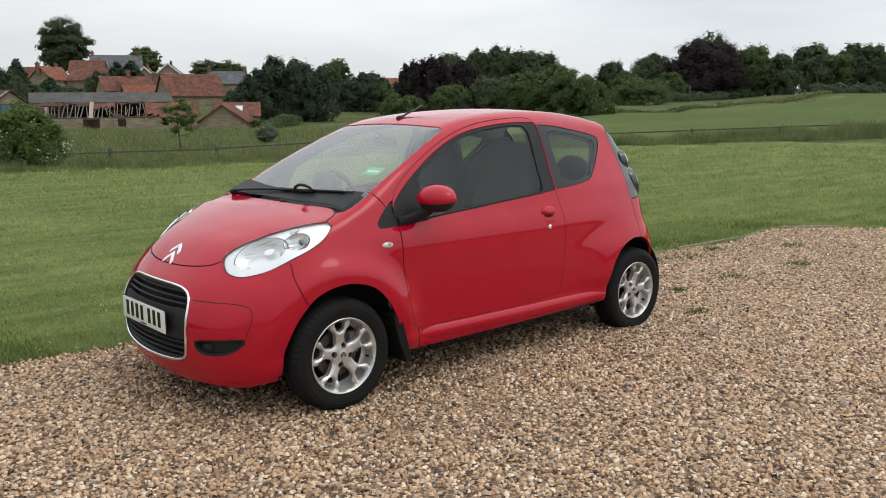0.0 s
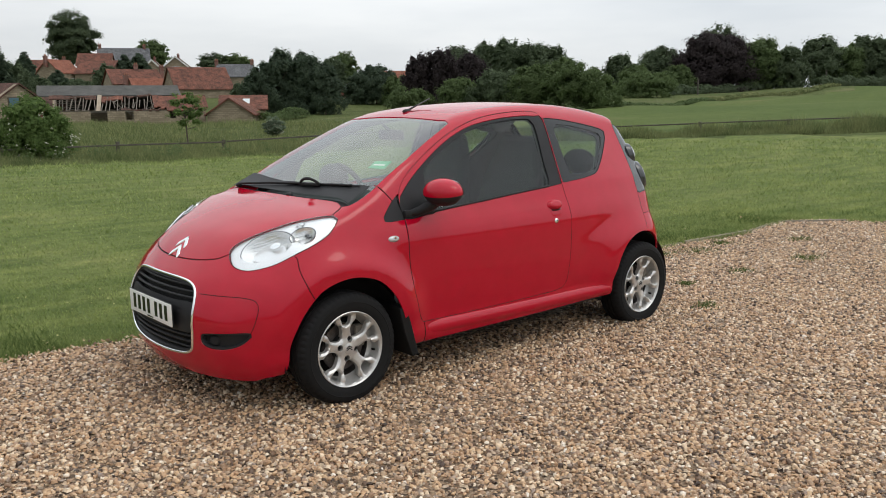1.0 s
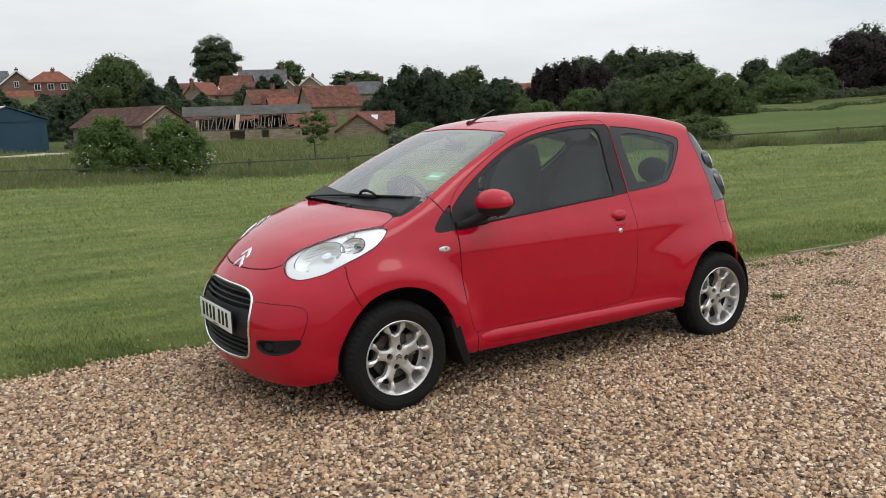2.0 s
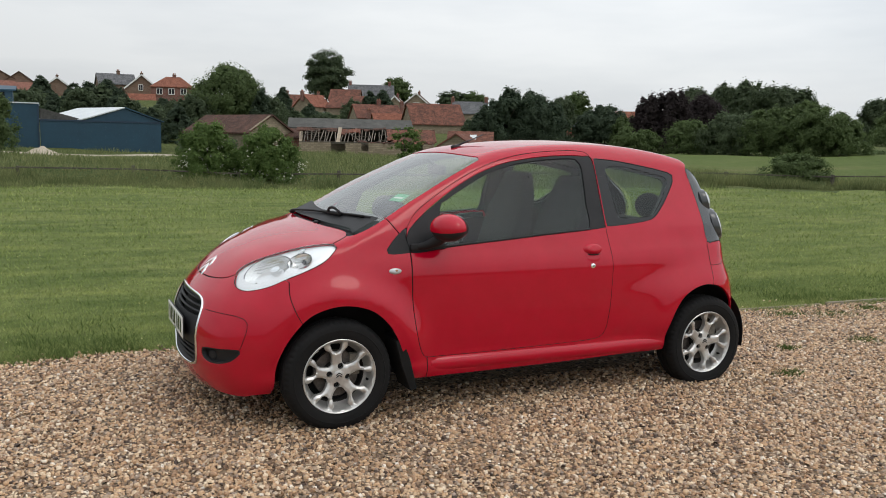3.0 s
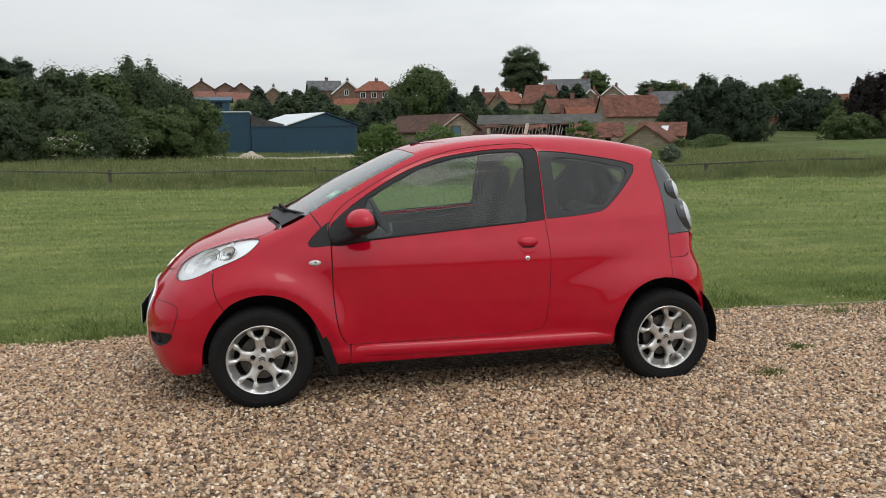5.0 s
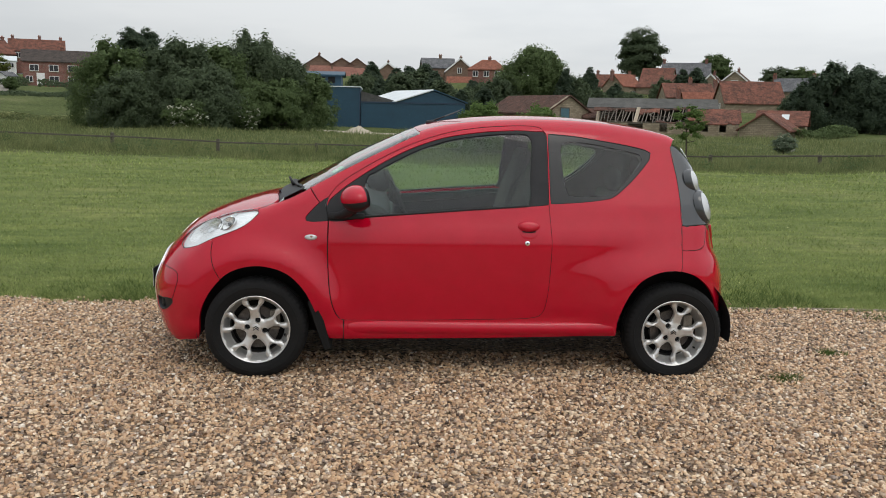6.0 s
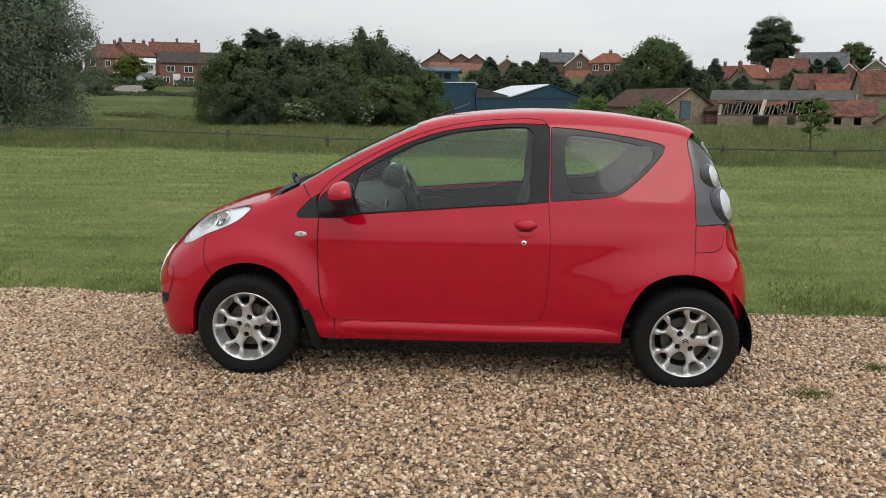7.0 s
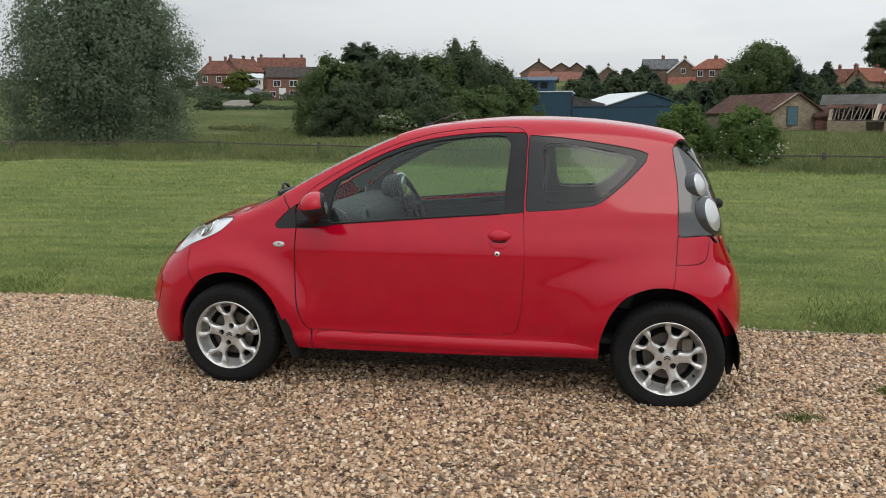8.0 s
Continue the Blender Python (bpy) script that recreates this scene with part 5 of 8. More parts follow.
def alloy_face(turn, bolts):
    loops = wheel_face(turn, bolts)
    pts, edges = [], []
    for l in loops:
        k = len(pts)
        pts += [tuple(q) for q in l]
        edges += [(k + i, k + (i + 1) % len(l)) for i in range(len(l))]
    g = np.arange(-0.18, 0.18, 0.008)
    gx, gy = np.meshgrid(g, g)
    grid = np.stack([gx.ravel(), gy.ravel()], -1)
    ok = inside_loop(grid, loops[0])
    for l in loops[1:]:
        ok &= ~inside_loop(grid, l)
    rim = np.concatenate(loops)
    grid = grid[ok]
    grid = grid[np.min(np.linalg.norm(grid[:, None] - rim[None], axis=2), axis=1) > 0.005]
    pts += [tuple(q) for q in grid]
    got = delaunay_2d_cdt([Vector(q) for q in pts], edges, [], 0, 1e-7)
    uv = np.array([tuple(v) for v in got[0]])
    tri = np.array([f for f in got[2] if len(f) == 3])
    mid = uv[tri].mean(1)
    ok = inside_loop(mid, loops[0])
    for l in loops[1:]:
        ok &= ~inside_loop(mid, l)
    tri = tri[ok]
    # the spokes' flanks fall away towards the openings
    gap = np.min(np.linalg.norm(uv[:, None] - np.concatenate(loops[1:11])[None], axis=2), axis=1)
    y = face_height(uv) + 0.009 * np.clip(1 - gap / 0.010, 0, 1) ** 1.3 * (np.hypot(uv[:, 0], uv[:, 1]) < 0.174)
    front = np.stack([uv[:, 0], y, uv[:, 1]], -1)
    back = np.stack([uv[:, 0], y * 0 + np.maximum(y + 0.026, 0.048), uv[:, 1]], -1)
    a = np.cross(front[tri[:, 1]] - front[tri[:, 0]], front[tri[:, 2]] - front[tri[:, 0]])
    tri[a[:, 1] > 0] = tri[a[:, 1] > 0][:, ::-1]
    once = set()
    for t in tri:
        once |= {(t[0], t[1]), (t[1], t[2]), (t[2], t[0])}
    n = len(front)
    walls = []
    for i, j in once:
        if (j, i) not in once:
            walls += [(i, n + i, n + j), (i, n + j, j)]
    me = mesh_of("alloy_face", np.concatenate([front, back]), np.concatenate([tri, np.array(walls)]), alloy)
    me.set_sharp_from_angle(angle=radians(40))
    return me


def tyre_mesh():
    """A tyre with grooves round its tread and cuts across its shoulders."""
    profile = [(0.184, 0.018), (0.1885, 0.007), (0.204, 0.000), (0.218, -0.002), (0.232, -0.003), (0.2335, -0.0045), (0.236, -0.0045), (0.2375, -0.003), (0.252, -0.001), (0.263, 0.004), (0.272, 0.014), (0.2785, 0.028), (0.2805, 0.046), (0.2735, 0.048), (0.2735, 0.053), (0.281, 0.055),
               (0.2815, 0.074), (0.2745, 0.076), (0.2745, 0.081), (0.2815, 0.083), (0.281, 0.102), (0.2735, 0.104), (0.2735, 0.109), (0.2805, 0.111), (0.2785, 0.130), (0.268, 0.148), (0.235, 0.157), (0.200, 0.146)]
    steps, n = 168, len(profile)
    v = []
    for i in range(steps):
        a = 2 * math.pi * i / steps
        for k, (r, h) in enumerate(profile):
            cutting = i % 3 == 0 and (9 <= k <= 11 or 22 <= k <= 24)
            r2 = r - (0.0045 if cutting else 0)
            v.append((r2 * math.cos(a), h, r2 * math.sin(a)))
    f = []
    for i in range(steps):
        j = (i + 1) % steps
        for k in range(n - 1):
            f.append((i * n + k, j * n + k, j * n + k + 1, i * n + k + 1))
    me = mesh_of("tyre", v, f, rubber)
    me.set_sharp_from_angle(angle=radians(32))
    return me


tyre_shape = tyre_mesh()
for hx, hz, turn, bolts in ((*HUB_F, 95, 78), (*HUB_R, 74, 37)):
    face = alloy_face(turn, bolts)
    for s, far in SIDES:
        wheel = new("wheel")
        wheel.parent = car
        tagged(wheel, "silver five-spoke alloy wheel with a black tyre")
        wheel.location = (hx, -0.778 * s, hz)
        wheel.rotation_euler = (0, 0, 0 if not far else math.pi)
        put_part("tyre", tyre_shape, wheel, "black road tyre")
        rim = put_part("rim", face, wheel, "silver five-spoke alloy")
        turned("rim_barrel", [(0.1895, 0.012), (0.1890, 0.004), (0.186, 0.0015), (0.182, 0.004), (0.1790, 0.009), (0.1765, 0.014), (0.172, 0.034), (0.166, 0.058), (0.156, 0.074), (0.150, 0.080)], alloy, wheel, "silver dished rim", 72)
        turned("rim_well", [(0.1505, 0.079), (0.148, 0.10), (0.147, 0.13)], well_shade, wheel, "rim well painted dark as shade", 48)
        turned("brake_disc", [(0.045, 0.080), (0.118, 0.078), (0.120, 0.084), (0.120, 0.092)], disc_steel, wheel, "dull brake disc", 40)
        turned("hub_back", [(0.0, 0.050), (0.066, 0.050), (0.070, 0.10)], dark_void, wheel, "", 24)
        part("caliper", box_bm((0.055, 0.05, 0.11), (0.098, 0.088, 0.04), bevel=0.012), caliper_grey, wheel, "grey brake caliper")
        turned("wheel_back", [(0.0, 0.125), (0.148, 0.125)], dark_void, wheel, "", 40)
        cap = turned("centre_cap", [(0.0, 0.0185), (0.022, 0.0190), (0.0275, 0.0215), (0.0285, 0.026)], alloy, wheel, "silver centre cap", 32)
        for k in (-1, 1):
            for q in (-1, 1):
                part("cap_chevron", box_bm((0.020, 0.003, 0.005), turn=Matrix.Translation((q * 0.0075, 0.0180, 0.004 + k * 0.0055)) @ Matrix.Rotation(radians(35 * q), 4, "Y")), dash_plastic, cap, "", False)
        for k in range(4):
            q = radians(bolts + 90 * k)
            nut = turned("wheel_bolt", [(0.0, 0.036), (0.0085, 0.036), (0.0095, 0.050)], dark_void, wheel, "", 10)
            nut.data.transform(Matrix.Translation((0.0485 * math.cos(q), 0, 0.0485 * math.sin(q))))
        qv = radians(turn - 108)
        part("valve", box_bm((0.010, 0.022, 0.010), (0.158 * math.cos(qv), 0.036, 0.158 * math.sin(qv)), bevel=0.003), rubber, wheel)

# dark wheel wells and underbody
for hx, hz in (HUB_F, HUB_R):
    for s, far in SIDES:
        v, f = [], []
        angles = np.linspace(radians(-11), radians(191), 40)
        for a in angles:
            for r, y in ((0.352, -0.715), (0.357, -0.52), (0.02, -0.515)):
                v.append((hx + 0.02 * (hx == 0) + r * math.cos(a), y * s, hz + r * math.sin(a)))
        for i in range(len(angles) - 1):
            for k in range(2):
                f.append((i * 3 + k, i * 3 + k + 1, (i + 1) * 3 + k + 1, (i + 1) * 3 + k))
        put_part("wheel_well", mesh_of("wheel_well", v, f, black_plastic), car, "black wheel arch liner")
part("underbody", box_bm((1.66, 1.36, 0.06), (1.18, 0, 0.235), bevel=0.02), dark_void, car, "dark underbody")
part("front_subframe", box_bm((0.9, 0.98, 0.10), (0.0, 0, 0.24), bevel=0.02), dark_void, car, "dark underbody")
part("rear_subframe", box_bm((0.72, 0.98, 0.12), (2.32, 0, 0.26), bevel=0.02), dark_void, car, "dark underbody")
part("bulkhead", box_bm((0.05, 1.24, 0.60), (0.36, 0, 0.52)), dark_void, car, "dark bulkhead", False)

# cabin
opening = loop_side([(0.42, 0.36), (0.405, 0.95), (0.46, 1.04), (0.70, 1.185), (0.90, 1.272), (1.25, 1.345), (1.50, 1.355), (1.80, 1.325), (2.06, 1.287), (2.205, 1.255), (2.13, 1.13), (2.0, 1.015), (1.90, 0.975), (1.635, 0.955), (1.60, 0.36)], 0.03)
cut_panel("headlining", [shell_outer, opening], roll_way, trim_grey, car, "pale grey roof and pillar lining", step=0.05, half=True, lift=-0.022, edge=False)
for s, far in SIDES:
    door = [o for o in car.children if o.name.startswith("door")][0 if not far else 1]
    cut_panel("door_trim", [loop_side([(0.40, 0.35), (0.40, 0.83), (0.62, 0.842), (1.154, 0.876), (1.60, 0.905), (1.60, 0.5), (1.54, 0.35)], 0.05)], side_way, dash_plastic, door, "dark grey inner trim", step=0.06, mirrored=far, lift=-0.055, edge=True)
    cut_panel("frame_trim", [loop_side(DOOR_BLACK), loop_side(DOOR_GLASS)], side_way, dash_plastic, door, "dark grey inner frame", step=0.05, mirrored=far, lift=-0.030, edge=False)
    cut_panel("pillar_trim", [loop_side([(1.545, 0.955), (1.685, 0.965), (1.682, 1.310), (1.545, 1.352)], 0.03)], side_way, dash_plastic, car, "dark pillar trim", step=0.04, mirrored=far, lift=-0.030, edge=True)
    cut_panel("window_frame_trim", [loop_side(QUARTER_BLACK, 0.03), loop_side(QUARTER_CLEAR, 0.02)], side_way, dash_plastic, car, "dark grey inner window frame", step=0.03, mirrored=far, lift=-0.034, edge=True)
    cut_panel("inner_sill", [loop_side([(0.60, 0.830), (1.10, 0.868), (1.54, 0.900), (1.54, 0.950), (1.10, 0.918), (0.60, 0.882)], 0.03)], side_way, black_plastic, door, "black inner door capping", step=0.04, mirrored=far, lift=-0.034, edge=True)
    cut_panel("quarter_trim", [loop_side([(1.63, 0.30), (1.63, 0.965), (1.95, 0.99), (2.12, 1.10), (2.22, 1.22), (2.34, 1.25), (2.36, 0.95), (2.36, 0.62), (2.0, 0.62), (1.97, 0.3)], 0.05)], side_way, dash_plastic, car, "dark grey rear side trim", step=0.06, mirrored=far, lift=-0.045, edge=False)
part("cabin_floor", box_bm((2.0, 1.24, 0.03), (1.35, 0, 0.29)), seat_cloth, car, "dark carpet", False)


def side_form(outline, y0, y1, bevel=0.03):
    """A cushion-like solid from an outline in (x, z)."""
    bm = bmesh.new()
    a = [bm.verts.new((x, y0, z)) for x, z in outline]
    b = [bm.verts.new((x, y1, z)) for x, z in outline]
    bm.faces.new(a)
    bm.faces.new(b[::-1])
    for i in range(len(outline)):
        j = (i + 1) % len(outline)
        bm.faces.new((a[j], a[i], b[i], b[j]))
    bmesh.ops.recalc_face_normals(bm, faces=bm.faces)
    bmesh.ops.bevel(bm, geom=bm.edges[:], offset=bevel, segments=3, profile=0.6, affect="EDGES")
    return bm


dash = part("dashboard", side_form([(0.30, 0.60), (0.30, 0.90), (0.42, 0.955), (0.58, 0.965), (0.70, 0.93), (0.74, 0.86), (0.68, 0.70), (0.60, 0.60)], -0.63, 0.63, 0.03), dash_plastic, car, "dark grey dashboard")
part("instrument_pod", blob((0.075, 0.10, 0.085), Matrix.Translation((0.660, 0.35, 1.000))), dash_plastic, dash, "round instrument pod")
part("instrument_bezel", blob((0.012, 0.080, 0.068), Matrix.Translation((0.728, 0.35, 1.005))), silver_bowl, dash, "silver instrument ring")
for y in (-0.56, 0.56):
    tube("air_vent", [(0.735, y + 0.055 * math.cos(a), 0.900 + 0.055 * math.sin(a)) for a in np.linspace(0, 2 * math.pi, 24, endpoint=False)], 0.009, trim_grey, dash, "round air vent ring", 8, closed=True)
ring = [(0.785 - 0.075 * math.sin(a), 0.35 + 0.180 * math.cos(a), 0.905 + 0.165 * math.sin(a)) for a in np.linspace(0, 2 * math.pi, 40, endpoint=False)]
wheel_s = tube("steering_wheel", ring, 0.016, black_plastic, car, "black steering wheel", 10, closed=True)
part("wheel_boss", blob((0.035, 0.075, 0.065), Matrix.Translation((0.775, 0.35, 0.90))), black_plastic, wheel_s)
for a in (-0.15, math.pi + 0.15, -math.pi / 2):
    tube("wheel_spoke", [(0.775, 0.35, 0.90), (0.785 - 0.075 * math.sin(a), 0.35 + 0.175 * math.cos(a), 0.905 + 0.16 * math.sin(a))], 0.014, black_plastic, wheel_s, "", 8)
tube("steering_column", [(0.775, 0.35, 0.90), (0.62, 0.35, 0.83)], 0.04, black_plastic, wheel_s)
for y in (-0.335, 0.335):
    seat = part("front_seat", side_form([(1.02, 0.42), (1.00, 0.52), (1.10, 0.56), (1.36, 0.53), (1.50, 0.50), (1.52, 0.40), (1.25, 0.36)], y - 0.235, y + 0.235, 0.045), seat_cloth, car, "charcoal front seat with integral headrest")
    back = side_form([(1.39, 0.48), (1.44, 0.75), (1.52, 1.02), (1.575, 1.17), (1.585, 1.225), (1.625, 1.245), (1.665, 1.225), (1.655, 1.10), (1.60, 0.80), (1.53, 0.46)], y - 0.24, y + 0.24, 0.035)
    for v in back.verts:
        if v.co.z > 0.98:
            k = (v.co.z - 0.98) / 0.27
            v.co.y = y + (v.co.y - y) * (1 - 0.46 * k**0.8)
    part("backrest", back, seat_cloth, seat, "")
rear = part("rear_seat", side_form([(1.78, 0.42), (1.78, 0.52), (2.05, 0.50), (2.10, 0.42)], -0.56, 0.56, 0.03), seat_cloth, car, "charcoal rear bench")
part("backrest", side_form([(2.04, 0.46), (2.14, 0.80), (2.20, 0.965), (2.27, 0.965), (2.22, 0.70), (2.16, 0.44)], -0.57, 0.57, 0.03), seat_cloth, rear)
for y in (-0.30, 0.30):
    part("headrest", blob((0.050, 0.135, 0.085), Matrix.Translation((2.235, y, 1.045))), seat_cloth, rear, "rounded headrest")
tube("seat_belt", [(1.645, -0.57, 1.25), (1.640, -0.575, 1.0), (1.635, -0.60, 0.6)], 0.018, black_plastic, car, "black belt", 6, flat=0.2)
# ---- plants ----


def foliage(name, dark, light, rough=0.75, through_light=0.5, streaks=None):
    m = material(name, dark, rough, Specular_IOR_Level=0.18)
    g = node(m, "ShaderNodeNewGeometry")
    tone = ramp(m, g.outputs["Random Per Island"], [(0.0, tuple(0.75 * a + 0.25 * b for a, b in zip(dark, light))), (0.6, tuple((a + b) / 2 for a, b in zip(dark, light))), (1.0, light)])
    patch = ramp(m, noise_tex(m, 0.9, 3.0), [(0.3, (0.80, 0.82, 0.78)), (0.7, (1.0, 1.0, 1.0))])
    colour = blend(m, tone, patch, 0.9, "MULTIPLY")
    if streaks:
        rows = ramp(m, noise_tex(m, 1.5, 6.0, 0.65, stretch=streaks), [(0.34, (0.66, 0.74, 0.66)), (0.50, (0.97, 0.98, 0.96)), (0.66, (1.24, 1.18, 1.14))])
        colour = blend(m, colour, rows, 1.0, "MULTIPLY")
    base_from(m, colour)
    # leaves and blades let part of the light through
    thin, mix = node(m, "ShaderNodeBsdfTranslucent"), node(m, "ShaderNodeMixShader")
    mix.inputs[0].default_value = through_light
    link(m, colour, thin.inputs["Color"])
    link(m, m.node_tree.nodes["Principled BSDF"].outputs[0], mix.inputs[1])
    link(m, thin.outputs[0], mix.inputs[2])
    link(m, mix.outputs[0], m.node_tree.nodes["Material Output"].inputs["Surface"])
    return m


leaf_mid = foliage("mid_green_leaves", (0.074, 0.110, 0.043), (0.155, 0.206, 0.083))
leaf_dark = foliage("dark_green_leaves", (0.068, 0.096, 0.055), (0.142, 0.180, 0.098))
leaf_conifer = foliage("blackish_conifer_needles", (0.050, 0.076, 0.052), (0.102, 0.136, 0.082))
leaf_elder = foliage("elder_leaves", (0.072, 0.126, 0.036), (0.174, 0.246, 0.074))
leaf_grey = foliage("grey_green_willow_leaves", (0.118, 0.155, 0.102), (0.230, 0.278, 0.190))
leaf_purple = foliage("copper_purple_leaves", (0.034, 0.027, 0.028), (0.070, 0.054, 0.054))
leaf_gold = foliage("yellow_green_leaves", (0.085, 0.112, 0.028), (0.200, 0.225, 0.055))
blossom_yellow = foliage("pale_yellow_petals", (0.45, 0.42, 0.12), (0.75, 0.72, 0.40))
blossom = foliage("creamy_elder_blossom", (0.45, 0.45, 0.34), (0.72, 0.72, 0.60))
bark = varied("grey_brown_bark", (0.055, 0.042, 0.032), (0.13, 0.105, 0.08), 3.0, 0.95, 8, 0.6, 0.03)
blade_green = foliage("grass_blades", (0.130, 0.178, 0.050), (0.400, 0.452, 0.172), 0.8, 0.4, (0.30, 1.25, 1))
blade_tall = foliage("tall_meadow_grass", (0.092, 0.124, 0.046), (0.315, 0.330, 0.155), 0.85, 0.5, (0.45, 0.45, 0.45))
blade_weed = foliage("weed_blades", (0.060, 0.098, 0.024), (0.140, 0.185, 0.056), 0.8)
EYE_SPOT = np.array((0.3, -4.9))


def leaf_cards(p, out, size, rng):
    """Small pointed leaves at the points p, leaning towards out."""
    n = len(p)
    nrm = out + rng.normal(0, 0.36, (n, 3))
    nrm /= np.linalg.norm(nrm, axis=1, keepdims=True) + 1e-9
    a = np.cross(nrm, rng.normal(0, 1, (n, 3)))
    a /= np.linalg.norm(a, axis=1, keepdims=True) + 1e-9
    b = np.cross(nrm, a)
    s = (size * rng.uniform(0.6, 1.3, n))[:, None]
    v = np.stack([p - a * s * 1.15, p + a * s * 0.5 + b * s * 0.68, p + a * s * 0.5 - b * s * 0.68], 1)
    return v.reshape(-1, 3), np.arange(n * 3).reshape(n, 3)


def crown_points(count, half, height, rng, shape, lumps, core=3.2):
    """Points of a crown of clumps, with its outward ways. shape: round, cone or spread."""
    u = rng.normal(0, 1, (lumps, 3))
    u /= np.linalg.norm(u, axis=1, keepdims=True)
    r = rng.uniform(0.0, 1.0, lumps) ** 0.40 * 0.86
    c = u * r[:, None]
    if shape == "spread":
        c = np.sign(c) * np.abs(c) ** 0.78
    if shape == "spread":
        c[:, 2] = 1.75 * np.abs(c[:, 2]) - 0.88
        c[:, :2] *= np.where(c[:, 2] < -0.2, 1.0, np.sqrt(np.clip(1.06 - ((c[:, 2] + 0.2) / 1.2) ** 2, 0.05, 1)))[:, None] * 1.08
    if shape == "cone":
        h = rng.uniform(-1, 1, lumps)
        w = (1 - (h + 1) / 2) ** 0.75 * 0.95 + 0.06
        ang = rng.uniform(0, 2 * math.pi, lumps)
        k = w * np.sqrt(rng.uniform(0.35, 1, lumps))
        c = np.stack([k * np.cos(ang), k * np.sin(ang), h * 0.95], -1)
    size = rng.uniform(0.12, 0.25, lumps) * (0.72 if shape == "cone" else 1.0)
    which = rng.choice(lumps, count, p=size**2 / (size**2).sum())
    d = rng.normal(0, 1, (count, 3))
    d /= np.linalg.norm(d, axis=1, keepdims=True)
    if shape != "spread":
        d[:, 2] = np.where(d[:, 2] < -0.35, -d[:, 2] * 0.6, d[:, 2])
    rad = size[which] * rng.uniform(0.1, 1.0, count) ** 0.85
    q = c[which] + d * rad[:, None]
    ways = d * 0.7 + c[which] * 0.6 + np.array((0, 0, 0.35))
    depth = np.linalg.norm(q, axis=1)
    return q * np.array((half, half, height / 2)), ways, np.interp(depth, [0.50, 0.80], [core, 1.0])


def tree(name, label, x, y, top, width, leaves, shape="round", clear=0.08, seed=1, fine=5.5, dense=2.4, category="tree", group="", flowers=0.0, lumps=0, wide=1.0, core=3.2):
    """A tree or bush: tapered trunk with limbs, and a crown of clumps of leaves. clear: the part of its height below the crown."""
    rng = np.random.default_rng(seed)
    z = float(land(x, y)) - 0.1
    h = top - z
    dist = float(np.hypot(x - EYE_SPOT[0], y - EYE_SPOT[1]))
    px = 1505 / dist
    fine = 0.42 * fine
    leaf = fine / px
    count = int(np.clip(dense * width * h * px * px * 0.72 / (fine * fine * 0.42), 1200, 74000))
    ob = thing(name, label, category, (x, y, z), group)
    low = h * clear if clear > 0.02 else -0.05 * h
    ch = h - low
    lump_count = int(1.5 * lumps) or int(np.clip(110 + width * px / 1.6, 130, 330))
    p, ways, grown = crown_points(count, width / 2 / 0.97, ch / 0.97, rng, shape, lump_count, core)
    p[:, :2] *= width / 2 / np.percentile(np.abs(p[:, 0]), 99.3)
    p[:, 1] *= wide
    p[:, 2] += ch / 2
    p[:, 2] = low + p[:, 2] * ch / np.percentile(p[:, 2], 99.6)
    p[:, 2] = np.where(p[:, 2] < 0.0, rng.uniform(0, 0.12 * h, len(p)), p[:, 2])
    v, f = leaf_cards(p, ways, leaf * grown, rng)
    lines = []
    r0 = max(0.018 * h, 0.035 * width / 3)
    lean = rng.normal(0, 0.03, 2) * h
    lines.append([(0, 0, -0.2, r0 * 1.25), (0, 0, 0.06 * h, r0), (lean[0] * 0.4, lean[1] * 0.4, low + 0.15 * ch, r0 * 0.75), (lean[0], lean[1], low + 0.5 * ch, r0 * 0.45), (lean[0] * 1.3, lean[1] * 1.3, low + 0.85 * ch, r0 * 0.12)])
    for k in range(7):
        a = rng.uniform(0, 2 * math.pi)
        s = low + ch * rng.uniform(0.05, 0.5)
        reach = width * rng.uniform(0.22, 0.42) * (0.6 if shape == "cone" else 1.0)
        e = (reach * math.cos(a), reach * math.sin(a) * wide, s + ch * rng.uniform(0.08, 0.35))
        lines.append([(lean[0] * 0.5, lean[1] * 0.5, s, r0 * 0.45), (e[0] * 0.5, e[1] * 0.5, (s + e[2]) / 2 - 0.02 * h, r0 * 0.3), (*e, r0 * 0.08)])
    put_part("trunk", limbs_mesh("trunk", lines, bark), ob)
    put_part("crown", raw_mesh("crown", v, f, leaves, False), ob)
    if flowers:
        n = int(count * flowers * 0.16)
        q, w2, _ = crown_points(n * 3, width / 2 / 0.95, ch / 0.95, rng, shape, lump_count)
        front = q[:, 1] < 0
        q = q[front][:n]
        q[:, 1] *= wide
        q[:, 2] = low + (q[:, 2] + ch / 2) * 0.92
        vv, ff = leaf_cards(np.repeat(q, 4, 0) + rng.normal(0, leaf * 0.5, (len(q) * 4, 3)), np.tile((0, -0.4, 1.0), (len(q) * 4, 1)), leaf * 1.15, rng)
        put_part("blossom", raw_mesh("blossom", vv, ff, blossom, False), ob, "cream-white elder flowers")
    return ob


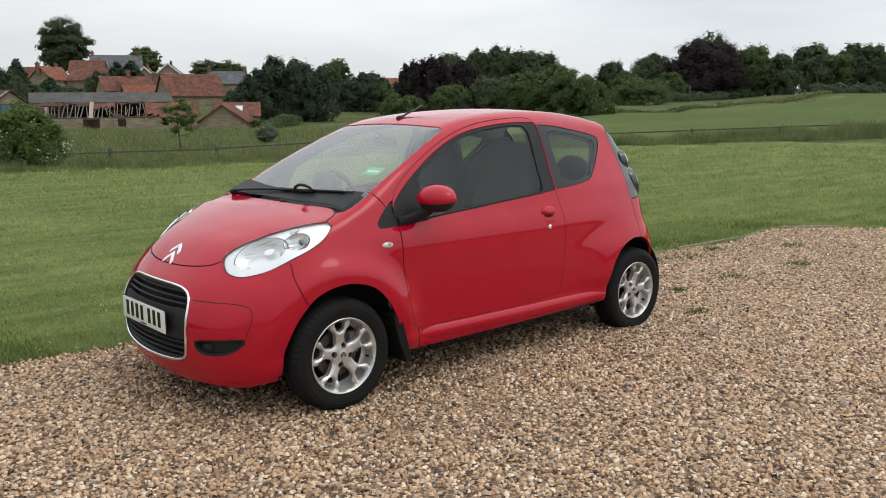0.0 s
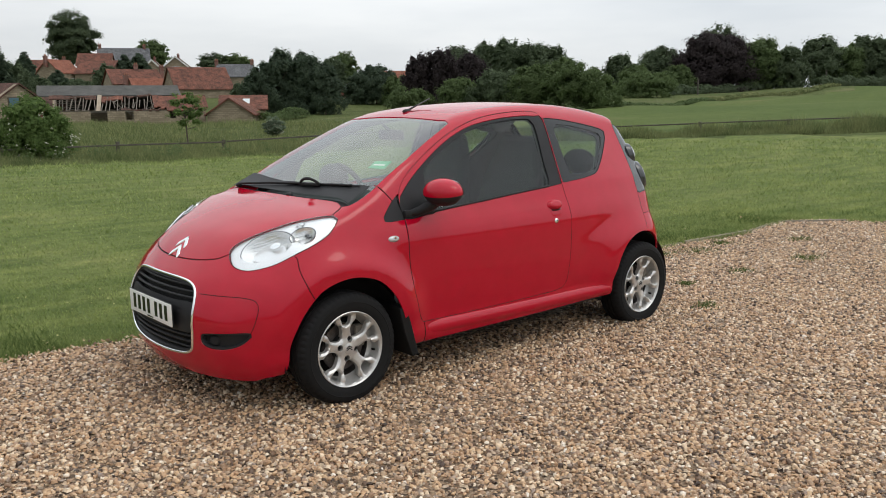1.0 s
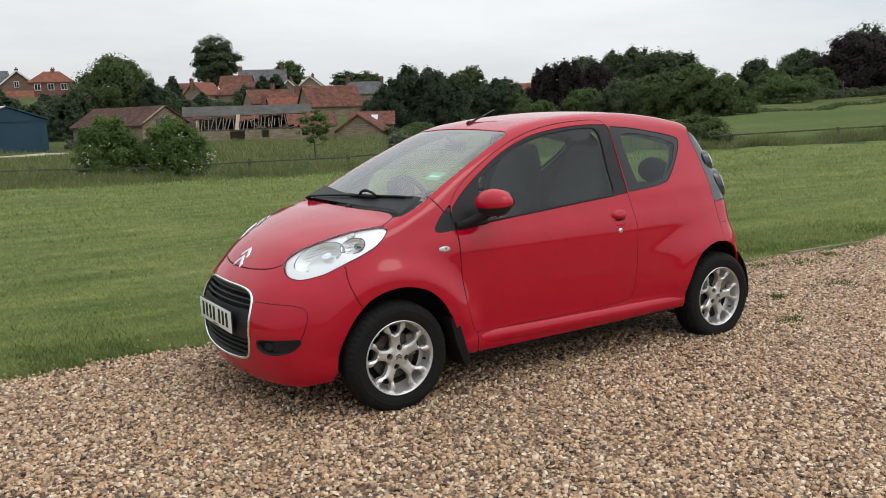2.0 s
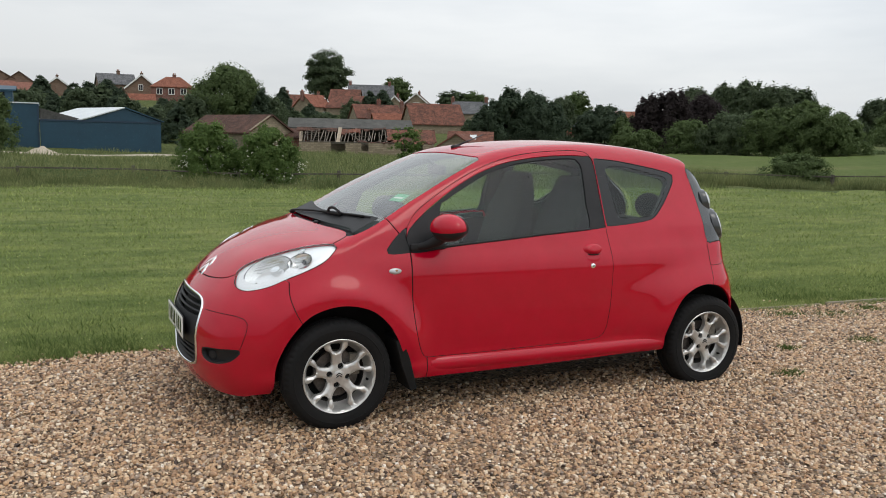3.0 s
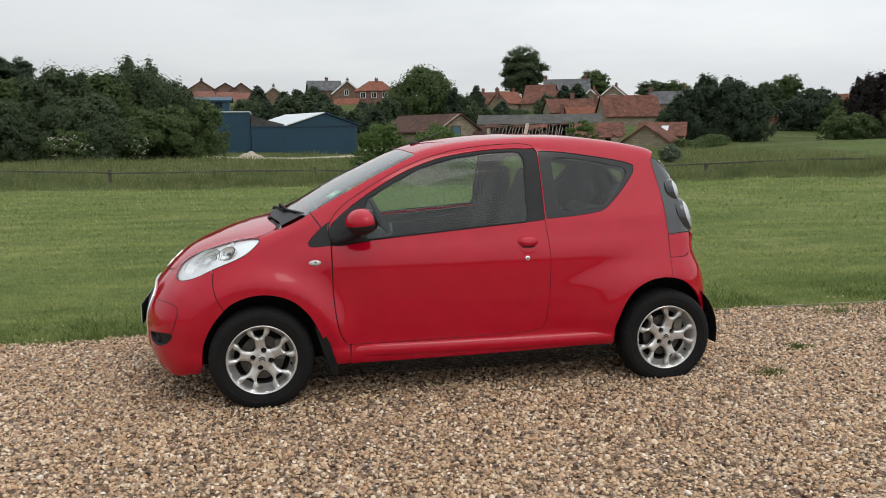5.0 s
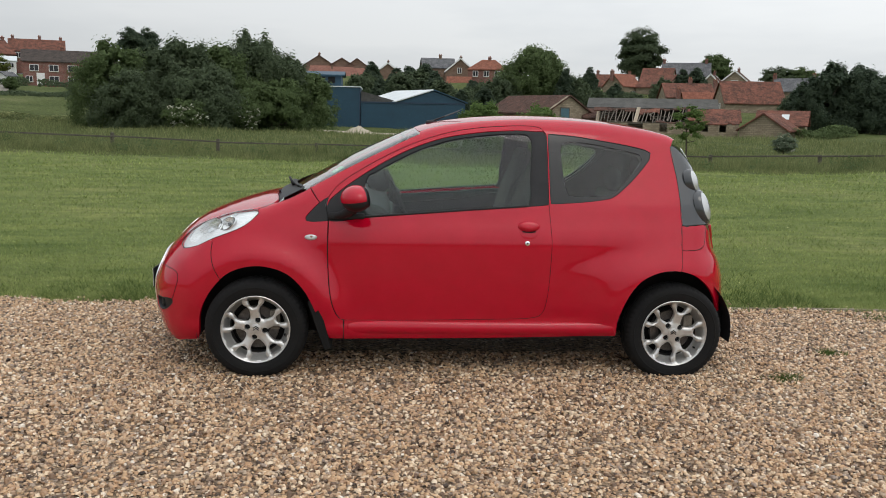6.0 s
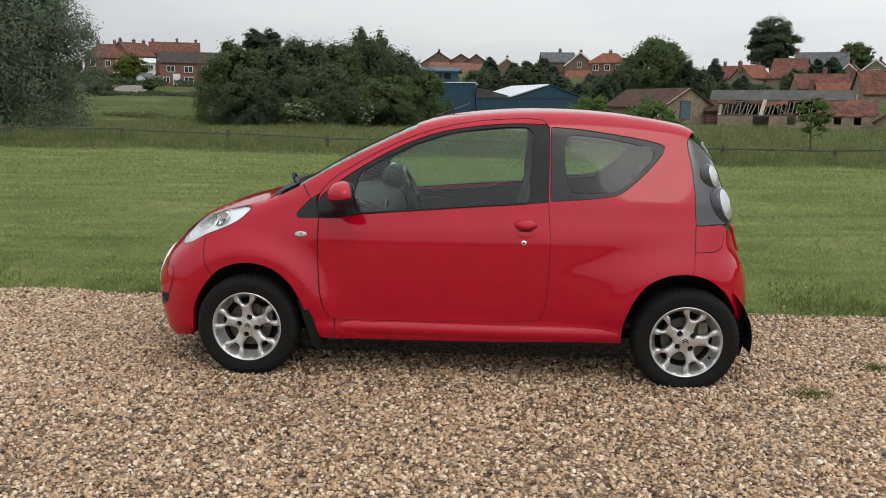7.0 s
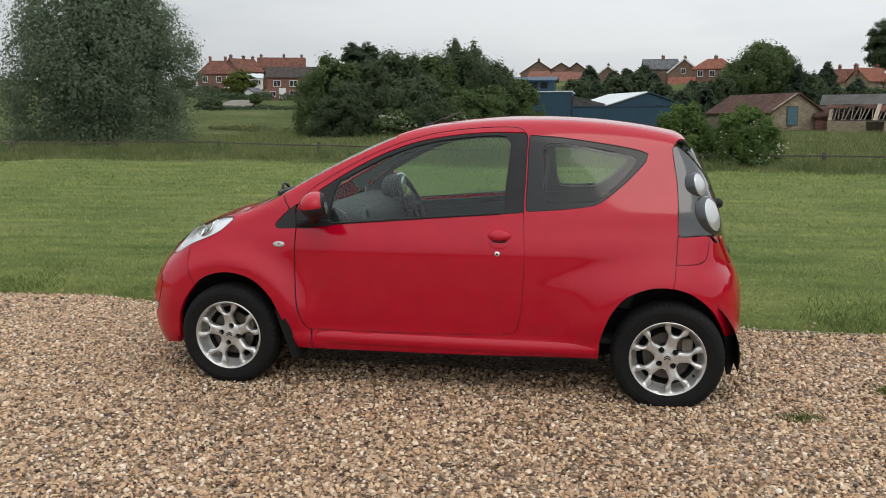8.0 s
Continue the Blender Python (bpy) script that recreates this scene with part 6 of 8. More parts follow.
# by the fence
tree("willow_tree", "big loose grey-green willow standing behind the field fence", -23.1, 34.6, 8.9, 9.1, leaf_grey, "spread", 0.0, 17, 5.8, 6.0, lumps=330, core=1.9)
tree("elder_bush", "bushy elder with a few creamy flower heads by the fence", 5.25, 33.7, 1.95, 2.9, leaf_elder, "spread", 0.0, 12, 4.6, 2.6, "bush", "elders by the fence", 0.05)
tree("elder_bush", "bushy elder with a few creamy flower heads by the fence", 7.75, 33.0, 1.80, 3.2, leaf_elder, "spread", 0.0, 13, 4.6, 2.6, "bush", "elders by the fence", 0.05)
tree("elder_bush", "low spreading elder in the field fence line", 29.8, 23.6, 1.1, 3.2, leaf_mid, "spread", 0.0, 14, 4.0, 2.4, "bush", "elders by the fence", 0.03)
tree("sapling", "thin young tree with sparse mid-green leaves", 16.2, 37.2, 2.1, 1.9, leaf_elder, "round", 0.22, 15, 2.6, 0.30, "tree", lumps=26)
tree("flowering_shrub", "small white-flowered shrub in the rough grass", 22.4, 39.4, 0.75, 1.3, leaf_grey, "round", 0.0, 16, 3.2, 2.0, "bush", "", 0.12)
# thicket before the shed
for k, (x, y, top, w, s) in enumerate([(-17.7, 55.2, 5.8, 5.6, 21), (-15.6, 56.6, 5.5, 5.6, 22), (-13.4, 57.8, 6.3, 6.0, 23), (-11.0, 59.0, 6.0, 6.0, 30), (-8.9, 60.4, 7.0, 5.6, 24), (-6.8, 60.6, 5.6, 5.0, 33), (-4.9, 60.8, 4.3, 4.4, 34), (-16.3, 53.6, 3.9, 5.0, 25), (-11.7, 55.2, 4.3, 6.6, 26), (-7.4, 57.8, 3.7, 6.2, 28)]):
    tree("thicket_tree", "dense dark hawthorn and willow thicket tree", x, y, top, w, leaf_dark if k % 3 else leaf_mid, "spread", 0.0, s, 4.6, 2.6, "tree", "thicket")
tree("elder_bush", "elder in full creamy flower under the thicket", -12.1, 51.4, 2.1, 2.9, leaf_mid, "round", 0.0, 27, 4.0, 2.0, "bush", "elders by the thicket", 0.22)
tree("elder_bush", "elder in full creamy flower under the thicket", -8.5, 54.1, 2.2, 2.2, leaf_mid, "round", 0.0, 28, 4.0, 2.0, "bush", "elders by the thicket", 0.20)
tree("pine_tree", "dark pine rising above the thicket", -20.6, 71.9, 8.3, 3.6, leaf_conifer, "round", 0.62, 29, 3.6, 1.6)
# village trees
tree("chestnut_tree", "full round green tree behind the barns", 20.9, 109.0, 10.3, 11.0, leaf_mid, "spread", 0.0, 31, 4.2, 3.2)
tree("beech_tree", "tall dark tree with a bare trunk above the roofs", 63.2, 201.3, 22.5, 11.4, leaf_dark, "round", 0.20, 32, 3.4, 3.6)
for x, y, top, w, s in [(-1.2, 145.0, 10.1, 2.9, 41), (0.4, 123.0, 6.5, 2.4, 42), (2.7, 119.0, 7.8, 3.1, 43), (4.5, 119.9, 8.1, 3.3, 44), (6.9, 122.8, 8.7, 3.6, 45), (8.0, 114.7, 7.2, 2.6, 46), (12.4, 106.2, 5.8, 2.8, 47),
                        (13.0, 98.1, 4.8, 2.6, 48), (10.6, 102.4, 4.5, 2.0, 49), (24.1, 104.2, 7.4, 2.4, 40), (32.5, 125.8, 8.9, 2.4, 39), (35.6, 121.9, 6.4, 2.2, 38), (60.5, 155.7, 11.0, 2.8, 36), (58.1, 156.6, 10.7, 2.4, 35)]:
    tree("conifer_tree", "narrow blackish-green conifer among the houses", x, y, top, w * 1.75, leaf_conifer, "cone", 0.0, s, 4.2, 2.4, "tree", "village conifers")
for x, y, top, w, s in [(45.6, 83.5, 5.4, 4.6, 51), (47.5, 82.5, 7.4, 6.0, 52), (50.6, 81.9, 7.0, 6.4, 53), (51.6, 78.9, 5.8, 4.6, 54), (73.6, 104.0, 5.8, 5.4, 57), (77.2, 103.9, 7.1, 7.8, 55), (78.2, 99.4, 5.4, 6.2, 56)]:
    tree("spruce_tree", "broad dark spruce at the meadow's edge", x, y, top, w, leaf_conifer if s != 56 else leaf_mid, "spread", 0.0, s, 4.2, 2.8, "tree", "spruces by the meadow")
for x, y, top, w, s in [(92.1, 227.1, 19.0, 9.4, 61), (102.9, 211.4, 15.0, 10.0, 62), (107.9, 209.0, 14.8, 8.3, 63), (117.1, 171.1, 13.8, 7.1, 65), (69.4, 104.3, 8.0, 4.2, 64), (-93, 176, 10.8, 6, 67), (-76, 196, 13.6, 6, 68)]:
    tree("broadleaf_tree", "distant rounded green tree on the skyline", x, y, top, w, leaf_mid if s % 2 else leaf_dark, "round", 0.10, s, 3.4, 3.0, "tree", "skyline trees")
tree("golden_tree", "bright yellow-green garden tree by the brick house", -69.4, 154.7, 11.1, 6.4, leaf_gold, "round", 0.0, 71, 4.2, 2.4)
tree("clipped_shrub", "round clipped grey-green shrub on the lawn", -53.2, 124.0, 5.6, 2.1, leaf_mid, "round", 0.0, 72, 3.6, 2.6, "bush")
for x, y, top, w, s in [(3.2, 117.0, 7.1, 5.1, 131), (5.7, 118.9, 7.6, 5.5, 132), (8.7, 110.6, 5.8, 4.4, 133), (11.2, 104.4, 4.9, 5.0, 134), (14.0, 104.8, 5.6, 4.6, 147), (16.2, 105.7, 6.5, 5.4, 135), (25.6, 105.9, 6.6, 5.5, 136),
                        (29.5, 109.0, 4.9, 4.2, 137), (35.4, 113.6, 4.9, 4.8, 138), (-2.6, 135.0, 7.6, 5.8, 139), (50.8, 146.4, 8.5, 4.6, 140), (52.3, 100.3, 4.2, 3.3, 142), (-34.2, 98.9, 4.2, 4.6, 144), (-53.0, 107.3, 4.4, 4.3, 145)]:
    tree("garden_tree", "dark bushy garden tree between the village houses", x, y, top, w, leaf_dark, "spread", 0.0, s, 4.2, 2.6, "tree", "garden trees")
# right-hand woods
for x, y, top, w, s in [(68.5, 82.7, 7.5, 4.6, 81), (70.6, 81.0, 8.0, 5.4, 85), (76.4, 81.2, 7.8, 6.6, 82), (178.1, 107.3, 16.3, 21.0, 84), (171.9, 109.6, 12.7, 10.6, 83)]:
    tree("copper_beech", "dark purple-leaved copper beech", x, y, top, w, leaf_purple, "spread", 0.0, s, 4.2, 2.6, "tree", "copper beeches")
for x, y, top, w, s in [(124.6, 137.4, 13.3, 9.4, 91), (128.7, 133.6, 13.8, 9.4, 92), (130.8, 128.8, 14.4, 10.4, 93), (132.7, 123.9, 13.5, 9.4, 94), (138.7, 123.3, 13.2, 9.0, 99), (64.5, 70.4, 4.1, 5.6, 95), (66.3, 65.9, 4.9, 6.8, 96), (67.4, 62.0, 5.3, 6.2, 97), (68.4, 57.9, 5.8, 7.2, 98), (69.0, 54.1, 4.8, 5.4, 90)]:
    tree("oak_tree", "full dark green oak at the field's edge", x, y, top, w, leaf_mid if s in (95, 97, 98, 90) else leaf_dark, "spread", 0.0, s, 4.2, 2.5, "tree", "field-edge oaks")
for x, y, top, w, s in [(148.1, 112.1, 11.1, 7.6, 101), (146.1, 106.5, 8.7, 8.0, 102), (173.6, 119.6, 13.8, 12.6, 103), (188.8, 112.9, 18.7, 15.6, 104), (184.9, 99.7, 15.1, 13.8, 105), (187.6, 94.7, 13.0, 10.0, 106),
                        (209.7, 97.5, 16.5, 13.9, 107), (212.0, 92.5, 14.0, 9.6, 108), (217.8, 91.6, 16.2, 11.0, 109), (219.7, 87.3, 16.0, 12.4, 110), (222.2, 81.0, 15.2, 16.0, 119), (225.0, 73.1, 14.8, 16.0, 120)]:
    tree("parkland_tree", "broad dark parkland tree on the rise", x, y, top, w, leaf_dark if s % 3 else leaf_mid, "spread", 0.0, s, 4.2, 2.5, "tree", "parkland trees")
for x, y, top, w, s in [(135.4, 95.6, 6.8, 11.6, 111), (163.5, 107.9, 8.9, 8.6, 112), (57.0, 71.5, 3.2, 4.0, 113), (60.5, 73.5, 3.0, 4.6, 114), (82.0, 92.0, 4.2, 7.0, 115), (236, 82, 9.0, 13, 117), (262, 72, 11.0, 13, 118)]:
    tree("shrub_tree", "leafy green shrubby tree along the hedge", x, y, top, w, leaf_mid, "spread", 0.0, s, 4.2, 2.3, "tree", "hedge trees")


def hedge(label, x0, y0, x1, y1, height, depth, seed, leaves=leaf_dark, fine=4.4):
    rng = np.random.default_rng(seed)
    n_len = math.hypot(x1 - x0, y1 - y0)
    dist = math.hypot((x0 + x1) / 2, (y0 + y1) / 2 + 5)
    size = 0.55 * fine * dist / 1505
    count = int(np.clip(n_len * (height + depth) / (size * size) * 1.6, 300, 12000))
    s, a = rng.uniform(0, 1, count), rng.uniform(0, math.pi, count)
    hump = height * (0.85 + 0.15 * np.sin(s * n_len * 0.9 + seed))
    across, up = np.cos(a) * depth / 2, np.sin(a) ** 0.6 * hump
    dx, dy = (x1 - x0) / n_len, (y1 - y0) / n_len
    px, py = x0 + (x1 - x0) * s - dy * across, y0 + (y1 - y0) * s + dx * across
    p = np.stack([px, py, land(px, py) + up * rng.uniform(0.35, 1.0, count) ** 0.5], -1)
    ways = np.stack([-dy * np.cos(a), dx * np.cos(a), np.sin(a) + 0.2], -1)
    v, f = leaf_cards(p, ways, size, rng)
    at = np.array((x0, y0, float(land(x0, y0))))
    ob = new("hedge", raw_mesh("hedge", v - at, f, leaves, False))
    ob.location = at
    return tagged(ob, label, "hedge")


hedge("clipped dark hedge before the brick house", -55.0, 138.5, -45.5, 141.5, 1.4, 1.2, 1)
hedge("dark garden hedge beside the drive", -71.5, 139.0, -60.5, 149.0, 1.9, 1.6, 2)
hedge("dark garden hedge along the lane", -80.0, 150.0, -66.0, 158.0, 2.4, 2.0, 3)
hedge("dark weedy bank below the brick house garden", -55.5, 111.0, -40.0, 120.5, 0.8, 1.6, 13)
hedge("overgrown hedge along the meadow ditch", -34.0, 70.0, -19.0, 62.0, 0.6, 2.0, 4, blade_tall)
hedge("dark hedge at the top of the crop slope", 180.0, 84.0, 262.0, 66.0, 2.6, 3.0, 5)
hedge("dark hedge at the top of the crop slope", 262.0, 66.0, 330.0, 30.0, 3.0, 3.0, 6)
hedge("low dark bank of weeds along the crop's edge", 72.0, 55.5, 124.0, 74.5, 0.55, 1.6, 7, leaf_mid)
hedge("pale rough grass bank above the crop", 124.0, 76.0, 178.0, 79.0, 0.7, 2.5, 11, blade_tall)
hedge("dark undergrowth below the copper beech", 148.0, 104.0, 196.0, 96.0, 2.2, 3.0, 12, leaf_dark)
hedge("bramble bank below the ruined sheds", 38.0, 69.5, 46.0, 75.0, 1.2, 2.0, 8, leaf_mid)
hedge("nettles and brambles at the shed's end", 10.0, 77.5, 15.5, 78.0, 1.2, 1.6, 9, leaf_dark)

hedge("dark belt of trees along the lane behind the drive", -70.0, -36.0, 75.0, -40.0, 6.0, 5.0, 10, leaf_dark, 9.0)


# grass
def blades(x, y, height, width, lean, rng, z=None):
    """Curved grass blades, three corners below and a tip."""
    n = len(x)
    z = rough_land(x, y) if z is None else z
    a, b = rng.uniform(0, 2 * math.pi, n), rng.uniform(0, 2 * math.pi, n)
    w = np.stack([np.cos(a), np.sin(a), 0 * a], -1) * (width * rng.uniform(0.6, 1.3, n))[:, None] / 2
    bend = np.stack([np.cos(b), np.sin(b), 0 * b], -1) * (height * lean * rng.uniform(0.3, 1.4, n))[:, None]
    p = np.stack([x, y, z - 0.01], -1)
    h = height[:, None] * np.array((0, 0, 1.0))
    v = np.stack([p - w, p + w, p + h * 0.6 + bend * 0.35 + w * 0.7, p + h * 0.6 + bend * 0.35 - w * 0.7, p + h * 0.95 + bend], 1)
    k = np.arange(n)[:, None] * 5
    f = np.concatenate([k + np.array((0, 1, 2)), k + np.array((0, 2, 3)), k + np.array((3, 2, 4))])
    return v.reshape(-1, 3), f


def one_blade(x, y, tall, wide, lean, rng):
    """Leaning pointed blades of three corners each."""
    a, b = rng.uniform(0, 2 * math.pi, len(x)), rng.uniform(0, 2 * math.pi, len(x))
    foot = np.stack([x, y, rough_land(x, y) - 0.02], -1)
    side = np.stack([np.cos(a) * wide, np.sin(a) * wide, 0 * a], -1)
    tip = foot + np.stack([np.cos(b) * tall * lean, np.sin(b) * tall * lean, tall], -1)
    return np.stack([foot - side, foot + side, tip], 1).reshape(-1, 3)


def build_grass():
    rng = np.random.default_rng(9)
    # close sward along the gravel's edge
    n = 90000
    x = rng.uniform(-6.0, 11.5, n)
    away = rng.exponential(1.0, n) * rng.choice([0.6, 2.6], n)
    y = gravel_edge(x) - 0.03 + away + 0.035 * np.sin(x * 5.1) + rng.normal(0, 0.02, n)
    near = away < 3.0
    x, y, away = x[near], y[near], away[near]
    h = rng.uniform(0.015, 0.040, len(x)) + 0.08 * np.exp(-away / 0.14) * rng.uniform(0.2, 1.0, len(x))
    v = one_blade(x, y, h + 0.02, 0.0034 + 0.0006 * away, 0.8, rng)
    tagged(new("mown_grass", raw_mesh("mown_grass", v, np.arange(len(v)).reshape(-1, 3), blade_green)), "short mown field grass beside the gravel", "grass", kind="stuff")
    # sward farther off: short blades leaning all ways, larger with distance
    n = 330000
    r, a = 1 / rng.uniform(1 / 34, 1 / 5.2, n), rng.uniform(0.0, math.pi, n)
    x, y = 0.3 + r * np.cos(a), -4.9 + r * np.sin(a)
    keep = (y > gravel_edge(np.clip(x, -7, 8.2)) + 0.4) & (y < fence_y(x) - 3)
    x, y, r = x[keep], y[keep], r[keep]
    clump = 0.7 + 0.6 * (0.5 + 0.5 * np.sin(x * 1.9 + 2.2 * np.sin(y * 1.1)) * np.cos(y * 1.6 + 1.3 * np.sin(x * 0.8)))
    tall, wide = 0.0026 * r * clump * rng.uniform(0.4, 1.6, len(x)), 0.00062 * r * rng.uniform(0.6, 1.3, len(x))
    a, b = rng.uniform(0, 2 * math.pi, len(x)), rng.uniform(0, 2 * math.pi, len(x))
    foot = np.stack([x, y, rough_land(x, y) - 0.004], -1)
    side = np.stack([np.cos(a) * wide, np.sin(a) * wide, 0 * a], -1)
    tip = foot + np.stack([np.cos(b) * tall * 0.8, np.sin(b) * tall * 0.8, tall], -1)
    v = np.stack([foot - side, foot + side, tip], 1).reshape(-1, 3)
    tagged(new("field_grass", raw_mesh("field_grass", v, np.arange(len(v)).reshape(-1, 3), blade_green)), "short uneven blades of the mown field", "grass", kind="stuff")
    # darker coarse fringe where the field meets the gravel, and coarse low clumps over the field
    n = 24000
    x = rng.uniform(-6.0, 9.0, n)
    away = rng.exponential(0.20, n) * rng.choice([1.0, 2.6], n)
    y = gravel_edge(x) + 0.01 + away + 0.035 * np.sin(x * 5.1) + 0.03 * np.sin(x * 2.3)
    h = rng.uniform(0.02, 0.085, n) * (0.7 + 0.4 * np.sin(x * 3.7 + np.sin(x * 9.0)))
    v, f = blades(x, y, h, 0.0075, 1.0, rng)
    tagged(new("edge_grass", raw_mesh("edge_grass", v, f, blade_weed)), "coarse darker grass fringe along the gravel", "grass", kind="stuff")
    n, each = 170, 40
    r, a = 1 / rng.uniform(1 / 24, 1 / 6.3, n), rng.uniform(0.15, math.pi - 0.1, n)
    cx, cy, size = 0.3 + r * np.cos(a), -4.9 + r * np.sin(a), rng.uniform(0.5, 1.3, n)
    x = (cx[:, None] + rng.normal(0, 0.20, (n, each)) * size[:, None]).ravel()
    y = (cy[:, None] + rng.normal(0, 0.09, (n, each)) * size[:, None]).ravel()
    h = (rng.uniform(0.015, 0.045, (n, each)) * size[:, None]).ravel()
    keep = (y > gravel_edge(np.clip(x, -7, 8.2)) + 0.2) & (y < fence_y(x) - 4)
    v, f = blades(x[keep], y[keep], h[keep], 0.010, 1.3, rng)
    tagged(new("field_clumps", raw_mesh("field_clumps", v, f, blade_tall)), "coarse low clumps left in the mown field", "grass", kind="stuff")
    # small white and yellow flowers here and there in the mown field
    n = 900
    r, a = 1 / rng.uniform(1 / 20, 1 / 6.0, n), rng.uniform(0.1, math.pi - 0.1, n)
    x, y = 0.3 + r * np.cos(a), -4.9 + r * np.sin(a)
    keep = (y > gravel_edge(np.clip(x, -7, 8.2)) + 0.3) & (y < fence_y(x) - 4)
    p = np.stack([x, y, rough_land(x, y) + 0.018], -1)[keep]
    v, f = leaf_cards(np.repeat(p, 2, 0), np.tile((0, -0.3, 1.0), (2 * len(p), 1)), 0.009, rng)
    tagged(new("field_flowers", raw_mesh("field_flowers", v, f, blossom_yellow)), "tiny pale yellow flowers in the mown field", "flowers", kind="stuff")
    # tall grass before and behind the fence: one leaning blade each
    n = 150000
    x = rng.uniform(-42, 52, n)
    off = np.where(rng.uniform(0, 1, n) < 0.75, rng.uniform(-5.2, 0.4, n), rng.uniform(0.2, 4.5, n))
    off = np.where(x > 24, 0.6 * off - 0.2, off)
    y = fence_y(x) + off
    clump = 0.8 + 0.3 * np.sin(x * 1.3 + 2.0 * np.sin(y * 1.1)) + 0.18 * np.sin(x * 0.31 + 1) + 0.15 * np.sin(x * 4.1 + y * 2.0)
    tall = rng.uniform(0.18, 0.56, n) * np.interp(off, [-5.2, -3.2, -1.2, 0.4, 4.5], [0.25, 0.75, 1.1, 1.0, 0.8]) * clump * np.interp(x, [18, 26], [1.05, 1.4])
    wide = rng.uniform(0.010, 0.022, n)
    v = one_blade(x, y, tall, wide, 0.45, rng)
    tagged(new("tall_grass", raw_mesh("tall_grass", v, np.arange(len(v)).reshape(-1, 3), blade_tall)), "tall seeding grass along the field fence", "grass", kind="stuff")
    # docks and nettles: darker broad-leaved clumps in the tall grass
    n, each = 280, 40
    cx = rng.uniform(-40, 48, n)
    cy = fence_y(cx) + rng.uniform(-3.2, 3.0, n) * np.where(cx > 24, 0.5, 1.0)
    size = rng.uniform(0.16, 0.42, n)
    d = rng.normal(0, 1, (n, each, 3)) * np.array((0.55, 0.55, 0.45)) * size[:, None, None]
    base = np.stack([cx, cy, rough_land(cx, cy) + 0.75 * size], -1)
    p = (base[:, None] + d).reshape(-1, 3)
    v, f = leaf_cards(p, np.tile((0, -0.5, 0.9), (len(p), 1)), 0.055, rng)
    tagged(new("nettles", raw_mesh("nettles", v, f, leaf_mid)), "dark clumps of nettles and docks in the tall grass", "weeds", kind="stuff")
    n = 100000
    x = rng.uniform(-45, 34, n)
    y = fence_y(x) + 3 + 41 * rng.uniform(0, 1, n) ** 1.5 * np.clip(1.2 - np.abs(x - 8) / 90, 0.3, 1)
    clump = np.sin(x * 0.55 + 1.7 * np.sin(y * 0.3)) * np.cos(y * 0.42 + x * 0.1)
    tall = rng.uniform(0.16, 0.50, n) * (0.8 + 0.5 * clump) * np.where((np.abs(x - 1) < 12) & (np.abs(y - 63) < 9), 0.35, 1.0)
    wide = rng.uniform(0.014, 0.030, n)
    keep = ~((np.abs(x - 2.0) < 7.8) & (np.abs(y - 70.5) < 3.2))
    v = one_blade(x[keep], y[keep], tall[keep], wide[keep], 0.45, rng)
    tagged(new("meadow_grass", raw_mesh("meadow_grass", v, np.arange(len(v)).reshape(-1, 3), blade_tall)), "rough uncut meadow grass and weeds", "grass", kind="stuff")


build_grass()
for k, (x, y, size) in enumerate([(5.24, -0.48, 0.15), (4.26, -0.39, 0.10), (6.21, 0.07, 0.13), (4.84, 0.40, 0.20), (2.97, -0.86, 0.09), (3.5, -0.36, 0.07), (5.4, 0.50, 0.12), (4.45, 0.55, 0.16)]):
    rng = np.random.default_rng(200 + k)
    n = 200
    px, py = rng.normal(0, size * 0.6, n), rng.normal(0, size * 0.42, n)
    v, f = blades(px, py, rng.uniform(0.015, 0.035, n) * (1 + size * 3), 0.006, 1.1, rng, z=0 * px)
    tuft = new("grass_tuft", raw_mesh("grass_tuft", v, f, blade_weed))
    tuft.location = (x, y, 0.008)
    tagged(tuft, "small green weed tuft growing through the gravel", "grass tuft", "weed tufts", "stuff")
# ---- buildings, fence and yard ----


def roof_tiles(name, dark, light, pitch_scale=9.0):
    """Pantiles: rows and rolls in relief, with lichen and patches."""
    m = varied(name, dark, light, 1.3, 0.85, 7, 0.0, Specular_IOR_Level=0.2)
    tones = [n for n in m.node_tree.nodes if n.type == "VALTORGB"][0]
    tones.color_ramp.elements[0].position, tones.color_ramp.elements[1].position = 0.38, 0.63
    worn = ramp(m, noise_tex(m, 5.0, 4.0, 0.7), [(0.36, (0.50, 0.50, 0.48)), (0.52, (1.0, 1.0, 1.0)), (0.68, (1.25, 1.22, 1.15))])
    base_from(m, blend(m, tones.outputs["Color"], worn, 0.85, "MULTIPLY"))
    co = node(m, "ShaderNodeTexCoord")
    wave = node(m, "ShaderNodeTexWave", Scale=pitch_scale, Distortion=0.6)
    link(m, co.outputs["Object"], wave.inputs["Vector"])
    bump(m, wave.outputs["Fac"], 0.5, 0.05)
    return m


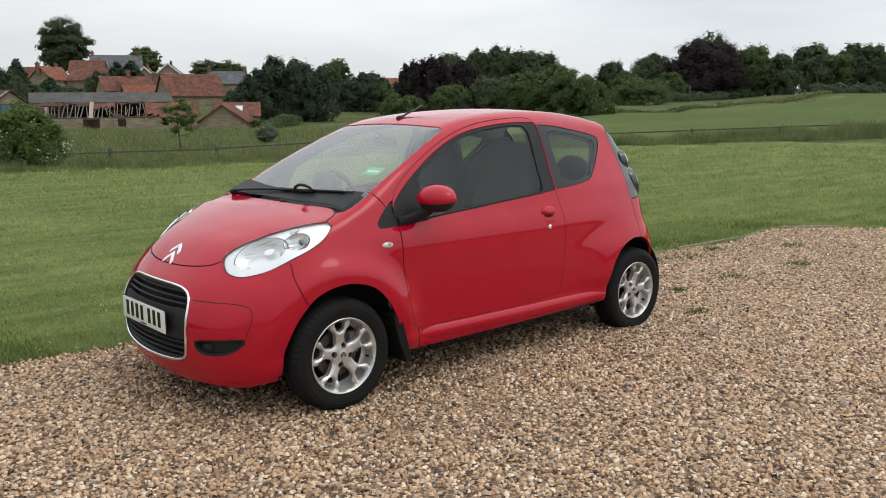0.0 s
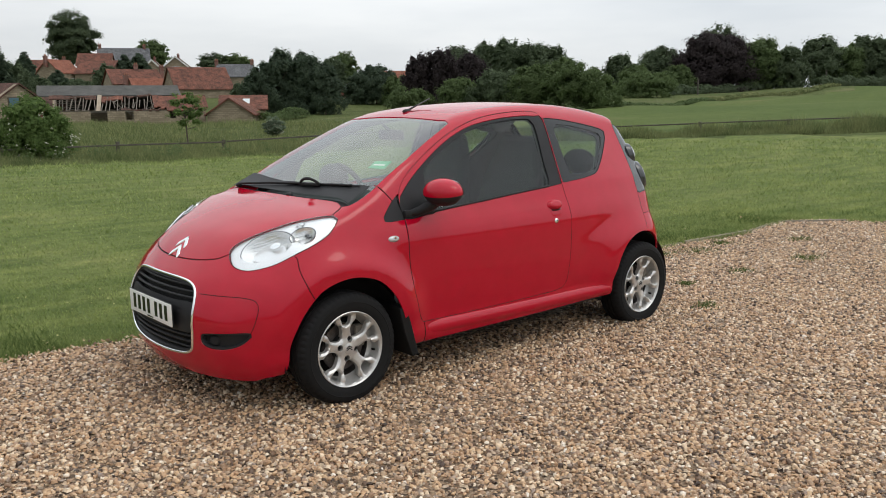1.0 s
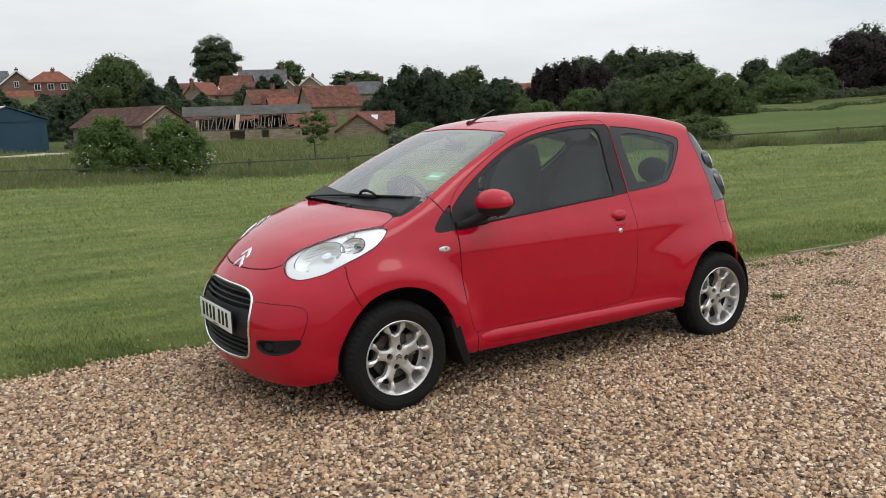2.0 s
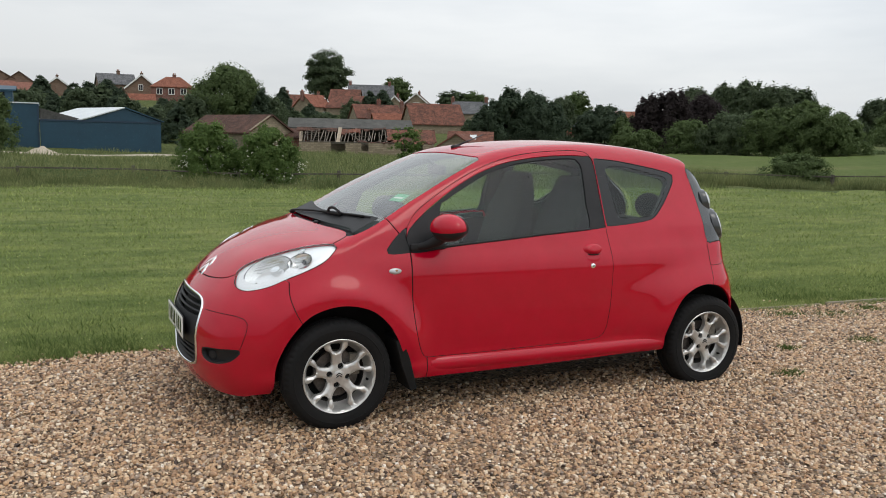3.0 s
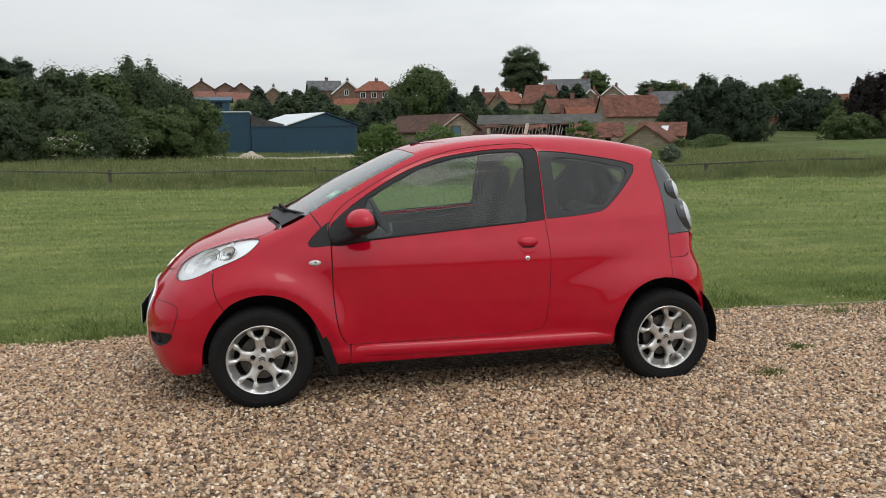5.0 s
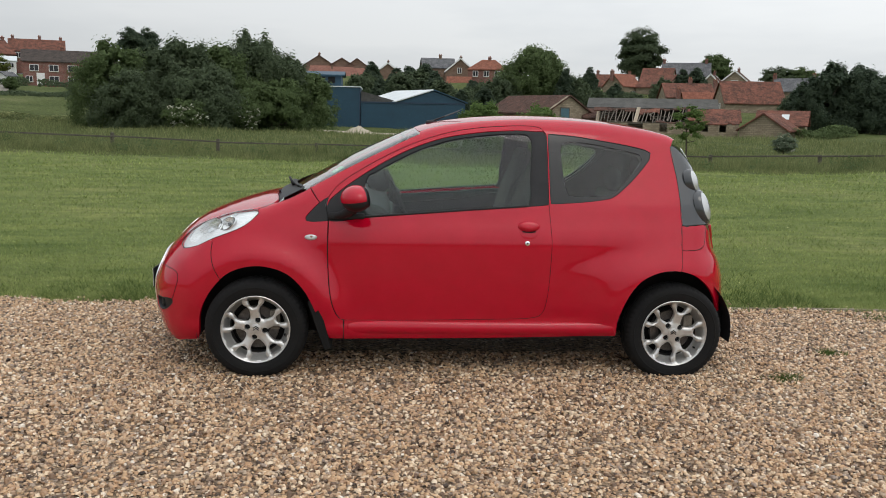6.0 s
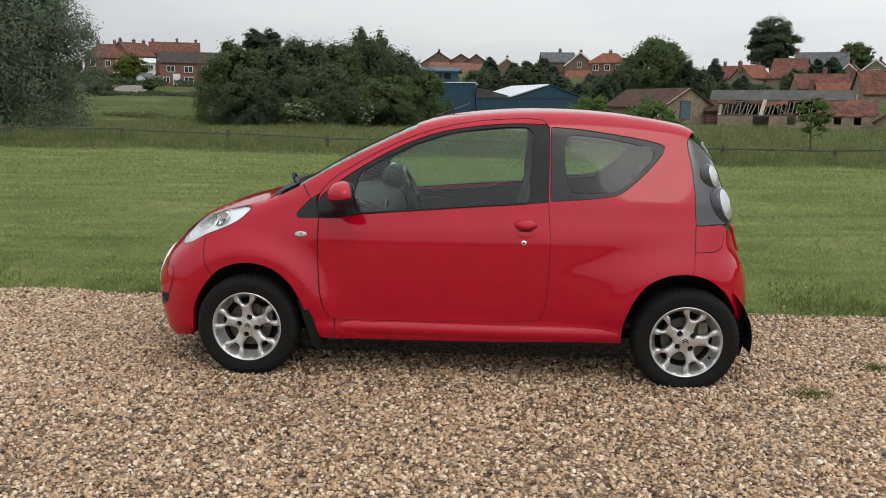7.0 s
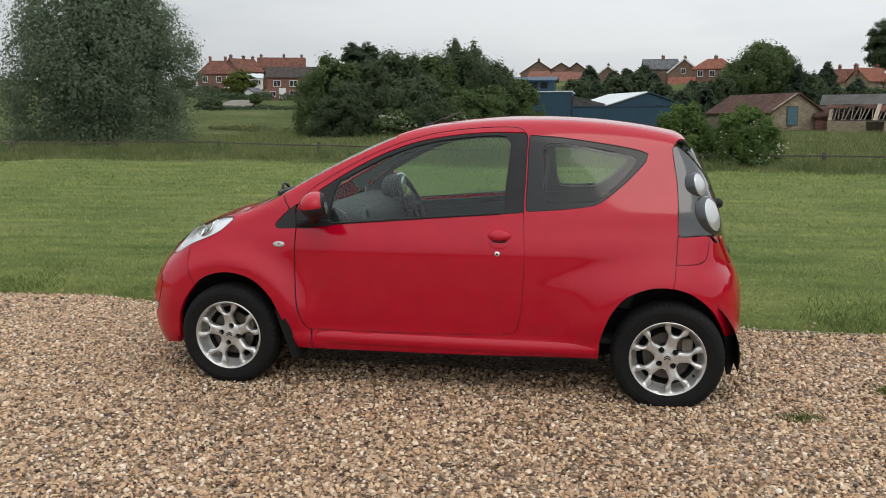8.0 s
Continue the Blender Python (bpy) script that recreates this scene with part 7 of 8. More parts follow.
def masonry(name, tones, mortar, width, height):
    m = material(name, tones[0], 0.9)
    co = node(m, "ShaderNodeTexCoord")
    sep = node(m, "ShaderNodeSeparateXYZ")
    link(m, co.outputs["Object"], sep.inputs["Vector"])
    add = node(m, "ShaderNodeMath", operation="ADD")
    link(m, sep.outputs["X"], add.inputs[0])
    link(m, sep.outputs["Y"], add.inputs[1])
    uv = node(m, "ShaderNodeCombineXYZ")
    link(m, add.outputs[0], uv.inputs["X"])
    link(m, sep.outputs["Z"], uv.inputs["Y"])
    brick = node(m, "ShaderNodeTexBrick", Scale=1.0)
    brick.inputs["Brick Width"].default_value, brick.inputs["Row Height"].default_value = width, height
    brick.inputs["Mortar Size"].default_value = height * 0.12
    brick.inputs["Color1"].default_value, brick.inputs["Color2"].default_value, brick.inputs["Mortar"].default_value = (*tones[0], 1), (*tones[1], 1), (*mortar, 1)
    link(m, uv.outputs[0], brick.inputs["Vector"])
    patch = ramp(m, noise_tex(m, 0.8, 4.0), [(0.3, (0.70, 0.68, 0.66)), (0.7, (1.0, 1.0, 1.0))])
    base_from(m, blend(m, brick.outputs["Color"], patch, 0.9, "MULTIPLY"))
    bump(m, brick.outputs["Fac"], 0.3, 0.02)
    return m


tile_red = roof_tiles("weathered_red_pantile", (0.085, 0.046, 0.036), (0.265, 0.108, 0.074))
tile_orange = roof_tiles("orange_pantile", (0.20, 0.078, 0.052), (0.31, 0.122, 0.078))
tile_brown = roof_tiles("brown_pantile", (0.065, 0.038, 0.030), (0.140, 0.072, 0.054))
tile_umber = roof_tiles("dark_umber_tile", (0.048, 0.040, 0.036), (0.100, 0.080, 0.070))
tile_pink = roof_tiles("faded_pink_tile", (0.22, 0.10, 0.075), (0.31, 0.15, 0.115))
slate = roof_tiles("grey_slate", (0.085, 0.088, 0.095), (0.19, 0.19, 0.195), 6.0)
fibre_roof = varied("mossy_grey_sheet_roof", (0.048, 0.048, 0.044), (0.125, 0.121, 0.112), 1.1, 0.9, 8, 0.2, 0.03, Specular_IOR_Level=0.15)
brick_red = masonry("red_brown_brick", ((0.17, 0.065, 0.050), (0.25, 0.095, 0.070)), (0.26, 0.20, 0.17), 0.45, 0.15)
brick_brown = masonry("brown_brick", ((0.16, 0.095, 0.065), (0.23, 0.14, 0.095)), (0.24, 0.19, 0.15), 0.45, 0.15)
stone = masonry("honey_rubble_stone", ((0.235, 0.190, 0.132), (0.36, 0.295, 0.210)), (0.23, 0.188, 0.132), 0.38, 0.17)
white_wood = varied("white_painted_joinery", (0.62, 0.62, 0.60), (0.80, 0.80, 0.78), 3.0, 0.5, 8, 0.05, 0.002)
dark_pane = material("dark_window_glass", (0.015, 0.017, 0.019), 0.08)
blue_sheet = varied("dark_blue_sheet_cladding", (0.007, 0.038, 0.066), (0.012, 0.058, 0.096), 0.4, 0.55, 6, 0.1, 0.01)
blue_trim = varied("deep_blue_trim", (0.008, 0.026, 0.052), (0.014, 0.040, 0.075), 0.8, 0.5, 6, 0.05, 0.01)
blue_door = varied("faded_blue_door_paint", (0.045, 0.105, 0.130), (0.075, 0.15, 0.18), 2.0, 0.7, 8, 0.1, 0.005)
pale_sheet = varied("pale_sheet_roof", (0.52, 0.56, 0.57), (0.66, 0.70, 0.70), 0.8, 0.5, 8, 0.05, 0.01)
old_timber = varied("grey_weathered_timber", (0.052, 0.046, 0.036), (0.13, 0.115, 0.090), 2.5, 0.95, 10, 0.4, 0.01, stretch=(1, 1, 4))
pot_clay = varied("clay_pot", (0.24, 0.10, 0.06), (0.34, 0.15, 0.09), 4.0, 0.85)
rafter_wood = varied("silvered_rafter_timber", (0.085, 0.072, 0.058), (0.20, 0.175, 0.145), 1.5, 0.95, 10, 0.3, 0.01)
pale_plank = varied("pale_bare_board", (0.24, 0.19, 0.135), (0.40, 0.33, 0.25), 1.5, 0.9, 8, 0.2, 0.01)
# near-black tone of the ruin's floor and back roof: its inner shade, painted
shade_timber = varied("shade_dark_timber", (0.020, 0.017, 0.014), (0.055, 0.046, 0.038), 1.5, 0.95, 10, 0.3, 0.01)
solar_blue = material("solar_panel_glass", (0.10, 0.12, 0.16), 0.15)


def prism(points, x0, x1):
    """A closed prism with an outline in (y, z), from x0 to x1."""
    bm = bmesh.new()
    a = [bm.verts.new((x0, y, z)) for y, z in points]
    b = [bm.verts.new((x1, y, z)) for y, z in points]
    bm.faces.new(a)
    bm.faces.new(b[::-1])
    for i in range(len(points)):
        j = (i + 1) % len(points)
        bm.faces.new((a[j], a[i], b[i], b[j]))
    bmesh.ops.recalc_face_normals(bm, faces=bm.faces)
    return bm


def gable_roof(name, length, depth, eaves, ridge, mat, parent, over=0.25, thick=0.14, hip=0.0):
    """A pitched roof with thickness, ridge along x; hip: how far the ridge stops short of the ends."""
    x, y = length / 2 + over, depth / 2 + over
    drop = (ridge - eaves) * over / (depth / 2)
    bm = bmesh.new()
    rows = []
    for up in (thick, 0.0):
        e, r = eaves - drop + up, ridge + up
        rows.append([bm.verts.new(q) for q in ((-x, -y, e), (x, -y, e), (x, y, e), (-x, y, e), (-x + hip, 0, r), (x - hip, 0, r))])
    for t, flip in ((rows[0], False), (rows[1], True)):
        for f in ((0, 1, 5, 4), (2, 3, 4, 5), (1, 2, 5), (3, 0, 4)):
            if len(f) == 3 and not hip:
                continue
            bm.faces.new([t[i] for i in (f[::-1] if flip else f)])
    ring = (0, 1, 2, 3) if hip else (0, 1, 5, 2, 3, 4)
    for i in range(len(ring)):
        a, b = ring[i], ring[(i + 1) % len(ring)]
        bm.faces.new((rows[0][b], rows[0][a], rows[1][a], rows[1][b]))
    bmesh.ops.recalc_face_normals(bm, faces=bm.faces)
    return part(name, bm, mat, parent, "", False)


def window(parent, x, y, z, w, h, turn=0.0, frame_mat=None, name="window", bars=1):
    """A window in a wall that faces -y (turn: degrees about z): frame, pane, glazing bars and sill."""
    m = Matrix.Translation((x, y, z)) @ Matrix.Rotation(radians(turn), 4, "Z")
    frame_mat = frame_mat or white_wood
    bm = bmesh.new()
    for sx, sz, px, pz in ((w, 0.09, 0, h / 2), (w, 0.09, 0, -h / 2), (0.09, h, -w / 2, 0), (0.09, h, w / 2, 0)):
        bmesh.ops.create_cube(bm, size=1.0, matrix=Matrix.Translation((px, -0.03, pz)) @ Matrix.Diagonal((sx + 0.09 * (sz == 0.09), 0.10, sz, 1)))
    for k in range(bars):
        bmesh.ops.create_cube(bm, size=1.0, matrix=Matrix.Translation((-w / 2 + w * (k + 1) / (bars + 1), -0.025, 0)) @ Matrix.Diagonal((0.07, 0.07, h, 1)))
    bmesh.ops.transform(bm, matrix=m, verts=bm.verts)
    win = part(name, bm, frame_mat, parent, "", False)
    pane = box_bm((w, 0.03, h), (0, 0, 0))
    bmesh.ops.transform(pane, matrix=m, verts=pane.verts)
    part("pane", pane, dark_pane, win, "", False)
    sill = box_bm((w + 0.2, 0.16, 0.07), (0, -0.06, -h / 2 - 0.08))
    bmesh.ops.transform(sill, matrix=m, verts=sill.verts)
    part("sill", sill, stone, win, "", False)
    return win


def chimney(parent, x, y, z, h, mat, w=0.62, d=0.5, pots=2):
    h = 0.75 * h
    bm = box_bm((w, d, h + 1.2), (x, y, z + h / 2 - 0.6))
    cap = box_bm((w + 0.14, d + 0.14, 0.14), (x, y, z + h - 0.07))
    me = bpy.data.meshes.new("cap")
    cap.to_mesh(me)
    cap.free()
    bm.from_mesh(me)
    ch = part("chimney", bm, mat, parent, "", False)
    for k in range(pots):
        px = x - w / 4 + k * w / 2 if pots > 1 else x
        pot = bmesh.new()
        bmesh.ops.create_cone(pot, cap_ends=True, segments=10, radius1=0.11, radius2=0.09, depth=0.3, matrix=Matrix.Translation((px, y, z + h + 0.14)))
        part("chimney_pot", pot, pot_clay, ch)
    return ch


def house(name, label, x, y, yaw, length, depth, base, eaves, ridge, wall, roof, windows=(), chimneys=(), door=None, hip=0.0, gable_windows=(), barge=False, group="village houses", category="house"):
    """A house with its ridge along its own x; its front faces its own -y. Heights are above the field; windows are (x, z, w, h)."""
    ob = thing(name, label, category, (x, y, base), group)
    ob.rotation_euler = (0, 0, radians(yaw))
    e, r, d = eaves - base, ridge - base, depth / 2
    outline = [(-d, -1.5), (d, -1.5), (d, e), (0, r), (-d, e)] if not hip else [(-d, -1.5), (d, -1.5), (d, e), (-d, e)]
    part("wall", prism(outline, -length / 2, length / 2), wall, ob, "", False)
    gable_roof("roof", length, depth, e, r, roof, ob, hip=hip)
    for wx, wz, ww, wh in windows:
        window(ob, wx, -d - 0.01, wz, ww, wh)
    for side, wy, wz, ww, wh in gable_windows:
        window(ob, side * (length / 2 + 0.01), wy, wz, ww, wh, 90 * side)
    for cx, ch in chimneys:
        chimney(ob, cx, 0, r - 0.1, ch, wall if wall is not stone else brick_red)
    if door:
        dx, dw, dh, mat = door
        dr = part("door", box_bm((dw, 0.08, dh), (dx, -d - 0.03, dh / 2)), mat, ob)
        part("door_frame", box_bm((dw + 0.24, 0.05, dh + 0.12), (dx, -d - 0.012, dh / 2 + 0.06)), white_wood, dr, "", False)
    if barge:
        for sx in (-1, 1):
            for sy in (-1, 1):
                run = math.hypot(d + 0.3, r - e)
                t = Matrix.Translation((sx * (length / 2 + 0.29), sy * d / 2, (e + r) / 2 + 0.05)) @ Matrix.Rotation(-sy * math.atan2(r - e, d), 4, "X")
                part("bargeboard", box_bm((0.05, run, 0.28), turn=t), white_wood, ob, "", False)
    return ob


# brick houses beyond the meadow
house("brick_house", "two-storey brown-roofed brick house with white windows and door", -57.3, 159.7, 20, 15.6, 7.0, 5.3, 9.5, 11.6, brick_red, tile_umber,
      [(-5.9, 3.0, 1.4, 1.1), (-2.7, 3.0, 1.5, 1.1), (0.5, 3.0, 1.7, 1.1), (4.6, 3.0, 1.7, 1.1), (-6.75, 1.0, 1.1, 1.0), (-2.7, 0.9, 1.6, 1.3), (0.5, 0.9, 1.8, 1.3), (4.8, 0.9, 1.6, 1.2)], [(-1.2, 1.0)], (-4.9, 1.1, 2.0, white_wood), category="house")
house("brick_house", "hip-roofed red brick house behind the garden tree", -86.8, 181.4, 22, 8.6, 8.0, 7.1, 11.7, 14.7, brick_red, tile_red, [(-2.6, 3.3, 1.0, 1.4), (0.4, 3.3, 1.0, 1.4), (2.6, 3.3, 1.0, 1.4), (2.4, 0.8, 1.9, 1.4)], [(-1.6, 1.3), (1.8, 1.3)], hip=3.0)
house("brick_house", "red-roofed brick house with its gable to the lane", -89.1, 200.2, 62, 7.6, 7.0, 8.8, 13.3, 16.4, brick_red, tile_red, [(-2.2, 3.4, 1.1, 1.2), (0.6, 3.4, 1.1, 1.2), (2.8, 3.4, 1.1, 1.2)], [(-3.4, 1.2), (0.5, 1.2), (3.4, 1.2)])
house("brick_house", "long red-tiled terrace on the rise with three chimneys", -82.2, 209.6, 20, 12.0, 7.0, 10.7, 14.4, 17.2, brick_red, tile_red, [(-4, 2.6, 1.8, 1.2), (0, 2.6, 1.8, 1.2)], [(-5.2, 1.1), (0.6, 1.3), (5.2, 1.1)])
house("conservatory", "white glazed garden building between the houses", -71.7, 167.7, 20, 2.8, 2.4, 8.6, 10.1, 10.85, white_wood, pale_sheet, [(-0.55, 0.6, 0.9, 0.8), (0.6, 0.6, 0.9, 0.8)], group="", category="outbuilding")
house("garden_shed", "low white garden shed by the drive", -64.4, 149.2, 70, 2.6, 2.0, 5.6, 6.6, 7.2, white_wood, slate, group="", category="outbuilding")
# terrace with three gables above the blue shed
for k, dx in enumerate((-4.05, 1.15, 4.62)):
    house("terrace_house", "brown brick terrace house with its gable to the field", -10.0 + dx, 199.0, 92, 9.0, (8.2, 5.2, 6.4)[k], 7.7, (11.5, 12.1, 11.3)[k], (14.15, 13.65, 13.65)[k], brick_brown, tile_brown, chimneys=[(-2.5, 1.0)] if k == 0 else ())
    house("terrace_porch_wing", "low faded-red-roofed wing of the terrace", -9.4 + dx, 192.6, 2, 5.6, 4.6, 7.2, 9.5, 11.7 - 0.2 * k, brick_red, tile_pink, hip=0.8, group="terrace wings")
house("brick_house", "small brown brick house with its gable to the field", 2.0, 195.0, 88, 8.0, 5.6, 7.7, 10.5, 12.55, brick_brown, slate, chimneys=[(-2.2, 1.0)], barge=True)
house("brick_house", "brown brick house with white bargeboards on its gable", 17.6, 181.9, 84, 9.0, 6.6, 6.6, 10.3, 13.05, brick_brown, slate, chimneys=[(-1.2, 1.0), (1.6, 1.0)], gable_windows=[(-1, 0.2, 4.0, 0.8, 1.1)], barge=True)
house("brick_house", "grey-roofed brick house behind its neighbour", 12.8, 185.9, 4, 7.0, 6.0, 7.1, 11.4, 13.5, brick_brown, slate, chimneys=[(0.6, 1.1)])
house("garage", "small orange-tiled brick garage among conifers", 15.6, 162.8, -6, 4.4, 4.0, 4.7, 6.9, 8.6, brick_red, tile_orange, group="", category="garage")
house("brick_house", "red brick house with a hipped orange roof", 22.1, 169.0, -14, 7.4, 6.4, 6.3, 10.4, 12.3, brick_red, tile_orange, [(-2.2, 3.2, 1.0, 1.1), (0.0, 3.2, 1.0, 1.1), (2.2, 3.2, 1.0, 1.1)], [(0.2, 0.9)], hip=2.6)
# old village
house("stone_cottage", "red-tiled stone cottage in the old village", 49.9, 175.7, -14, 8.4, 6.0, 4.4, 7.9, 10.3, stone, tile_red, [(-2, 2.2, 1.0, 1.1), (1.6, 2.2, 1.0, 1.1)], [(-3.4, 1.2), (3.2, 1.0)])
house("stone_cottage", "stone cottage with an orange pantile roof", 48.2, 163.1, 30, 5.0, 5.4, 4.2, 7.5, 9.8, stone, tile_orange, [(0.6, 1.8, 0.9, 1.0)], [(-2.9, 1.0)])
house("stone_cottage", "stone cottage with its gable to the lane", 54.7, 159.8, -50, 7.0, 5.6, 4.2, 7.4, 9.6, stone, tile_red, [(1.2, 1.6, 0.9, 0.9)], gable_windows=[(-1, 0.0, 2.4, 0.8, 0.9)])
house("slate_house", "grey slate-roofed house on the skyline", 70.3, 189.1, -18, 10.5, 6.5, 6.7, 10.9, 13.95, stone, slate, (), [(-4.9, 1.2), (4.4, 1.2)])
house("stone_cottage", "red-tiled cottage against the tall tree", 61.8, 182.5, -30, 6.6, 5.6, 6.0, 9.8, 12.25, stone, tile_red)
house("gabled_house", "house with white bargeboards on twin gables", 78.4, 179.3, 60, 8.0, 6.4, 6.7, 9.1, 11.75, stone, tile_brown, (), [(2.2, 1.2)], gable_windows=[(-1, 0.0, 2.6, 1.4, 0.9)], barge=True)
house("gabled_house", "small house with white bargeboards on its gable", 72.3, 177.6, 60, 6.0, 4.0, 7.0, 8.9, 10.85, stone, tile_brown, (), [(1.8, 1.2)], barge=True)
house("stone_barn", "long stone barn under a faded red pantile roof", 56.7, 123.0, -8, 8.7, 7.5, 0.7, 3.9, 7.1, stone, tile_red, (), (), gable_windows=[(-1, -0.6, 2.6, 0.7, 1.0)], category="barn", group="old barns")
house("stone_cottage", "stone cottage range with mottled red tiles", 51.4, 135.7, -5, 7.8, 6.2, 1.4, 4.9, 7.15, stone, tile_red, (), [(0.6, 1.3), (4.8, 1.0)])
house("stone_cottage", "low lean range under orange-red tiles", 51.7, 130.7, -6, 5.0, 4.6, 1.6, 3.6, 5.55, stone, tile_orange, (), [(-3.2, 1.0)])
house("slate_house", "stone house with a slate roof and small-paned windows", 75.1, 146.0, -34, 6.4, 6.0, 2.8, 6.6, 8.85, stone, slate, [(-2.0, 2.8, 1.0, 1.4), (-2.0, 0.6, 1.0, 1.4)], [(-3.4, 1.2), (3.2, 1.2)])
solar = house("brick_house", "low red-tiled house with solar panels on its roof", 90.0, 130.3, -36, 6.0, 6.0, 1.0, 3.4, 5.65, brick_red, tile_orange, [(1.2, 1.2, 0.9, 1.1)], [(-2.6, 0.9)])
for k in range(5):
    slope = math.atan2(2.3, 3.0)
    t = Matrix.Translation((-1.5 + k * 0.92, -1.55, 3.70)) @ Matrix.Rotation(slope, 4, "X")
    part("solar_panel", box_bm((0.86, 2.2, 0.06), turn=t), solar_blue, solar, "", False)
house("brick_house", "distant red-roofed house between the trees", 128.4, 163.7, -38, 8.0, 6.0, 4.1, 6.5, 9.0, brick_red, tile_orange)
# farm sheds
barn = house("stone_barn", "rubble stone barn with brown pantiles and a blue door", 16.92, 83.56, -64, 10.4, 5.6, -0.2, 1.75, 3.42, stone, tile_brown, category="barn", group="old barns")
loft = part("door", box_bm((0.10, 1.0, 1.62), (5.23, -0.55, 1.60)), blue_door, barn, "faded blue plank door", False)
part("door_frame", box_bm((0.06, 1.2, 1.76), (5.22, -0.55, 1.63)), old_timber, loft, "", False)
part("verge", box_bm((0.34, 2.9, 0.12), turn=Matrix.Translation((5.22, -1.43, 2.86)) @ Matrix.Rotation(math.atan2(1.67, 2.8), 4, "X")), stone, barn, "pale stone verge", False)
for k in range(4):
    part("step", box_bm((0.6, 0.42, 0.22 + 0.2 * k), (5.52, -1.75 + 0.32 * k, 0.0 + 0.1 * k)), stone, barn, "", False)

ruin = thing("ruined_cart_shed", "long low stone shed with a half-fallen roof and bare rafters", "barn", (28.25, 76.5, -0.45), "old barns")
ruin.rotation_euler = (0, 0, radians(-18.2))
RL, RE, RR, RD = 13.2, 1.40, 2.78, 4.6
HALF = RL / 2
for x0, x1, wall_mat in ((-HALF, -3.5, stone), (-2.1, -0.55, stone), (0.15, 3.3, stone), (3.9, 4.9, stone), (5.5, HALF, stone)):
    part("front_wall", prism([(-RD / 2 - 0.2, -1.0), (-RD / 2 + 0.2, -1.0), (-RD / 2 + 0.2, RE), (-RD / 2 - 0.2, RE)], x0, x1), wall_mat, ruin, "", False)
for x0, x1, top in ((-0.55, 0.15, 0.62), (3.3, 3.9, 0.7), (4.9, 5.5, 0.7)):
    part("wall_below_window", prism([(-RD / 2 - 0.19, -1.0), (-RD / 2 + 0.19, -1.0), (-RD / 2 + 0.19, top), (-RD / 2 - 0.19, top)], x0, x1), stone, ruin, "", False)
part("back_wall", prism([(RD / 2 - 0.2, -1.0), (RD / 2 + 0.2, -1.0), (RD / 2 + 0.2, RE + 0.4), (RD / 2 - 0.2, RE + 0.1)], -HALF, HALF), stone, ruin, "", False)
for sx in (-HALF, HALF - 0.3):
    part("end_wall", prism([(-RD / 2, -1.0), (RD / 2, -1.0), (RD / 2, RE), (0, RR), (-RD / 2, RE)], sx, sx + 0.3), stone, ruin, "", False)
part("lintel", box_bm((RL, 0.34, 0.16), (0, -RD / 2, RE - 0.02)), old_timber, ruin, "", False)
part("earth_floor", box_bm((RL - 0.6, RD - 0.5, 0.1), (0, 0, 0.0)), shade_timber, ruin, "", False)
slope = math.atan2(RR - RE, RD / 2)
run = math.hypot(RR - RE, RD / 2)


def sag(x):
    """How far the old ridge hangs at x."""
    return -0.13 * math.cos(1.1 * x / HALF) - 0.05 * math.sin(2.3 * x)


def ruin_slab(name, x0, x1, s0, s1, mat, front=True, thick=0.10):
    """A piece of the shed's roof from s0 (eaves) to s1 (ridge) along the slope."""
    q = -1 if front else 1
    drop = sag((x0 + x1) / 2)
    pts = []
    for s, up in ((s0, 0.04), (s1, 0.04), (s1, 0.04 + thick), (s0, 0.04 + thick)):
        pts.append((q * (RD / 2 + 0.25) * (1 - s), RE - 0.1 + (RR - RE + 0.1 + drop) * s + up))
    return part(name, prism(pts, x0, x1), mat, ruin, "", False)


def ragged_tiles(x0, x1, low, high, seed, mat):
    """Rows of pantiles that are left between x0 and x1, with a broken lower edge."""
    rng = random.Random(seed)
    x, gone = x0, low
    while x < x1 - 0.05:
        w = rng.uniform(0.24, 0.42)
        gone = min(max(gone + rng.uniform(-0.16, 0.16), low - 0.12), low + 0.25)
        ruin_slab("roof_tiles", x, min(x + w, x1), max(gone, 0.0), high, mat)
        x += w


ragged_tiles(2.0, 3.1, 0.22, 1.0, 3, tile_red)
ragged_tiles(3.1, HALF + 0.3, 0.0, 1.0, 4, tile_red)
ragged_tiles(-2.5, -0.6, 0.52, 1.0, 5, tile_red)
ragged_tiles(-0.6, 2.0, 0.86, 1.0, 6, tile_brown)
ragged_tiles(-HALF - 0.3, -2.9, 0.90, 1.0, 7, tile_brown)
ragged_tiles(-0.9, 2.6, 0.0, 0.06, 8, tile_brown)
for k in range(8):
    ruin_slab("back_roof", -HALF + k * RL / 8, -HALF + (k + 1) * RL / 8, 0.0, 1.0, shade_timber, False)
for k in range(27):
    rx = -HALF + 0.2 + k * 0.33
    rng = random.Random(k)
    long = run * (rng.uniform(0.85, 1.0) if rng.random() < 0.8 else rng.uniform(0.45, 0.7))
    t = Matrix.Translation((rx + rng.uniform(-0.06, 0.06), -RD / 4, (RE + RR + sag(rx)) / 2 + rng.uniform(-0.05, 0.04))) @ Matrix.Rotation(rng.uniform(-0.20, 0.06), 4, "Z") @ Matrix.Rotation(slope, 4, "X")
    part("rafter", box_bm((0.075, long, 0.10), turn=t), rafter_wood, ruin, "", False)
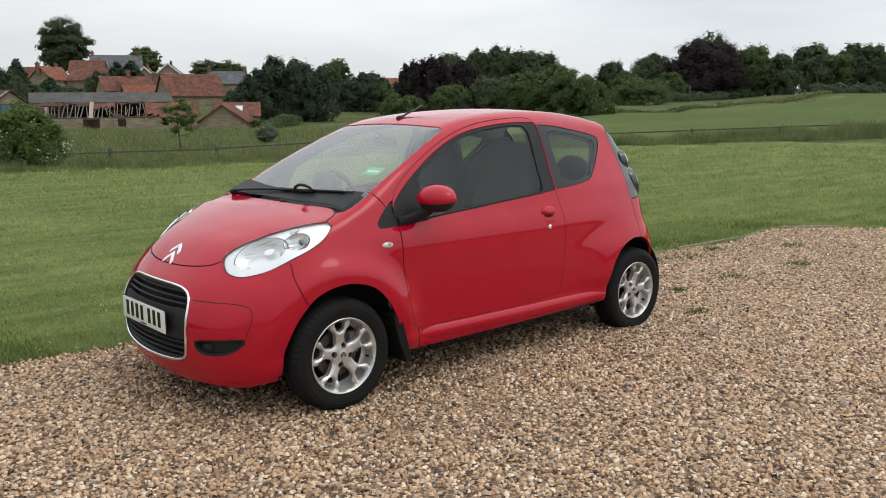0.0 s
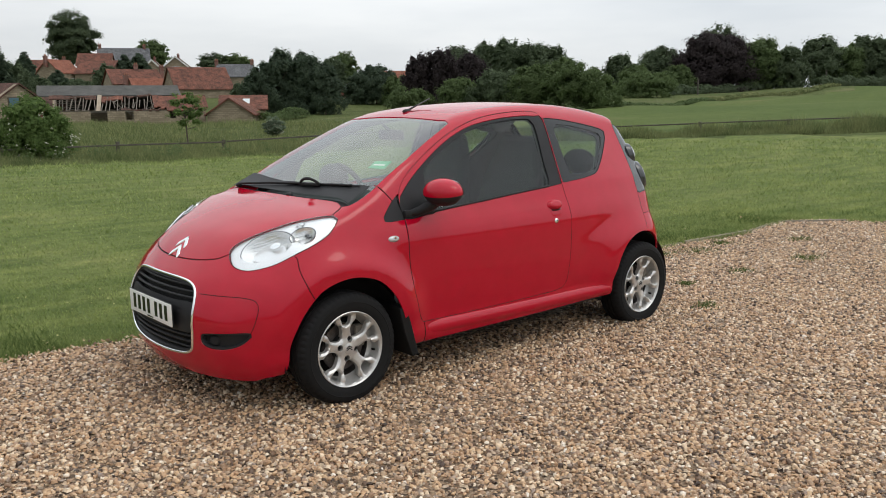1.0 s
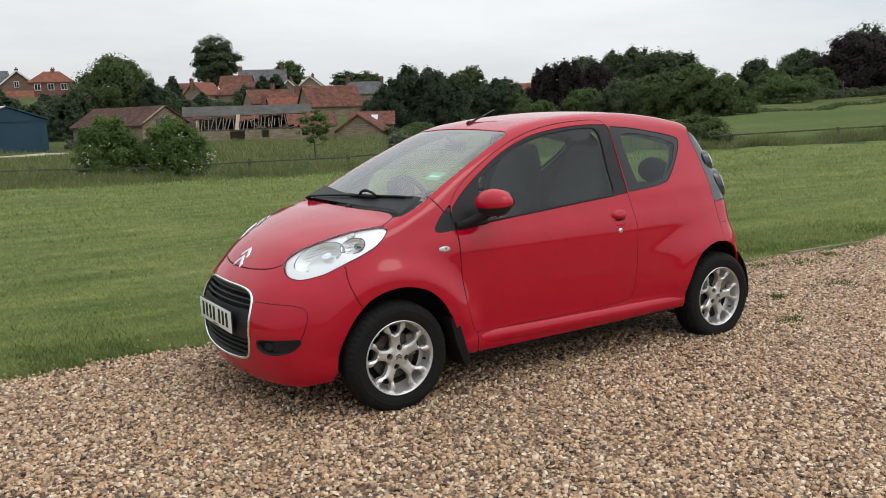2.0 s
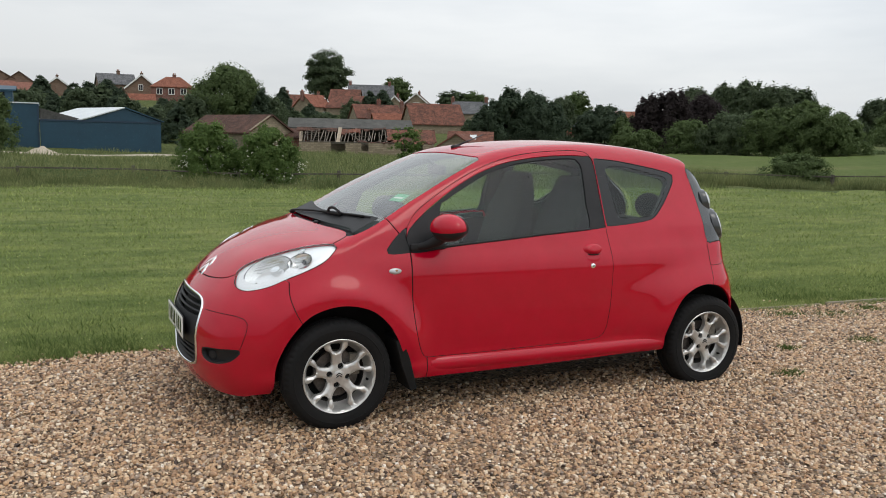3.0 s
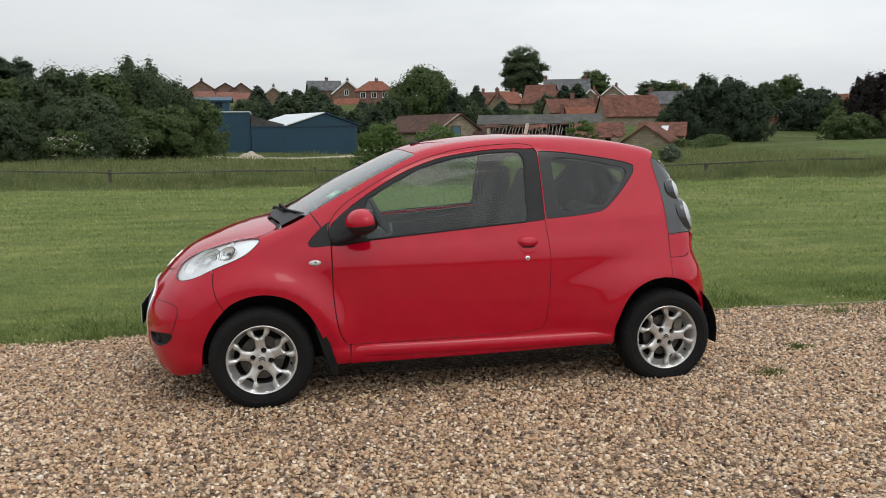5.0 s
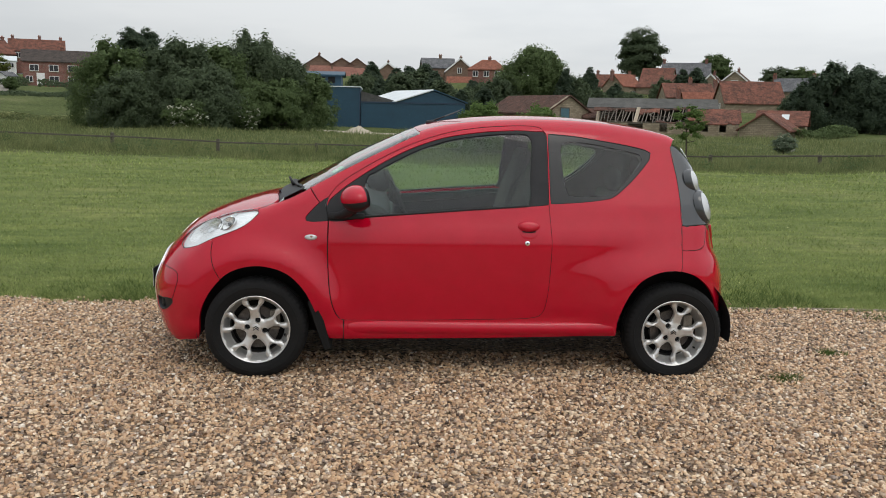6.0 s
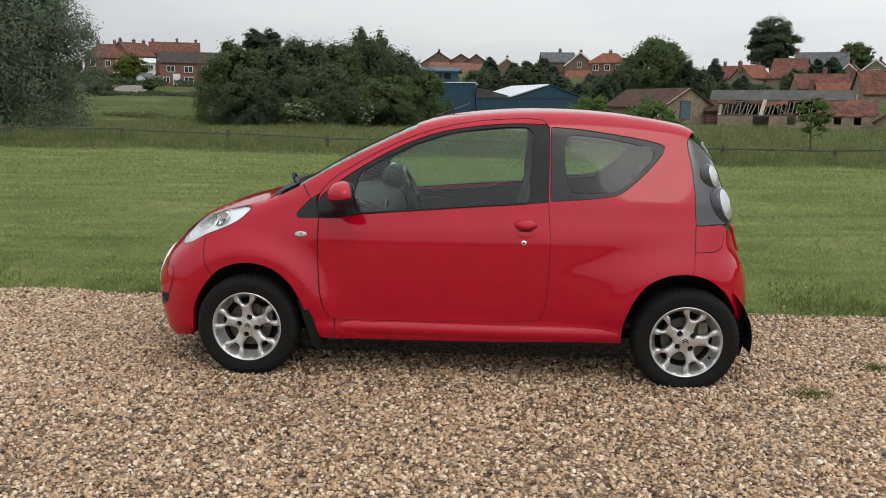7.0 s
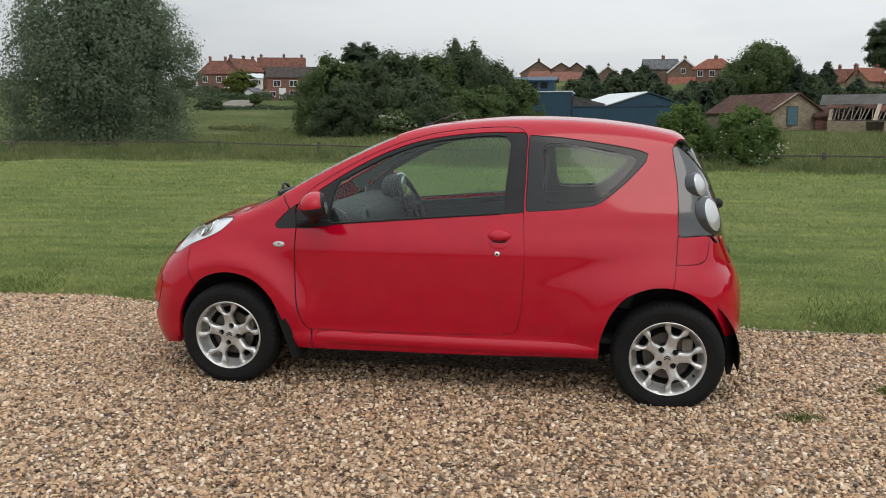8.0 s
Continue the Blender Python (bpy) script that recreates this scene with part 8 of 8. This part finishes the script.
for k in range(7):
    rng = random.Random(40 + k)
    t = Matrix.Translation((-HALF + 1.5 + rng.uniform(-0.6, 1.0), -RD / 4 + (k - 3) * 0.26, RE + (k + 0.5) * (RR - RE) / 7.4 + 0.10)) @ Matrix.Rotation(rng.uniform(-0.05, 0.05), 4, "Z")
    part("tile_batten", box_bm((rng.uniform(1.2, 3.0), 0.045, 0.035), turn=t), rafter_wood, ruin, "", False)
for k in range(16):
    rng = random.Random(70 + k)
    t = Matrix.Translation((rng.uniform(-1.6, 2.2), -RD / 4 + rng.uniform(-0.9, 0.4), RE + rng.uniform(0.0, 0.9))) @ Matrix.Rotation(rng.uniform(-1.3, 1.3), 4, "Z") @ Matrix.Rotation(rng.uniform(-0.5, 0.9), 4, "X")
    part("fallen_batten", box_bm((0.06, rng.uniform(0.7, 1.9), 0.06), turn=t), rafter_wood, ruin, "", False)
part("plank", box_bm((0.36, run * 1.06, 0.05), turn=Matrix.Translation((-2.72, -RD / 4, (RE + RR + sag(-2.7)) / 2 + 0.13)) @ Matrix.Rotation(-0.10, 4, "Z") @ Matrix.Rotation(slope, 4, "X")), pale_plank, ruin, "pale bare plank", False)

house("long_shed", "long low shed under a mossy grey sheet roof", 30.1, 86.8, -17.5, 13.2, 5.0, -0.4, 2.45, 3.40, stone, fibre_roof, category="barn", group="old barns")
house("stone_shed", "small stone shed with its gable to the meadow", 36.5, 71.6, 52, 5.0, 4.2, -0.9, 0.55, 1.95, stone, tile_red, category="barn", group="old barns")
low = house("stone_shed", "low red-tiled shed with a roof light", 39.9, 76.2, -30, 4.4, 4.0, -0.5, 1.0, 2.25, stone, tile_red, category="barn", group="old barns")
part("roof_light", box_bm((0.7, 0.9, 0.06), turn=Matrix.Translation((0.3, -1.0, 2.26)) @ Matrix.Rotation(math.atan2(1.25, 2.0), 4, "X")), pale_sheet, low, "pale roof light", False)
house("brick_lean_to", "broken red brick end of the cart shed", 22.3, 80.6, -12, 2.2, 3.0, -0.3, 1.35, 2.15, brick_red, tile_brown, category="barn", group="old barns")

# blue sheds: upright sheet ribs stand proud of the cladding
shed = thing("blue_shed", "dark blue sheet-clad farm shed with a pale shallow roof", "shed", (-1.45, 80.4, -0.55))
part("tall_block", box_bm((5.4, 8.0, 4.45), (-2.8, 4.0, 2.225)), blue_sheet, shed, "", False)
part("tall_roof", box_bm((5.6, 8.2, 0.10), (-2.8, 4.0, 4.50)), pale_sheet, shed, "pale edge sheet", False)
part("low_block", prism([(0.0, 0.0), (8.0, 0.0), (8.0, 3.05), (0.0, 3.05)], 0.0, 10.4), blue_sheet, shed, "", False)
bm = bmesh.new()
tri = [bm.verts.new(q) for q in ((3.6, 0.03, 3.05), (10.5, 0.03, 3.05), (7.2, 0.03, 4.25))]
back = [bm.verts.new((v.co.x, 8.0, v.co.z)) for v in tri]
bm.faces.new(tri[::-1])
bm.faces.new(back)
for i in range(3):
    j = (i + 1) % 3
    bm.faces.new((tri[i], tri[j], back[j], back[i]))
bmesh.ops.recalc_face_normals(bm, faces=bm.faces)
part("gable", bm, blue_sheet, shed, "", False)
pale = bmesh.new()
rims = [[pale.verts.new((x, y, z + up)) for x, y, z in ((3.4, -0.12, 3.08), (7.2, -0.12, 4.30), (3.5, 8.0, 4.30), (-0.3, 8.0, 3.08))] for up in (0.0, 0.10)]
pale.faces.new(rims[0][::-1])
pale.faces.new(rims[1])
for i in range(4):
    pale.faces.new((rims[0][i], rims[0][(i + 1) % 4], rims[1][(i + 1) % 4], rims[1][i]))
bmesh.ops.recalc_face_normals(pale, faces=pale.faces)
part("pale_roof", pale, pale_sheet, shed, "pale sheet roof", False)
part("blue_roof", box_bm((3.7, 8.3, 0.10), turn=Matrix.Translation((8.95, 4.0, 3.74)) @ Matrix.Rotation(math.atan2(1.2, 3.3), 4, "Y")), blue_sheet, shed, "blue sheet roof", False)
wedge = bmesh.new()
ends = [[wedge.verts.new((x, y, z)) for x, z in ((0.0, 3.0), (4.2, 3.0), (0.0, 4.1))] for y in (0.5, 7.5)]
wedge.faces.new(ends[0])
wedge.faces.new(ends[1][::-1])
for i in range(3):
    wedge.faces.new((ends[0][i], ends[1][i], ends[1][(i + 1) % 3], ends[0][(i + 1) % 3]))
bmesh.ops.recalc_face_normals(wedge, faces=wedge.faces)
part("grey_roof", wedge, fibre_roof, shed, "grey fibre sheet roof", False)
for k in range(26):
    rx = -5.3 + k * 0.6
    part("cladding_rib", box_bm((0.03, 0.024, 4.4 if rx < 0 else 3.0), (rx, -0.004, 2.2 if rx < 0 else 1.5)), blue_sheet, shed, "", False)
part("eaves_trim", box_bm((10.4, 0.06, 0.14), (5.2, -0.03, 3.02)), blue_trim, shed, "darker blue eaves trim", False)
part("corner_trim", box_bm((0.14, 0.06, 4.4), (-0.12, -0.03, 2.2)), blue_trim, shed, "darker blue corner trim", False)
upper = thing("blue_store", "blue sheet-clad store with dark openings behind the shed", "shed", (-6.2, 91.0, 0.15))
part("block", prism([(-2, 0), (2, 0), (2, 5.2), (-2, 5.2)], -2.6, 2.4), blue_sheet, upper, "", False)
gable_roof("roof", 5.0, 4.2, 5.2, 5.6, blue_sheet, upper)
for k in (0.25, 1.35):
    part("opening", box_bm((0.75, 0.1, 0.62), (k, -2.02, 4.72)), dark_void, upper, "", False)
drive_grit = varied("dusty_drive_grit", (0.130, 0.115, 0.092), (0.220, 0.200, 0.168), 0.5, 0.95, 14, 0.4, 0.03)
drive = bmesh.new()
rows = []
for k in range(13):
    q = k / 12
    cx, cy, half = -52.9 - 11.1 * q, 114.5 + 35.5 * q, 2.3 - 0.7 * q
    rows.append([drive.verts.new((cx + u * half, cy + 0.4 * u * half, float(land(cx + u * half, cy + 0.4 * u * half)) + h)) for u, h in ((-1, -0.3), (-1, 0.14), (1, 0.14), (1, -0.3))])
for a, b in zip(rows, rows[1:]):
    for i in range(3):
        drive.faces.new((a[i], a[i + 1], b[i + 1], b[i]))
drive_ob = part("garden_drive", drive, drive_grit, None, "", False)
tagged(drive_ob, "pale sandy drive rising to the brick house", "drive", kind="structure")
heap = bmesh.new()
bmesh.ops.create_grid(heap, x_segments=14, y_segments=14, size=1.6)
for v in heap.verts:
    r = math.hypot(v.co.x, v.co.y)
    v.co.z = 0.8 * max(0, 1 - r / 1.55) ** 0.8 * (1 + 0.2 * noise.noise(v.co * 2.5)) - 0.05
heap_ob = part("sand_heap", heap, sandy)
heap_ob.location = (-1.4, 68.5, float(land(-1.4, 68.5)))
tagged(heap_ob, "low heap of pale sand in the shed yard", "sand heap")


def post_and_rail():
    """The field fence: posts, rails between them."""
    fence = thing("field_fence", "weathered timber post-and-rail fence along the field", "fence")
    xs = [-44.0]
    while xs[-1] < 46:
        slope_here = (float(fence_y(xs[-1] + 0.5)) - float(fence_y(xs[-1] - 0.5)))
        xs.append(xs[-1] + 4.3 / math.sqrt(1 + slope_here**2))
    rng = random.Random(4)
    last = None
    for x in xs:
        y = float(fence_y(x))
        z = float(land(x, y))
        h = 0.62 + rng.uniform(-0.06, 0.06)
        part("post", box_bm((0.13, 0.13, h + 0.3), turn=Matrix.Translation((x, y, z + h / 2 - 0.15)) @ Matrix.Rotation(rng.uniform(-0.05, 0.05), 4, "Y"), bevel=0.012, segments=1), old_timber, fence, "", False)
        here = Vector((x, y, z + 0.52))
        if last is not None:
            span = here - last
            mid = (here + last) / 2 + Vector((0, -0.09, rng.uniform(-0.03, 0.03)))
            t = Matrix.Translation(mid) @ span.to_track_quat("X", "Z").to_matrix().to_4x4()
            part("rail", box_bm((span.length, 0.05, 0.065), turn=t, bevel=0.008, segments=1), old_timber, fence, "", False)
        last = here
    return fence


post_and_rail()
for x, y, h, s in ((155.4, 97.3, 3.4, 1), (189.9, 86.7, 3.8, 2)):
    pole = new("pole", limbs_mesh("pole", [[(0, 0, -0.5, 0.16), (0, 0, h * 0.5, 0.15), (0.02, 0, h, 0.13)]], old_timber))
    pole.location = (x, y, float(land(x, y)))
    tagged(pole, "plain timber pole standing in the far field", "pole", "field poles")
